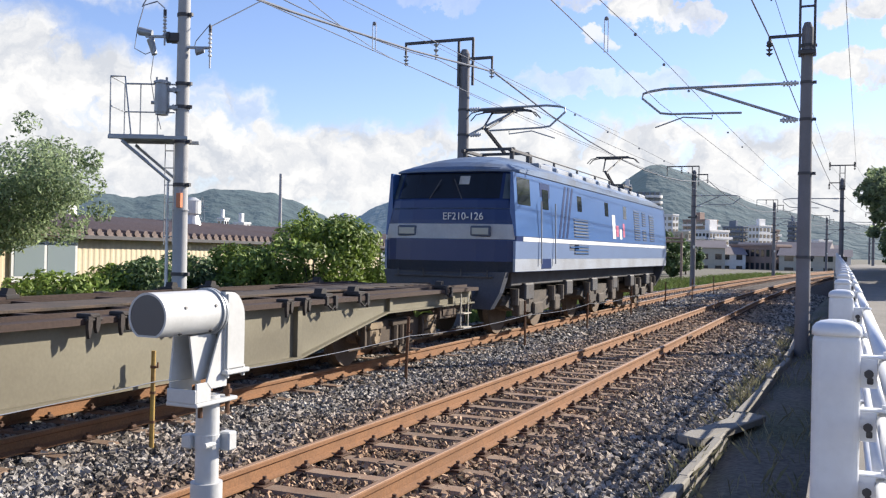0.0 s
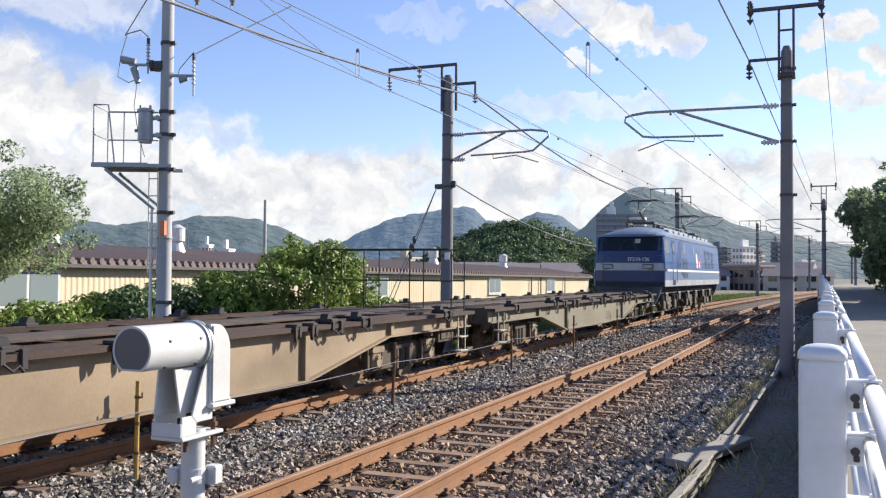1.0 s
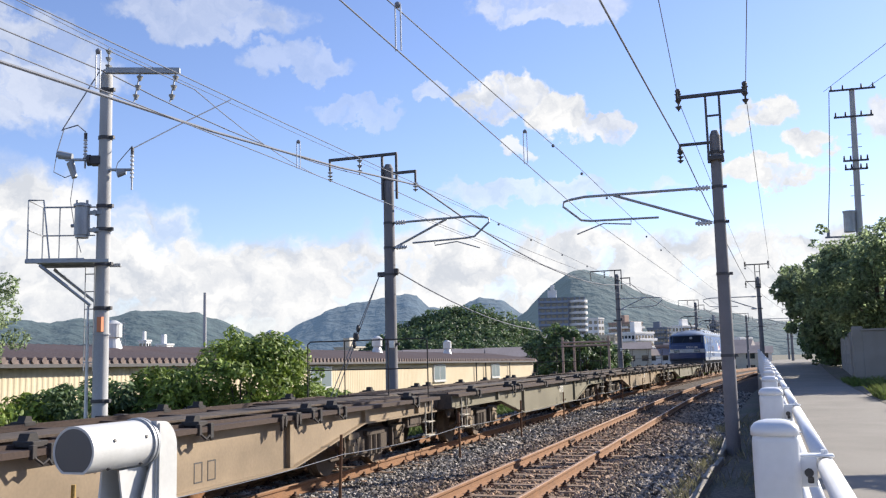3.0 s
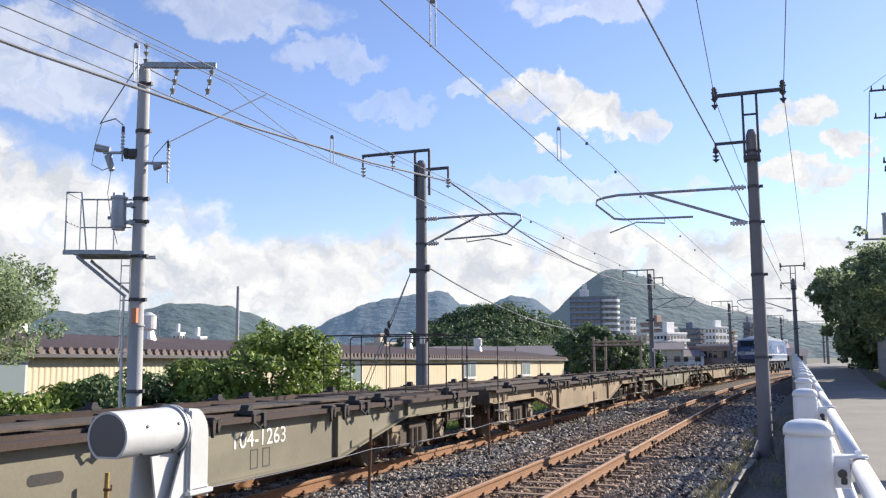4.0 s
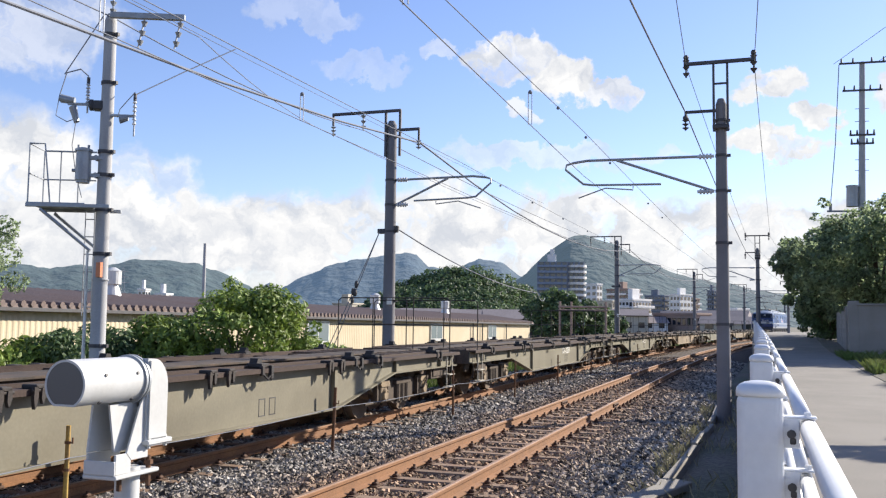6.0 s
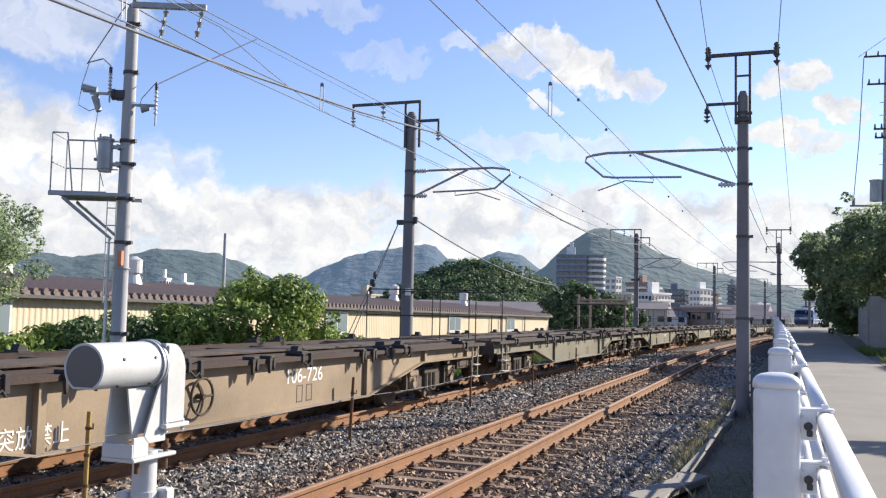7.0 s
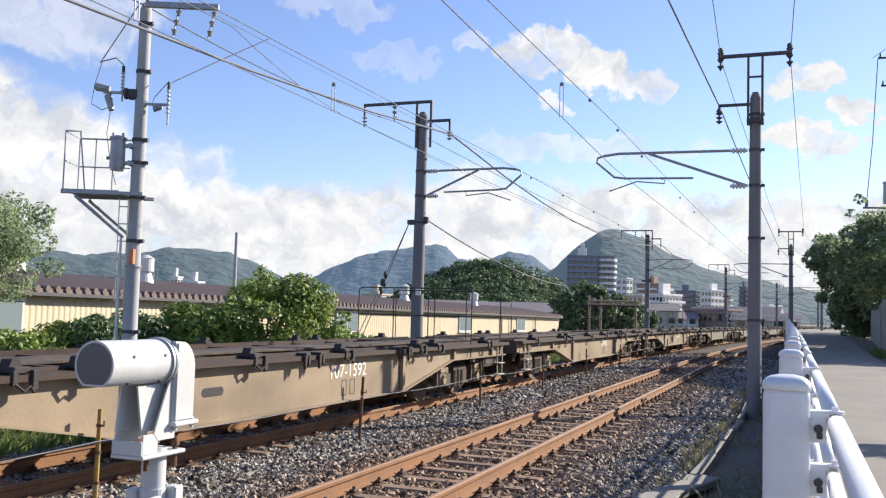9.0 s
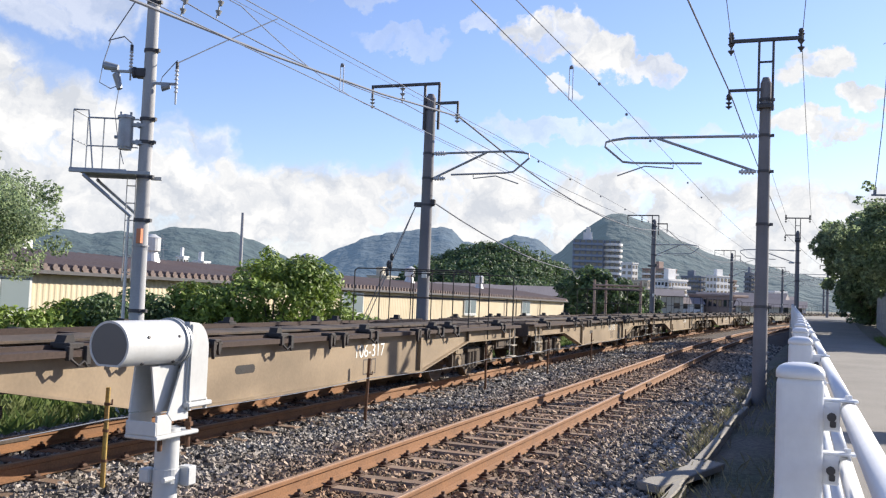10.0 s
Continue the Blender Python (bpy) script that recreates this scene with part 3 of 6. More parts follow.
# ---------------------------------------------------------------- sensor on its post beside the track
def build_sensor():
    root = thing("crossing_sensor", "white cylindrical crossing sensor head on a grey steel post", "trackside sensor", m=pose(-1.69, 2.18, 0))
    Z = 1.512
    bm = B()
    rod(bm, (0, 0, -0.4), (0, 0, 1.27), 0.034, seg=48)
    rod(bm, (0, 0, -0.4), (0, 0, 1.015), 0.046, seg=48)
    part("post", bm, "housing_paint", root, "pale grey steel tube post")
    # hooded tube, open towards the crossing
    bm = B()
    k, r = 96, 0.064
    rings = []
    for yy, rr in ((-0.262, r), (0.0, r), (0.0, r - 0.006), (-0.262, r - 0.006)):
        ring = []
        for i in range(k):
            a = 2 * math.pi * i / k
            z = max(rr * math.sin(a), -rr * 0.86)
            ring.append(bm.verts.new((rr * math.cos(a), yy, Z + z)))
        rings.append(ring)
    for n in range(4):
        ra, rb = rings[n], rings[(n + 1) % 4]
        for i in range(k):
            bm.faces.new((ra[i], ra[(i + 1) % k], rb[(i + 1) % k], rb[i]))
    bmesh.ops.recalc_face_normals(bm, faces=bm.faces)
    tube_ = part("hood", bm, "housing_paint", root, "glossy white tubular hood")
    bm = B()
    rod(bm, (0, -0.261, Z), (0, -0.249, Z), 0.059, seg=64)
    for v in bm.verts:
        v.co.z = max(v.co.z, Z - 0.053)
    part("lens", bm, "lens", root, "dark front glass")
    bm = B()
    for yy in (-0.022, -0.008):
        rod(bm, (0, yy, Z), (0, yy + 0.008, Z), 0.070, seg=72)
    rod(bm, (0, -0.024, Z), (0, 0.004, Z), 0.067, seg=72)
    part("clamp_ring", bm, "grey_metal", root, "grey clamp ring")
    for yy in (-0.18, -0.05):
        for a in (20, -50, 130):
            bm = B()
            c, s_ = math.cos(radians(a)), math.sin(radians(a))
            rod(bm, (c * 0.062, yy, Z + s_ * 0.062), (c * 0.0675, yy, Z + s_ * 0.0675), 0.005, seg=8)
            part("screw", bm, "dark_steel", root)
    # rear housing with an arched top
    bm = B()
    arch = [(0.0, Z - 0.17), (0.092, Z - 0.17), (0.092, Z - 0.02)]
    for i in range(1, 8):
        a = math.pi / 2 * i / 8
        arch.append((0.03 + 0.062 * math.cos(a), Z - 0.02 + 0.078 * math.sin(a)))
    arch += [(0.03, Z + 0.058), (0.0, Z + 0.06)]
    prism(bm, arch, "x", -0.062, 0.062)
    bmesh.ops.bevel(bm, geom=[e for e in bm.edges if abs(e.verts[0].co.x - e.verts[1].co.x) < 1e-4], offset=0.006, segments=2, affect="EDGES")
    hs = part("rear_housing", bm, "housing_paint", root, "white arched rear housing")
    bm = B()
    box(bm, (-0.07, -0.006, Z - 0.182), (0.07, 0.106, Z - 0.168), 0.003)
    for yy in (0.015, 0.09):
        rod(bm, (0.055, yy, Z - 0.192), (0.055, yy, Z - 0.16), 0.006, seg=6)
    part("base_flange", bm, "housing_paint", hs)
    # saddle: two gusset plates, a web and a clevis on the base plate
    bm = B()
    for x in (-0.05, 0.044):
        prism(bm, [(0.02, Z - 0.01), (0.02, Z - 0.215), (-0.05, Z - 0.215), (-0.07, Z - 0.195), (-0.02, Z - 0.07)], "x", x, x + 0.006)
    prism(bm, [(-0.115, Z - 0.062), (0.03, Z - 0.062), (0.0, Z - 0.19), (-0.13, Z - 0.19)], "x", -0.036, -0.03)
    prism(bm, [(-0.115, Z - 0.062), (0.03, Z - 0.062), (0.0, Z - 0.19), (-0.09, Z - 0.19)], "x", 0.018, 0.024)
    box(bm, (-0.05, 0.0, Z - 0.075), (0.05, 0.05, Z - 0.066))
    part("bracket", bm, "housing_paint", root, "grey-white gusset bracket")
    bm = B()
    box(bm, (-0.055, -0.12, Z - 0.262), (0.055, 0.07, Z - 0.25), 0.003)
    box(bm, (-0.05, -0.122, Z - 0.25), (0.05, -0.114, Z - 0.212), 0.002)
    box(bm, (-0.049, -0.1135, Z - 0.2495), (-0.042, -0.02, Z - 0.195), 0.001)
    box(bm, (0.042, -0.1135, Z - 0.2495), (0.049, -0.05, Z - 0.195), 0.001)
    part("base_plate", bm, "housing_paint", root)
    for yy, xx in ((-0.06, 0.02), (0.045, 0.035), (0.045, -0.035)):
        bm = B()
        rod(bm, (xx, yy, Z - 0.3), (xx, yy, Z - 0.215), 0.007, seg=8)
        rod(bm, (xx, yy, Z - 0.24), (xx, yy, Z - 0.228), 0.013, seg=6)
        part("bolt", bm, "brown_rust", root)
    bm = B()
    rod(bm, (0, 0, 1.115), (0, 0, 1.155), 0.038, seg=24)
    box(bm, (0.022, 0.02, 1.105), (0.062, 0.06, 1.16), 0.004)
    box(bm, (-0.06, -0.045, 1.115), (-0.025, -0.005, 1.155), 0.004)
    rod(bm, (0.03, -0.05, 1.13), (0.03, 0.0, 1.13), 0.008, seg=8)
    part("post_clamp", bm, "housing_paint", root, "bolted clamp block on the post")


build_sensor()


# ---------------------------------------------------------------- stakes and rope between the tracks
def build_stakes():
    ys = [1.4, 6.7, 12.05, 17.5, 22.3, 27.4, 33.0, 39.0, 45.0]
    for i, y in enumerate(ys):
        st = thing("stake", "faded yellow stake between the tracks" if i < 2 else "thin dark rusty stake between the tracks", "stake", "rope stakes",
                   m=pose(-5.85 + bend(y), y, -0.3, 0, (0.5, 0.4, 2.0, -1.0, 0.6, 0, 1, 0, 0)[i], 0))
        bm = B()
        rod(bm, (0, 0, -0.1), (0, 0, 1.02), 0.024, 0.021, seg=10)
        part("rod", bm, "yellow_stake" if i < 2 else "brown_rust", st)
        for z in ((0.35, 0.62, 0.86) if i < 2 else (0.78,)):
            bm = B()
            rod(bm, (0, 0, z), (0, 0, z + 0.025), 0.029, seg=10)
            if z > 0.7:
                tube(bm, [(0.025, 0, z + 0.012), (0.07, -0.02, z + 0.012), (0.07, -0.02, z + 0.06)], 0.008, 6)
            part("collar", bm, "brown_rust", st)
    bm = B()
    for a, b in zip(ys, ys[1:]):
        pts = []
        for i in range(9):
            f = i / 8
            y = a + (b - a) * f
            pts.append((-5.8 + bend(y), y, 0.44 - 0.05 * 4 * f * (1 - f)))
        tube(bm, pts, 0.0045, 6)
    tagged(mesh_ob("rope", bm, "wire"), "thin grey rope strung from stake to stake", "rope")


build_stakes()


# ---------------------------------------------------------------- line poles
def insulator(bm, x, y, z, ln=0.34, tilt=0.0):
    for i in range(3):
        rod(bm, (x + tilt * i / 3, y, z - ln * (i + 0.3) / 3), (x + tilt * i / 3, y, z - ln * (i + 0.75) / 3), 0.075, 0.03, seg=10)
    rod(bm, (x, y, z), (x + tilt, y, z - ln), 0.02, seg=6)


def pole_shaft(root, h, base=-0.6, r0=0.17, r1=0.13, m="pole_shaded"):
    bm = B()
    rod(bm, (0, 0, base), (0, 0, h), r0, r1, seg=40)
    rod(bm, (0, 0, h), (0, 0, h + 0.12), r1 * 1.02, r1 * 0.6, seg=20)
    return part("shaft", bm, m, root, "grey concrete pole", smooth=False)


def cantilever(root, side, reach, z_top=5.36, z_low=4.55, tip=4.95):
    """Hinged bracket over the track; side +1 reaches to +x."""
    s = side
    bm = B()
    tube(bm, [(s * 0.15, 0, z_top), (s * (reach - 0.1), 0, z_top + 0.02), (s * (reach + 0.22), 0, z_top - 0.02)], 0.03)
    tube(bm, [(s * (reach + 0.22), 0, z_top - 0.02), (s * (reach + 0.36), 0, z_top - 0.06), (s * (reach + 0.38), 0, z_top - 0.16), (s * (reach - 0.02), 0, tip), (s * (reach - 0.25), 0, tip - 0.03)], 0.026)
    tube(bm, [(s * 0.15, 0, z_low), (s * (reach - 0.75), 0, z_top)], 0.03)
    tube(bm, [(s * (reach - 0.25), 0, tip - 0.03), (s * (reach - 1.7), 0, tip - 0.06)], 0.024)
    part("bracket", bm, "grey_metal", root, "bent steel tube cantilever bracket")
    for z in (z_top, z_low):
        bm = B()
        for i in range(4):
            rod(bm, (s * (0.2 + 0.07 * i), 0, z), (s * (0.24 + 0.07 * i), 0, z), 0.06, seg=10)
        rod(bm, (s * 0.15, 0, z), (s * 0.5, 0, z), 0.034, seg=10)
        part("insulator", bm, "insulator", root)
    bm = B()
    tube(bm, [(s * (reach - 1.1), 0.02, tip - 0.08), (s * (reach - 1.1), 0.02, tip - 0.16), (s * (reach - 0.5), 0.03, tip - 0.1), (s * (reach + 0.1), 0.05, tip - 0.3)], 0.015)
    part("steady_arm", bm, "grey_metal", root)


def band(root, z, r):
    bm = B()
    rod(bm, (0, 0, z - 0.03), (0, 0, z + 0.03), r, seg=20)
    box(bm, (r - 0.01, -0.03, z - 0.03), (r + 0.06, 0.03, z + 0.03), 0.005)
    part("band", bm, "dark_steel", root)


def build_near_pole(x, y):
    root = thing("catenary_pole", "grey concrete catenary pole with a bracket over the near track", "catenary pole", "line poles", m=pose(x, y, -0.2))
    pole_shaft(root, 6.55, r0=0.15, r1=0.11)
    bm = B()
    for dx in (-0.14, 0.14):
        box(bm, (dx - 0.025, -0.16, 5.95), (dx + 0.025, -0.11, 7.42), 0.004)
    box(bm, (-0.14, -0.15, 6.95), (0.14, -0.12, 6.99))
    box(bm, (-0.17, -0.17, 6.0), (0.17, 0.17, 6.1), 0.02)
    part("head_frame", bm, "dark_steel", root, "steel ladder frame bolted to the pole head")
    bm = B()
    box(bm, (-0.75, -0.18, 7.40), (0.72, -0.10, 7.47), 0.005)
    part("crossarm", bm, "dark_steel", root)
    bm = B()
    box(bm, (-0.72, -0.17, 6.36), (-0.1, -0.12, 6.42), 0.004)
    box(bm, (-0.74, -0.17, 6.2), (-0.70, -0.12, 6.42), 0.004)
    part("crossarm", bm, "dark_steel", root)
    for xx, zz, ln in ((-0.7, 7.56, 0.42), (0.67, 7.56, 0.42), (-0.72, 6.25, 0.25)):
        bm = B()
        insulator(bm, xx, -0.14, zz, ln)
        bmesh.ops.create_uvsphere(bm, u_segments=10, v_segments=6, radius=0.06, matrix=Matrix.Translation((xx, -0.14, zz + 0.02)))
        part("insulator", bm, "dark_steel", root)
    cantilever(root, -1, 2.95, 5.45, 4.7, 4.95)
    for z, r in ((5.45, 0.128), (4.7, 0.132), (6.2, 0.125), (1.9, 0.147), (3.6, 0.14)):
        band(root, z, r)
    return root


def build_far_pole(x, y, h=7.0):
    root = thing("catenary_pole", "grey concrete catenary pole with a bracket over the far track", "catenary pole", "line poles", m=pose(x, y, -0.2))
    pole_shaft(root, h, base=-1.0, r0=0.17, r1=0.135)
    bm = B()
    box(bm, (-1.65, -0.2, h + 0.32), (0.32, -0.12, h + 0.39), 0.005)
    for xx in (-0.1, 0.3):
        box(bm, (xx - 0.03, -0.2, h - 0.85), (xx + 0.03, -0.14, h + 0.35), 0.004)
    box(bm, (0.2, -0.2, h - 0.2), (0.85, -0.13, h - 0.13), 0.004)
    box(bm, (0.8, -0.19, h - 0.45), (0.85, -0.14, h - 0.14), 0.004)
    box(bm, (-1.65, -0.19, h + 0.05), (-1.6, -0.14, h + 0.36), 0.004)
    part("head_frame", bm, "dark_steel", root, "dark steel crossarm frame")
    for xx, zz, ln in ((-1.62, h + 0.05, 0.28), (-0.75, h + 0.32, 0.42), (0.82, h - 0.45, 0.25)):
        bm = B()
        insulator(bm, xx, -0.16, zz, ln)
        part("insulator", bm, "grey_metal", root)
    cantilever(root, 1, 2.35, 5.55, 4.9, 5.05)
    for z, r in ((5.55, 0.152), (4.9, 0.155), (h - 0.3, 0.145), (4.2, 0.16), (2.4, 0.165)):
        band(root, z, r)
    bm = B()
    box(bm, (-0.32, -0.1, 4.15), (-0.1, 0.1, 4.27), 0.01)
    box(bm, (0.1, -0.06, 4.2), (0.24, 0.06, 4.35), 0.02)
    part("stay_clamp", bm, "dark_steel", root)
    bm = B()
    box(bm, (0.02, -0.20, 2.3), (0.16, -0.185, 2.48), 0.002)
    part("plate", bm, "lettering", root, "small white plate")
    return root


def build_transformer_pole():
    x, y = -10.6, 12.75
    root = thing("transformer_pole", "grey concrete pole with a small work platform and a transformer", "utility pole", "line poles", m=pose(x, y, -0.2))
    pole_shaft(root, 7.0, base=-1.2, r0=0.14, r1=0.1, m="pole_concrete")
    T = pose(0, 0, 0, 0, 0, 24) @ Matrix.Diagonal((0.76, 1, 1, 1))

    def add(name, bm, m, label=""):
        ob = part(name, bm, m, root, label)
        ob.matrix_basis = T
        return ob
    bm = B()
    box(bm, (0.05, -0.22, 7.0), (1.7, -0.13, 7.1), 0.006)
    add("crossarm", bm, "grey_metal")
    for xx, zz, ln, tilt in ((0.8, 7.0, 0.5, -0.12), (1.6, 7.0, 0.5, -0.12), (0.1, 7.45, 0.4, 0)):
        bm = B()
        insulator(bm, xx, -0.17, zz, ln, tilt)
        add("insulator", bm, "grey_metal")
    # work platform
    bm = B()
    box(bm, (-1.5, -0.42, 3.69), (0.28, -0.36, 3.75), 0.006)
    box(bm, (-1.5, 0.32, 3.69), (0.28, 0.38, 3.75), 0.006)
    box(bm, (-1.5, -0.4, 3.74), (-0.25, 0.36, 3.77), 0.004)
    for sy in (-0.38, 0.34):
        rod(bm, (-1.2, sy, 3.66), (-0.1, sy, 2.98), 0.032, seg=8)
    add("platform", bm, "grey_metal", "grey steel work platform on struts")
    bm = B()
    for a in ((-1.47, -0.38), (-1.47, 0.33), (-1.1, 0.33), (-0.7, 0.33)):
        rod(bm, (*a, 3.75), (*a, 4.75), 0.016, seg=6)
    tube(bm, [(-1.47, -0.38, 4.75), (-1.47, 0.33, 4.75), (-0.3, 0.33, 4.75)], 0.016)
    tube(bm, [(-1.47, -0.38, 4.25), (-1.47, 0.33, 4.25), (-0.3, 0.33, 4.25)], 0.013)
    tube(bm, [(-1.47, -0.38, 4.75), (-1.15, -0.38, 4.75), (-1.0, -0.38, 3.77)], 0.016)
    add("railing", bm, "grey_metal")
    bm = B()
    rod(bm, (-0.44, -0.08, 4.19), (-0.44, -0.08, 4.68), 0.165, 0.155, seg=20)
    rod(bm, (-0.44, -0.08, 4.68), (-0.44, -0.08, 4.72), 0.185, seg=20)
    rod(bm, (-0.44, -0.08, 4.72), (-0.44, -0.08, 4.75), 0.185, 0.08, seg=20)
    rod(bm, (-0.44, -0.08, 4.15), (-0.44, -0.08, 4.19), 0.14, seg=20)
    for z in (4.28, 4.58):
        box(bm, (-0.32, -0.12, z - 0.03), (0.0, -0.04, z + 0.03), 0.005)
        rod(bm, (-0.16, -0.13, z), (-0.16, -0.03, z), 0.05, seg=10)
    for dx in (-0.12, 0.1):
        rod(bm, (-0.44 + dx, -0.08, 4.72), (-0.44 + dx, -0.08, 4.80), 0.028, seg=8)
    rod(bm, (-0.6, -0.08, 4.36), (-0.68, -0.08, 4.36), 0.03, seg=8)
    add("transformer", bm, "grey_metal", "grey drum transformer")
    bm = B()
    rod(bm, (-1.0, -0.05, 5.60), (-0.7, -0.05, 5.56), 0.075, 0.06, seg=14)
    rod(bm, (-1.04, -0.05, 5.605), (-1.0, -0.05, 5.60), 0.05, seg=10)
    rod(bm, (-0.74, -0.05, 5.46), (-0.64, -0.05, 5.2), 0.085, 0.06, seg=14)
    box(bm, (-0.85, -0.08, 5.49), (0.0, -0.02, 5.53), 0.005)
    box(bm, (0.0, -0.08, 5.31), (0.62, -0.02, 5.35), 0.005)
    rod(bm, (0.3, -0.05, 5.26), (0.48, -0.05, 5.3), 0.07, 0.055, seg=12)
    add("cutout_switch", bm, "grey_metal", "grey fuse cutouts on short arms")
    bm = B()
    box(bm, (-0.32, -0.1, 5.42), (-0.06, 0.1, 5.58), 0.02)
    rod(bm, (-0.36, -0.05, 5.5), (-0.3, -0.05, 5.5), 0.1, seg=12)
    add("clamp_block", bm, "dark_steel")
    for x, z0, z1 in ((-0.42, 5.36, 5.98), (0.62, 4.98, 5.72)):
        bm = B()
        rod(bm, (x, -0.05, z0), (x, -0.05, z1), 0.022, seg=8)
        for i in range(6):
            z = z0 + (z1 - z0) * (0.28 + 0.1 * i)
            rod(bm, (x, -0.05, z), (x, -0.05, z + 0.035), 0.048, 0.03, seg=10)
        add("arrester", bm, "insulator", "pale ribbed porcelain arrester")
        bm = B()
        rod(bm, (x, -0.05, z1 - 0.12), (x, -0.05, z1), 0.036, seg=10)
        add("arrester_cap", bm, "dark_steel")
    bm = B()
    tube(bm, [(-0.42, -0.05, 6.0), (-0.6, -0.05, 6.12), (-0.9, -0.05, 6.05), (-1.05, -0.05, 5.62)], 0.012, 6)
    tube(bm, [(-0.95, -0.05, 6.02), (-0.1, -0.1, 7.1)], 0.012, 6)
    tube(bm, [(-1.05, -0.05, 5.6), (-1.1, -0.05, 5.3), (-0.85, -0.05, 5.2), (-0.7, -0.05, 5.25)], 0.009, 6)
    tube(bm, [(-0.66, -0.05, 5.2), (-0.72, -0.05, 4.8), (-0.6, -0.08, 4.3), (-0.45, -0.08, 3.9)], 0.009, 6)
    tube(bm, [(0.62, -0.05, 5.75), (0.3, -0.05, 5.45), (0.25, -0.05, 5.3)], 0.009, 6)
    tube(bm, [(0.62, -0.05, 5.7), (1.5, 0.6, 6.3), (2.55, 1.4, 7.0)], 0.010, 6)
    add("lead_wire", bm, "wire")
    for z, r in ((6.75, 0.115), (5.9, 0.12), (3.7, 0.135), (2.95, 0.138), (4.7, 0.128), (4.3, 0.13), (1.4, 0.148)):
        band(root, z, r)
    bm = B()
    rod(bm, (0, 0, 2.5), (0, 0, 2.52), 0.142, 0.142, seg=20)
    part("marker_band", bm, "pole_concrete", root)
    bm = B()
    box(bm, (0.02, -0.145, 2.55), (0.11, -0.08, 2.8), 0.002)
    part("warning_plate", bm, "orange_paint", root, "faded orange warning plate")
    bm = B()
    rod(bm, (-0.3, 0, -0.5), (-0.3, 0, 3.0), 0.05, 0.025, seg=10)
    add("conduit", bm, "lettering", "pale cable conduit")
    bm = B()
    for x in (-0.42, -0.22):
        rod(bm, (x, 0.12, 1.9), (x, 0.12, 3.7), 0.012, seg=6)
    for i in range(6):
        rod(bm, (-0.42, 0.12, 2.05 + 0.3 * i), (-0.22, 0.12, 2.05 + 0.3 * i), 0.01, seg=6)
    add("ladder", bm, "grey_metal", "thin steel ladder up to the platform")
    return root


build_transformer_pole()
FAR_POLES = [(-9.15, 22.0), (-9.15 + bend(58), 58.0), (-9.15 + bend(94), 94.0), (-9.15 + bend(130), 130.0), (-9.15 + bend(166), 166.0)]
NEAR_POLES = [(-0.78, 20.0), (-0.85 + bend(60), 60.0), (-0.85 + bend(100), 100.0), (-0.85 + bend(140), 140.0)]
first_near = build_near_pole(*NEAR_POLES[0])
for x, y in NEAR_POLES[1:]:
    copy_thing(first_near, pose(x, y, -0.2))
first_far = build_far_pole(*FAR_POLES[0])
for x, y in FAR_POLES[1:]:
    copy_thing(first_far, pose(x, y, -0.2))


# ---------------------------------------------------------------- overhead wires
def wire(name, pts, r, label, sag=0.0):
    bm = B()
    out = []
    for a, b in zip(pts, pts[1:]):
        a, b = Vector(a), Vector(b)
        for i in range(8):
            f = i / 8
            p = a.lerp(b, f)
            p.z -= sag * 4 * f * (1 - f)
            out.append(p)
    out.append(Vector(pts[-1]))
    tube(bm, out, r, 6)
    ob = mesh_ob(name, bm, "wire")
    return tagged(ob, label, "wire", "overhead wires")


def line_at(dx, z, ys):
    return [(dx + bend(y), y, z) for y in ys]


NY = [-22, 20, 60, 100, 140]
FY = [-15, 22, 58, 94, 130, 166]
wire("contact_wire", [(-2.75, -22, 4.95), (-3.72, 20, 4.95), *line_at(-3.5, 4.95, [40, 60, 80, 100, 120, 140])], 0.0075, "thin dark contact wire over the near track")
wire("messenger_wire", [(-4.35, -22, 5.95), (-3.72, 20, 5.95), *line_at(-3.65, 5.95, NY[2:])], 0.0075, "thin dark messenger wire over the near track", 0.12)
wire("contact_wire", line_at(-7.2, 4.98, [-15, 22, 40, 58, 76, 94, 130, 166]), 0.0075, "thin dark contact wire over the far track")
wire("messenger_wire", line_at(-7.25, 5.75, FY), 0.0075, "thin dark messenger wire over the far track", 0.12)
wire("feeder_wire", [(-2.6, -22, 6.6), (-1.5, 20, 6.2), *line_at(-1.5, 6.2, NY[2:])], 0.015, "dark feeder cable along the near poles", 0.12)
wire("feeder_wire", [(0.1, -22, 7.3), (-1.48, 20, 7.2), *line_at(-1.48, 7.2, NY[2:])], 0.008, "thin dark feeder wire above the near poles", 0.1)
wire("feeder_wire", [(0.9, -22, 7.3), (-0.1, 20, 7.2), *line_at(-0.1, 7.2, NY[2:])], 0.008, "thin dark feeder wire above the footpath", 0.1)
wire("feeder_wire", [(-8.7, -15, 6.3), (-8.35, 22, 6.3), *line_at(-8.35, 6.3, FY[2:])], 0.024, "heavy dark cable along the far poles", 0.95)
wire("feeder_wire", [(-10.2, -15, 7.2), (-10.55, 12.75, 6.85), (-9.9, 22, 6.7), *line_at(-9.9, 6.7, FY[2:])], 0.012, "dark wire along the far poles", 0.2)
wire("feeder_wire", [(-9.6, -15, 7.3), (-8.8, 12.75, 6.35), (-10.75, 22, 6.6), *line_at(-10.75, 6.6, FY[2:])], 0.008, "thin dark wire along the far poles", 0.2)
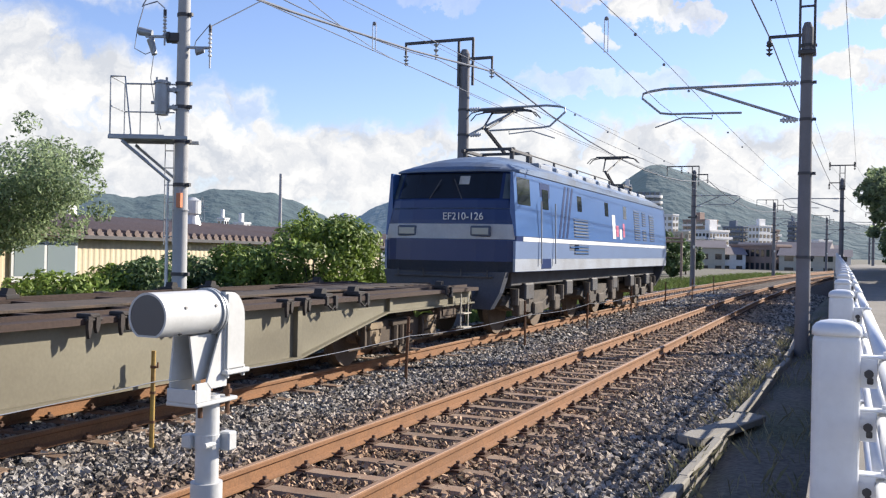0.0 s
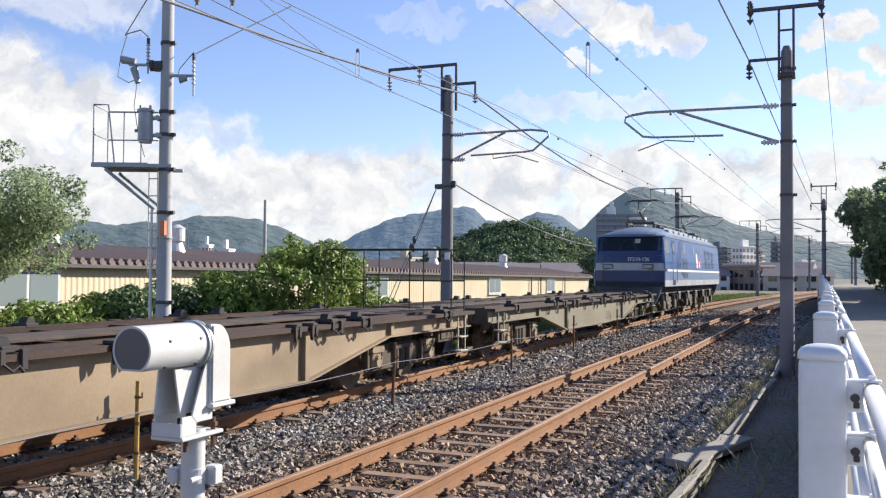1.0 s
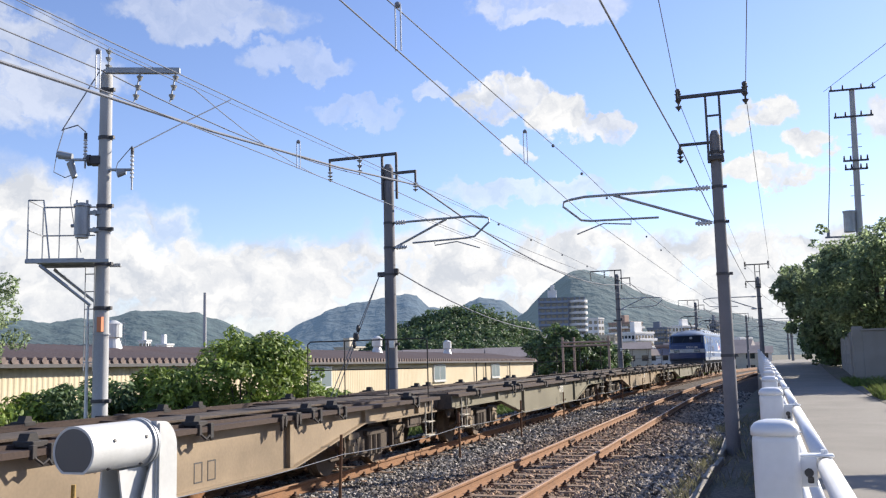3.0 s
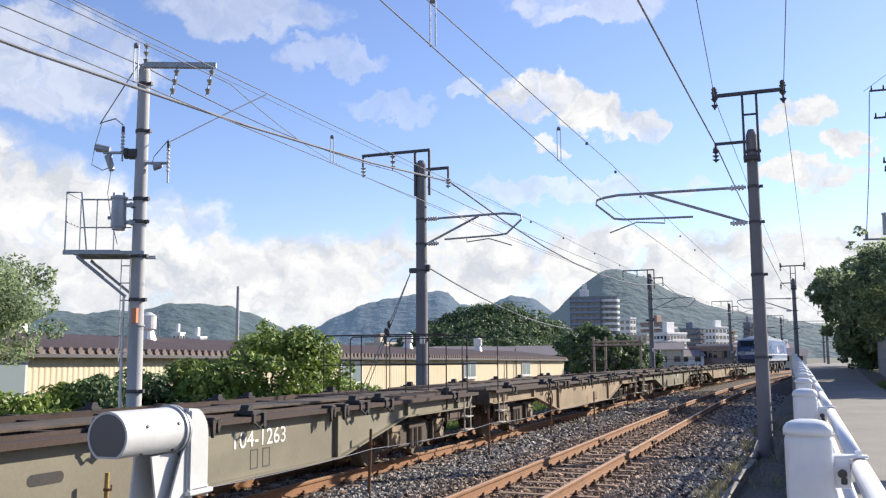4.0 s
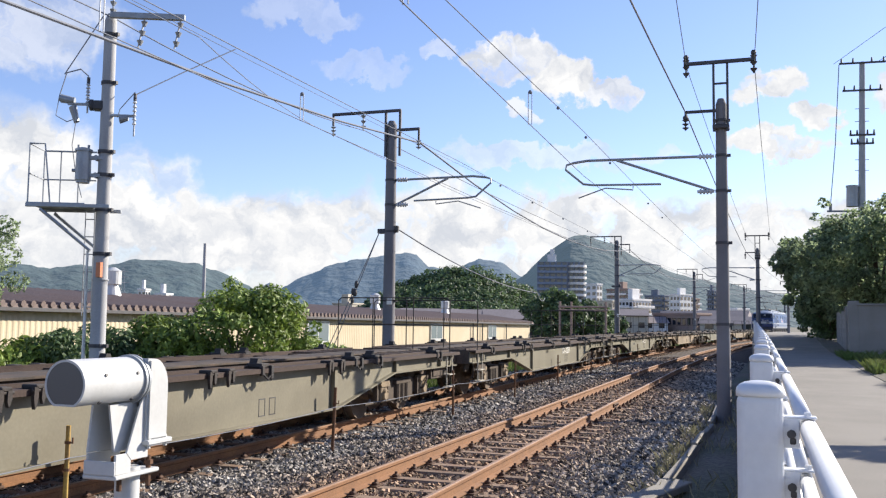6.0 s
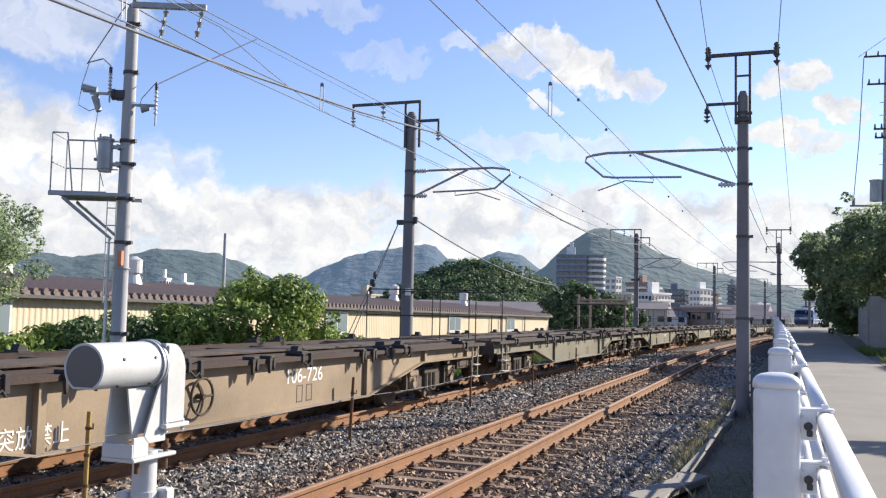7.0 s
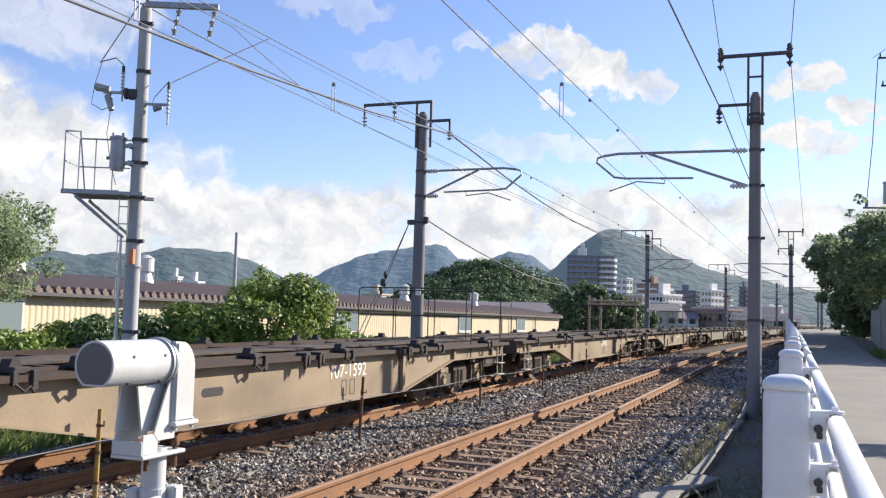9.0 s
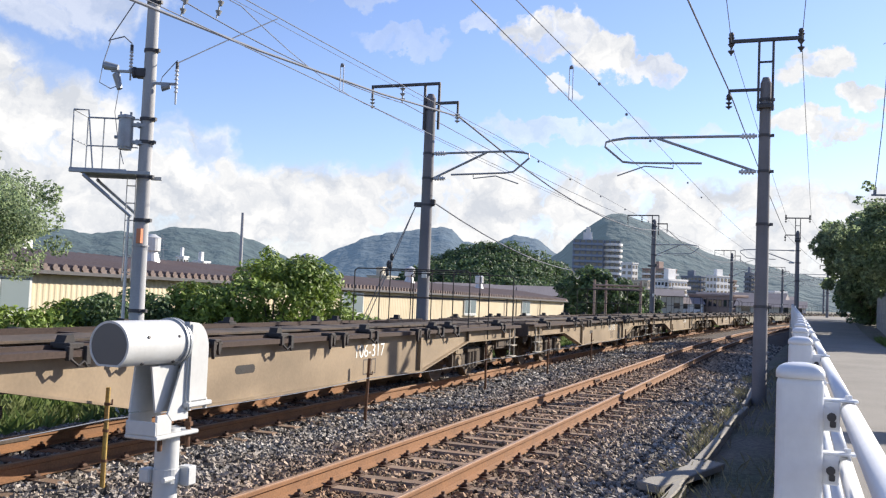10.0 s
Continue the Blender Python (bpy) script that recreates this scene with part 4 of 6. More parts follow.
wire("feeder_wire", [(-9.6, -15, 7.9), (-10.5, 12.75, 7.3), (-9.2, 40, 7.0)], 0.006, "thin bright wire above the far poles", 0.1)


def clamps(ys, x, z):
    for y in ys:
        bm = B()
        bmesh.ops.create_uvsphere(bm, u_segments=8, v_segments=6, radius=0.035, matrix=Matrix.Translation((x + bend(y), y, z)))
        tagged(mesh_ob("wire_clamp", bm, "wire"), "small dark clamp on an overhead wire", "wire fitting", "wire clamps")


clamps((17.5, 20.5, 24, 28, 32.5, 37), -3.75, 5.9)
clamps((26, 30, 35, 40, 46), -7.3, 5.72)


def hanger(x, y, z, ln):
    """Glass-white hanger loop with a dark weight on top."""
    root = thing("wire_hanger", "small pale hanger loop on an overhead wire", "wire fitting", "wire hangers")
    bm = B()
    for dx in (-0.03, 0.03):
        rod(bm, (x + dx, y, z), (x + dx, y, z + ln), 0.008, seg=6)
    part("loop", bm, "insulator", root)
    bm = B()
    bmesh.ops.create_uvsphere(bm, u_segments=8, v_segments=6, radius=0.035, matrix=Matrix.Translation((x, y, z + ln)))
    part("weight", bm, "wire", root)


for x, y, z, ln in ((-3.45, 8.6, 4.95, 0.5), (-3.6, 14.6, 4.95, 0.55), (-7.2, 8.5, 4.98, 0.45), (-7.2, 13.4, 4.98, 0.45)):
    hanger(x, y, z, ln)

for dx in (0.0, 0.22):
    bm = B()
    tube(bm, [(-9.4, 21.9, 4.0), (-11.9 + dx, 22.4, -0.9)], 0.012, 6)
    st = tagged(mesh_ob("stay_wire", bm, "wire"), "thin steel stay wire from the pole to the ground", "stay wire")
    bm = B()
    for f in (0.28, 0.32):
        p = Vector((-9.4, 21.9, 4.0)).lerp(Vector((-11.9 + dx, 22.4, -0.9)), f + dx * 0.2)
        bmesh.ops.create_uvsphere(bm, u_segments=8, v_segments=6, radius=0.07, matrix=Matrix.Translation(p) @ Matrix.Diagonal((0.8, 0.8, 1.5, 1)))
    part("stay_insulator", bm, "dark_steel", st)
wire("service_cable", [(-9.0, 22, 4.1), (-9.5, 40, 3.0), (-16, 70, 3.6)], 0.02, "dark sagging service cable from the pole", 0.3)


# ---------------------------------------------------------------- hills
# Bluish base and emission paint the aerial haze onto the far hills.
def hill_material(name, base, haze_glow):
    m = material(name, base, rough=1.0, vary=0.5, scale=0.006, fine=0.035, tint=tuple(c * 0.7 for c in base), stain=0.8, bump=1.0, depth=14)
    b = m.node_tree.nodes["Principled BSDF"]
    b.inputs["Emission Color"].default_value = (*haze_glow, 1)
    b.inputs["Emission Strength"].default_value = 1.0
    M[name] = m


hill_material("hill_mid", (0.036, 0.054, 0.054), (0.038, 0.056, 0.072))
hill_material("hill_haze_blue", (0.036, 0.054, 0.07), (0.045, 0.071, 0.106))


def build_hill(name, m, dist, ridge, label, seed):
    """A wooded ridge: azimuth (to the left of the track) and elevation of its skyline."""
    bm = B()
    az = [r[0] for r in ridge]
    k = 140
    rows = []
    for i in range(k + 1):
        a = az[0] + (az[-1] - az[0]) * i / k
        e = float(np.interp(a, sorted(az), [r[1] for r in sorted(ridge)]))
        col = []
        for j in range(9):
            f = j / 8
            d = dist * (1 - 0.22 * (1 - f))
            top = dist * math.tan(radians(e)) + 1.7
            z = -30 + (top + 30) * (f ** 0.8)
            jit = noise.fractal((a * 0.9, f * 3, seed), 0.8, 2.0, 4) * dist * 0.0022
            col.append(bm.verts.new((-math.sin(radians(a)) * d, math.cos(radians(a)) * d, z + jit)))
        back = dist * 1.25
        col.append(bm.verts.new((-math.sin(radians(a)) * back, math.cos(radians(a)) * back, -30)))
        rows.append(col)
    for a, b in zip(rows, rows[1:]):
        for j in range(9):
            bm.faces.new((a[j], a[j + 1], b[j + 1], b[j]))
    bmesh.ops.recalc_face_normals(bm, faces=bm.faces)
    ob = mesh_ob(name, bm, m, True)
    tagged(ob, label, "hill", kind="structure")


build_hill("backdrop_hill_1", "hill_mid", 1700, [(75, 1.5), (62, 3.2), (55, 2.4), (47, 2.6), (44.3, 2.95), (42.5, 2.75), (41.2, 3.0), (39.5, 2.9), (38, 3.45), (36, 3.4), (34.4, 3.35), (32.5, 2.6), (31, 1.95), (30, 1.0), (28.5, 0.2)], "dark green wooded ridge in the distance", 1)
build_hill("backdrop_hill_2", "hill_haze_blue", 2600, [(32, 0.1), (30.6, 0.9), (29.6, 1.6), (28.2, 2.5), (26.5, 3.3), (25, 3.7), (24, 3.85), (22.6, 4.1), (21.6, 4.3), (20.9, 4.1), (20.2, 3.4), (18.5, 3.3), (17, 3.9), (15.6, 3.75), (14.5, 2.9), (13.2, 2.2), (11, 1.0)], "hazy blue wooded mountain in the distance", 2)
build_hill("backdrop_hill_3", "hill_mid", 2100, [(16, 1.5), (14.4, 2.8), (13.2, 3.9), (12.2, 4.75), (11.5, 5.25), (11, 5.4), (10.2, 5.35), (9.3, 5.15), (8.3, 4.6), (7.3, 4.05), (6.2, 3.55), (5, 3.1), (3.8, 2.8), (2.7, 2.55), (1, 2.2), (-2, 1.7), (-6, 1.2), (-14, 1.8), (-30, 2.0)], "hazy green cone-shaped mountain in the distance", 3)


# ---------------------------------------------------------------- foliage
def leaf_cloud(rng, clumps, count, size, flat=0.6):
    """Small bent leaves gathered in clumps (x, y, z, radius); a leaf is two triangles."""
    vs, w = [], np.array([c[3] ** 2 for c in clumps], float)
    pick = rng.choice(len(clumps), count, p=w / w.sum())
    C = np.array(clumps, float)[pick]
    d = rng.normal(size=(count, 3))
    d /= np.linalg.norm(d, axis=1, keepdims=True)
    rad = C[:, 3] * rng.uniform(0.55, 1.08, count) ** 0.6
    p = C[:, :3] + d * rad[:, None] * np.array([1, 1, 0.8])
    n = d * 0.8 + rng.normal(size=(count, 3)) * 0.6 + np.array([0, 0, flat])
    n /= np.linalg.norm(n, axis=1, keepdims=True)
    t = np.cross(n, rng.normal(size=(count, 3)))
    t /= np.linalg.norm(t, axis=1, keepdims=True)
    b = np.cross(n, t)
    s = size * rng.uniform(0.6, 1.4, count)[:, None]
    q = np.stack([p - t * s, p - b * s * 0.5 - n * s * 0.12, p + t * s, p + b * s * 0.5 - n * s * 0.12], 1)
    f = np.arange(count * 4).reshape(-1, 4)
    return q.reshape(-1, 3), f


def crown_clumps(rng, cx, cy, cz, rx, ry, rz, count, r0, r1):
    out = []
    for _ in range(count):
        d = rng.normal(size=3)
        d /= np.linalg.norm(d)
        k = rng.uniform(0.35, 1.0) ** 0.5
        stray = rng.random() < 0.16
        k = rng.uniform(1.0, 1.22) if stray else k
        out.append((cx + d[0] * rx * k, cy + d[1] * ry * k, cz + d[2] * rz * k, r0 * 0.8 if stray else rng.uniform(r0, r1)))
    return out


def build_tree(name, x, y, z, h, r, leaves, leaf, size, seed, label, m="leaf_dark", trunk=0.18, low=0.35, clumps=46):
    rng = np.random.default_rng(seed)
    root = thing(name, label, "tree" if name == "tree" else "shrub", m=pose(x, y, z))
    bm = B()
    fork = h * low
    rod(bm, (0, 0, -0.3), (0.05, 0, fork), trunk, trunk * 0.7, seg=10)
    small = min(1.0, 8.0 / math.sqrt(clumps))
    cl = crown_clumps(rng, 0, 0, h * (0.5 + low * 0.45), r, r, h * (0.5 - low * 0.45), clumps, r * 0.18 * small, r * 0.38 * small)
    for c in cl[::max(5, len(cl) // 14)]:
        mid = Vector((c[0] * 0.4, c[1] * 0.4, fork + (c[2] - fork) * 0.5))
        rod(bm, (0.05, 0, fork * 0.9), mid, trunk * 0.5, trunk * 0.28, seg=7)
        rod(bm, mid, c[:3], trunk * 0.28, trunk * 0.08, seg=6)
    part("trunk", bm, "bark", root)
    v, f = leaf_cloud(rng, cl, leaves, size)
    fast_mesh("crown", v, f, m, parent=root, kind="")
    return root


build_tree("shrub", -15.2, 24.5, -1.05, 3.6, 2.1, 15000, 0, 0.085, 11, "dense bright green leafy shrub beside the railway", "leaf_bright", 0.09, 0.2, 60)
build_tree("shrub", -16.6, 22.6, -1.05, 2.6, 1.5, 8000, 0, 0.085, 12, "bright green leafy shrub beside the railway", "leaf_bright", 0.07, 0.2, 40)
build_tree("shrub", -17.4, 20.6, -1.05, 2.3, 1.7, 8000, 0, 0.085, 13, "low dark green shrub beside the railway", "leaf_dark", 0.07, 0.2, 40)
build_tree("shrub", -18.6, 18.6, -1.05, 2.0, 1.7, 8000, 0, 0.085, 14, "low green shrub before the shed", "leaf_bright", 0.07, 0.2, 40)
build_tree("shrub", -13.9, 26.6, -1.05, 2.0, 1.4, 6000, 0, 0.085, 15, "low green shrub beside the railway", "leaf_bright", 0.07, 0.2, 30)
build_tree("tree", -20.6, 17.4, -1.1, 5.7, 2.7, 34000, 0, 0.058, 16, "loose-crowned green tree before the shed", "leaf_mid", 0.13, 0.55, 70)
build_tree("tree", 4.6, 42.0, 0.6, 6.5, 3.1, 26000, 0, 0.10, 17, "dense dark tree overhanging the footpath wall", "leaf_mid", 0.2, 0.28, 150)
build_tree("tree", 4.2, 52.0, 0.8, 6.4, 3.2, 22000, 0, 0.14, 18, "dense dark tree beside the footpath", "leaf_mid", 0.2, 0.22, 150)
build_tree("tree", 8.2, 40.0, 0.6, 7.0, 3.4, 24000, 0, 0.13, 19, "tall dark tree behind the footpath wall", "leaf_mid", 0.2, 0.3, 60)
build_tree("tree", 5.6, 64.0, 0.9, 6.4, 3.2, 14000, 0, 0.16, 20, "dark tree further along the footpath", "leaf_dark", 0.2, 0.25, 50)


# Unseen tree, added so that its shadow falls across the near footpath.
build_tree("tree", 5.2, 14.6, 0.5, 3.6, 0.9, 4000, 0, 0.09, 23, "small leafy tree beside the footpath", "leaf_mid", 0.07, 0.5, 30)
for i, (hx, hy, hh, hrad) in enumerate(((3.3, 52.5, 2.6, 1.3), (3.4, 56.0, 3.0, 1.5), (3.7, 60.5, 3.2, 1.6), (4.1, 66.0, 3.4, 1.8), (4.6, 72.0, 3.8, 2.0), (5.6, 80.0, 4.2, 2.6))):
    build_tree("shrub", hx, hy, path_rise(hy), hh, hrad, 6000, 0, 0.11, 60 + i, "dark green hedge shrub along the footpath", "leaf_dark", 0.08, 0.05, 50)


def build_wooded_mound():
    """Mound behind the shed, covered with trees."""
    rng = np.random.default_rng(30)
    root = thing("wooded_mound", "steep mound covered with dense dark green trees", "wood", kind="stuff")
    cl = []
    for _ in range(420):
        a = rng.uniform(11.8, 25.0)
        e = float(np.interp(a, [11.8, 12.4, 13.4, 15.5, 17.7, 19.4, 21.9, 24.3, 25], [0.2, 0.7, 2.1, 3.2, 3.85, 3.5, 2.6, 0.9, 0.1]))
        f = rng.uniform(0.02, 1.0)
        d = 170 + 45 * f
        rr = rng.uniform(1.4, 3.6)
        z = 1.7 + 190 * math.tan(radians(e)) * f * (d / 190) - rr * 0.8
        cl.append((-math.sin(radians(a)) * d, math.cos(radians(a)) * d, z, rr))
    v, f = leaf_cloud(rng, cl, 75000, 0.42)
    fast_mesh("foliage", v, f, "leaf_dark", parent=root, kind="stuff")
    bm = B()
    bmesh.ops.create_icosphere(bm, subdivisions=4, radius=1, matrix=Matrix.Translation((-math.sin(radians(18)) * 205, math.cos(radians(18)) * 205, -2)) @ Matrix.Diagonal((17, 14, 10.4, 1)))
    part("earth", bm, "forest_mid", root)


build_wooded_mound()


# ---------------------------------------------------------------- long shed
def build_shed():
    x0, y0, y1 = -22.0, 8.0, 90.0
    root = thing("long_shed", "long low cream corrugated shed with a dark tiled roof", "shed")
    bm = B()
    box(bm, (x0 - 9, y0, -1.3), (x0 - 0.1, y1, 1.72))
    part("wall", bm, "shed_wall", root)
    # ribbed cladding
    k = int((y1 - y0) / 0.24)
    vs, fs = [], []
    for i in range(k):
        a = y0 + i * 0.24
        pr = [(x0 - 0.1, a), (x0 - 0.085, a + 0.05), (x0 - 0.085, a + 0.13), (x0 - 0.1, a + 0.18)]
        b = len(vs)
        for (px_, py_) in pr:
            vs += [(px_, py_, -1.28), (px_, py_, 1.7)]
        for j in range(3):
            fs.append((b + 2 * j, b + 2 * j + 2, b + 2 * j + 3, b + 2 * j + 1))
    fast_mesh("cladding", np.array(vs), np.array(fs), "shed_wall", parent=root, kind="stuff")
    bm = B()
    prism(bm, [(x0 + 0.2, 1.66), (x0 + 0.2, 1.78), (x0 - 4.5, 2.4), (x0 - 9.4, 1.78), (x0 - 9.4, 1.66)], "y", y0 - 0.3, y1 + 0.3)
    roof = part("roof", bm, "shed_roof", root, "dark brown tiled roof")
    bm = B()
    for i in range(int((y1 - y0) / 0.42)):
        a = y0 + i * 0.42
        rod(bm, (x0 + 0.26, a, 1.78), (x0 - 4.4, a, 2.41), 0.11, seg=7)
    part("roof_rib", bm, "shed_roof", roof)
    bm = B()
    box(bm, (x0 + 0.18, y0 - 0.3, 1.54), (x0 + 0.28, y1 + 0.3, 1.66), 0.01)
    part("gutter", bm, "dark_steel", root)
    for y in (20.4, 43.4, 61.9, 76.2):
        bm = B()
        box(bm, (x0 - 0.08, y - 1.25, 0.30), (x0 + 0.0, y + 1.25, 1.46), 0.01)
        w = part("window", bm, "frame_alu", root, "sliding window in a pale frame")
        for s in (-1, 1):
            bm = B()
            box(bm, (x0 - 0.02, y + s * 0.6 - 0.54, 0.40), (x0 + 0.012, y + s * 0.6 + 0.54, 1.38))
            part("pane", bm, "pale_glass", w)
        bm = B()
        box(bm, (x0 - 0.06, y - 1.32, 0.22), (x0 + 0.06, y + 1.32, 0.29), 0.008)
        part("sill", bm, "frame_alu", w)
    for y in (31.4, 44.4, 58.8, 73.7):
        bm = B()
        xx = x0 - 3.5
        rod(bm, (xx, y, 2.15), (xx, y, 2.8), 0.46, 0.24, seg=18)
        rod(bm, (xx, y, 2.8), (xx, y, 3.35), 0.36, seg=18)
        rod(bm, (xx, y, 3.35), (xx, y, 3.5), 0.38, 0.12, seg=18)
        part("roof_ventilator", bm, "frame_alu", root, "pale round roof ventilator")
    for y in (80.5, 73.0, 70.4):
        bm = B()
        rod(bm, (x0 + 0.06, y, -1.2), (x0 + 0.06, y, 1.6), 0.05, seg=8)
        part("downpipe", bm, "dark_steel", root)
    root.matrix_world = pose(0, 0, 0.42, -0.33, 0, 0)


build_shed()


# ---------------------------------------------------------------- the town beyond
def far_point(az, dist, z=0.0):
    return (-math.sin(radians(az)) * dist, math.cos(radians(az)) * dist, z)


def build_block(name, label, az0, az1, el, dist, storeys, cols, wall, balcony=True, side=0.4, base=-2.0, roof_box=True, turn=34):
    """A block of flats with its front and its sunlit end in view: walls, floor bands, and each window."""
    span = 2 * dist * math.tan(radians(abs(az0 - az1) / 2))
    h = dist * math.tan(radians(el)) + 1.7 - base
    mid = (az0 + az1) / 2
    w = span * (1 - side) / math.cos(radians(turn))
    d = span * side / math.sin(radians(turn))
    root = thing(name, label, "building", m=Matrix.Translation(far_point(mid, dist, base)) @ pose(0, 0, 0, 0, 0, mid - turn) @ pose(span * 0.08, 0, 0))
    bm = B()
    box(bm, (-w / 2, 0, 0), (w / 2, d, h), 0.05)
    part("wall", bm, wall, root)
    fh = h / storeys
    faces = ((w, cols, Matrix()), (d, max(2, int(cols * side / (1 - side) + 0.5)), pose(w / 2, d / 2, 0, 0, 0, 90)))
    for ln, n, face in faces:
        bm = B()
        box(bm, (-ln / n * 0.30, -0.05, -fh * 0.26), (ln / n * 0.30, 0.06, fh * 0.26))
        wm = bpy.data.meshes.new("window")
        bm.to_mesh(wm), bm.free()
        wm.materials.append(M["dark_glass"])
        for i in range(storeys):
            for j in range(n):
                share("window", wm, root, face @ pose(-ln / 2 + (j + 0.5) * ln / n, -0.02, (i + 0.52) * fh))
            if balcony:
                bm = B()
                box(bm, (-ln / 2 + 0.3, -1.2, i * fh + 0.02), (ln / 2 - 0.3, 0, i * fh + 0.25), 0.03)
                box(bm, (-ln / 2 + 0.3, -1.25, i * fh + 0.2), (ln / 2 - 0.3, -1.1, i * fh + fh * 0.38), 0.03)
                part("balcony", bm, "facade_white" if wall != "facade_grey" else "facade_grey", root).matrix_basis = face
    bm = B()
    box(bm, (-w / 2 - 0.2, -0.2, h), (w / 2 + 0.2, d + 0.2, h + 0.5), 0.05)
    rf = part("roof", bm, wall, root)
    if roof_box:
        bm = B()
        box(bm, (-w * 0.25, d * 0.3, h + 0.5), (w * 0.08, d * 0.7, h + 3.0), 0.1)
        part("stair_house", bm, wall, rf)
    return root


def build_tower():
    """High block with banded balconies and a rounded bright corner."""
    dist, base = 420.0, -2.0
    az = 11.83
    h = dist * math.tan(radians(3.78)) + 1.7 - base
    w = 2 * dist * math.tan(radians(3.05 / 2))
    root = thing("apartment_tower", "tall grey-blue apartment tower with white rounded balconies", "building", m=Matrix.Translation(far_point(az, dist, base)) @ pose(0, 0, 0, 0, 0, az))
    bm = B()
    box(bm, (-w / 2, 0, 0), (w * 0.12, 14, h), 0.1)
    box(bm, (w * 0.12, 1.5, 0), (w / 2 - 1, 14, h), 0.1)
    part("wall", bm, "facade_grey", root)
    fh = h / 12
    for i in range(12):
        bm = B()
        box(bm, (-w / 2 - 0.1, -1.0, i * fh + 0.1), (w * 0.1, 0.02, i * fh + fh * 0.42), 0.03)
        part("balcony", bm, "facade_pale", root)
        bm = B()
        pts = [(w * 0.12, 1.4)]
        for k in range(9):
            a = -math.pi / 2 + math.pi / 2 * k / 8
            pts.append((w * 0.5 - 5 + 5 * math.cos(a), 3.2 + 5 * math.sin(a)))
        pts += [(w * 0.5, 12), (w * 0.12, 12)]
        prism(bm, pts, "z", i * fh + 0.1, i * fh + fh * 0.45)
        part("balcony", bm, "facade_white", root, "white rounded balcony")
        for j in range(5):
            bm = B()
            x = -w / 2 + 1 + j * (w * 0.58 / 5)
            box(bm, (x, -0.06, i * fh + fh * 0.45), (x + w * 0.085, 0.05, i * fh + fh * 0.92))
            part("window", bm, "dark_glass", root)
        for j in range(3):
            bm = B()
            x = w * 0.16 + j * w * 0.1
            box(bm, (x, 1.42, i * fh + fh * 0.48), (x + w * 0.07, 1.55, i * fh + fh * 0.95))
            part("window", bm, "dark_glass", root)
    bm = B()
    box(bm, (-w * 0.3, 4, h), (-w * 0.12, 9, h + 3.6), 0.1)
    box(bm, (-w * 0.24, 4, h + 3.6), (-w * 0.16, 7, h + 6), 0.1)
    part("roof_house", bm, "facade_white", root)


build_tower()
build_block("apartment_building", "white mid-rise block of flats with open galleries", 7.1, 9.1, 1.40, 230, 5, 4, "facade_white", side=0.58)
build_block("apartment_building", "brown and white flats behind the railway", 7.55, 9.6, 2.05, 330, 8, 5, "facade_brown", side=0.35)
build_block("apartment_building", "white stair block beside the apartment tower", 9.6, 10.6, 2.35, 340, 8, 2, "facade_white", False, side=0.35, roof_box=False)
build_block("apartment_building", "pale cream low office block with small windows", 8.6, 10.6, 1.30, 300, 5, 5, "facade_cream", False, side=0.3, roof_box=False)
build_block("apartment_building", "grey-blue slab block of flats in the distance", 5.6, 7.05, 1.68, 420, 7, 6, "facade_grey", side=0.2)
build_block("apartment_building", "white flats with square windows in the distance", 4.4, 5.85, 1.75, 380, 6, 3, "facade_white", False, side=0.6)
build_block("apartment_building", "small grey block in the distance", 3.75, 4.4, 1.5, 400, 6, 3, "facade_brown")
build_block("apartment_building", "tall narrow grey flats in the distance", 2.7, 3.3, 2.0, 430, 9, 3, "facade_grey")
build_block("apartment_building", "low pinkish-brown warehouse with a flat roof", 3.6, 7.0, 0.55, 210, 2, 9, "facade_brown", False, side=0.25, roof_box=False)
build_block("apartment_building", "pale low flats beside the line", 1.2, 2.6, 0.9, 260, 4, 4, "facade_white", side=0.5, roof_box=False)
build_block("apartment_building", "white low block behind the shed", 35.9, 36.9, 1.35, 260, 4, 3, "facade_white", False)
build_block("apartment_building", "white narrow block behind the shed", 37.1, 37.8, 1.6, 280, 5, 2, "facade_white", False)
build_block("apartment_building", "pale flats far behind the shed", 45.2, 48.2, 1.5, 240, 4, 8, "facade_white", False)
build_block("apartment_building", "low grey block behind the shed", 24.6, 26.6, 0.95, 260, 3, 5, "facade_cream", False)


def build_house(x, y, w, d, h, wall, roof, turn, seed, base=-1.2):
    root = thing("house", {"facade_brown": "brown two-storey house with a dark tiled roof", "facade_cream": "cream two-storey house with a tiled roof",
                           "facade_white": "white two-storey house with a dark roof"}[wall], "house", "houses beyond the tracks", m=pose(x, y, base, 0, 0, turn))
    bm = B()
    box(bm, (-w / 2, 0, 0), (w / 2, d, h))
    part("wall", bm, wall, root)
    bm = B()
    prism(bm, [(-0.4, h - 0.1), (d + 0.4, h - 0.1), (d / 2, h + 1.5)], "x", -w / 2 - 0.4, w / 2 + 0.4)
    part("roof", bm, roof, root)
    for j in range(3):
        for z in (0.9, 3.4):
            if z + 1 < h:
                bm = B()
                box(bm, (-w / 2 + (j + 0.28) * w / 3, -0.04, z), (-w / 2 + (j + 0.75) * w / 3, 0.05, z + 1.2))
                part("window", bm, "dark_glass", root)


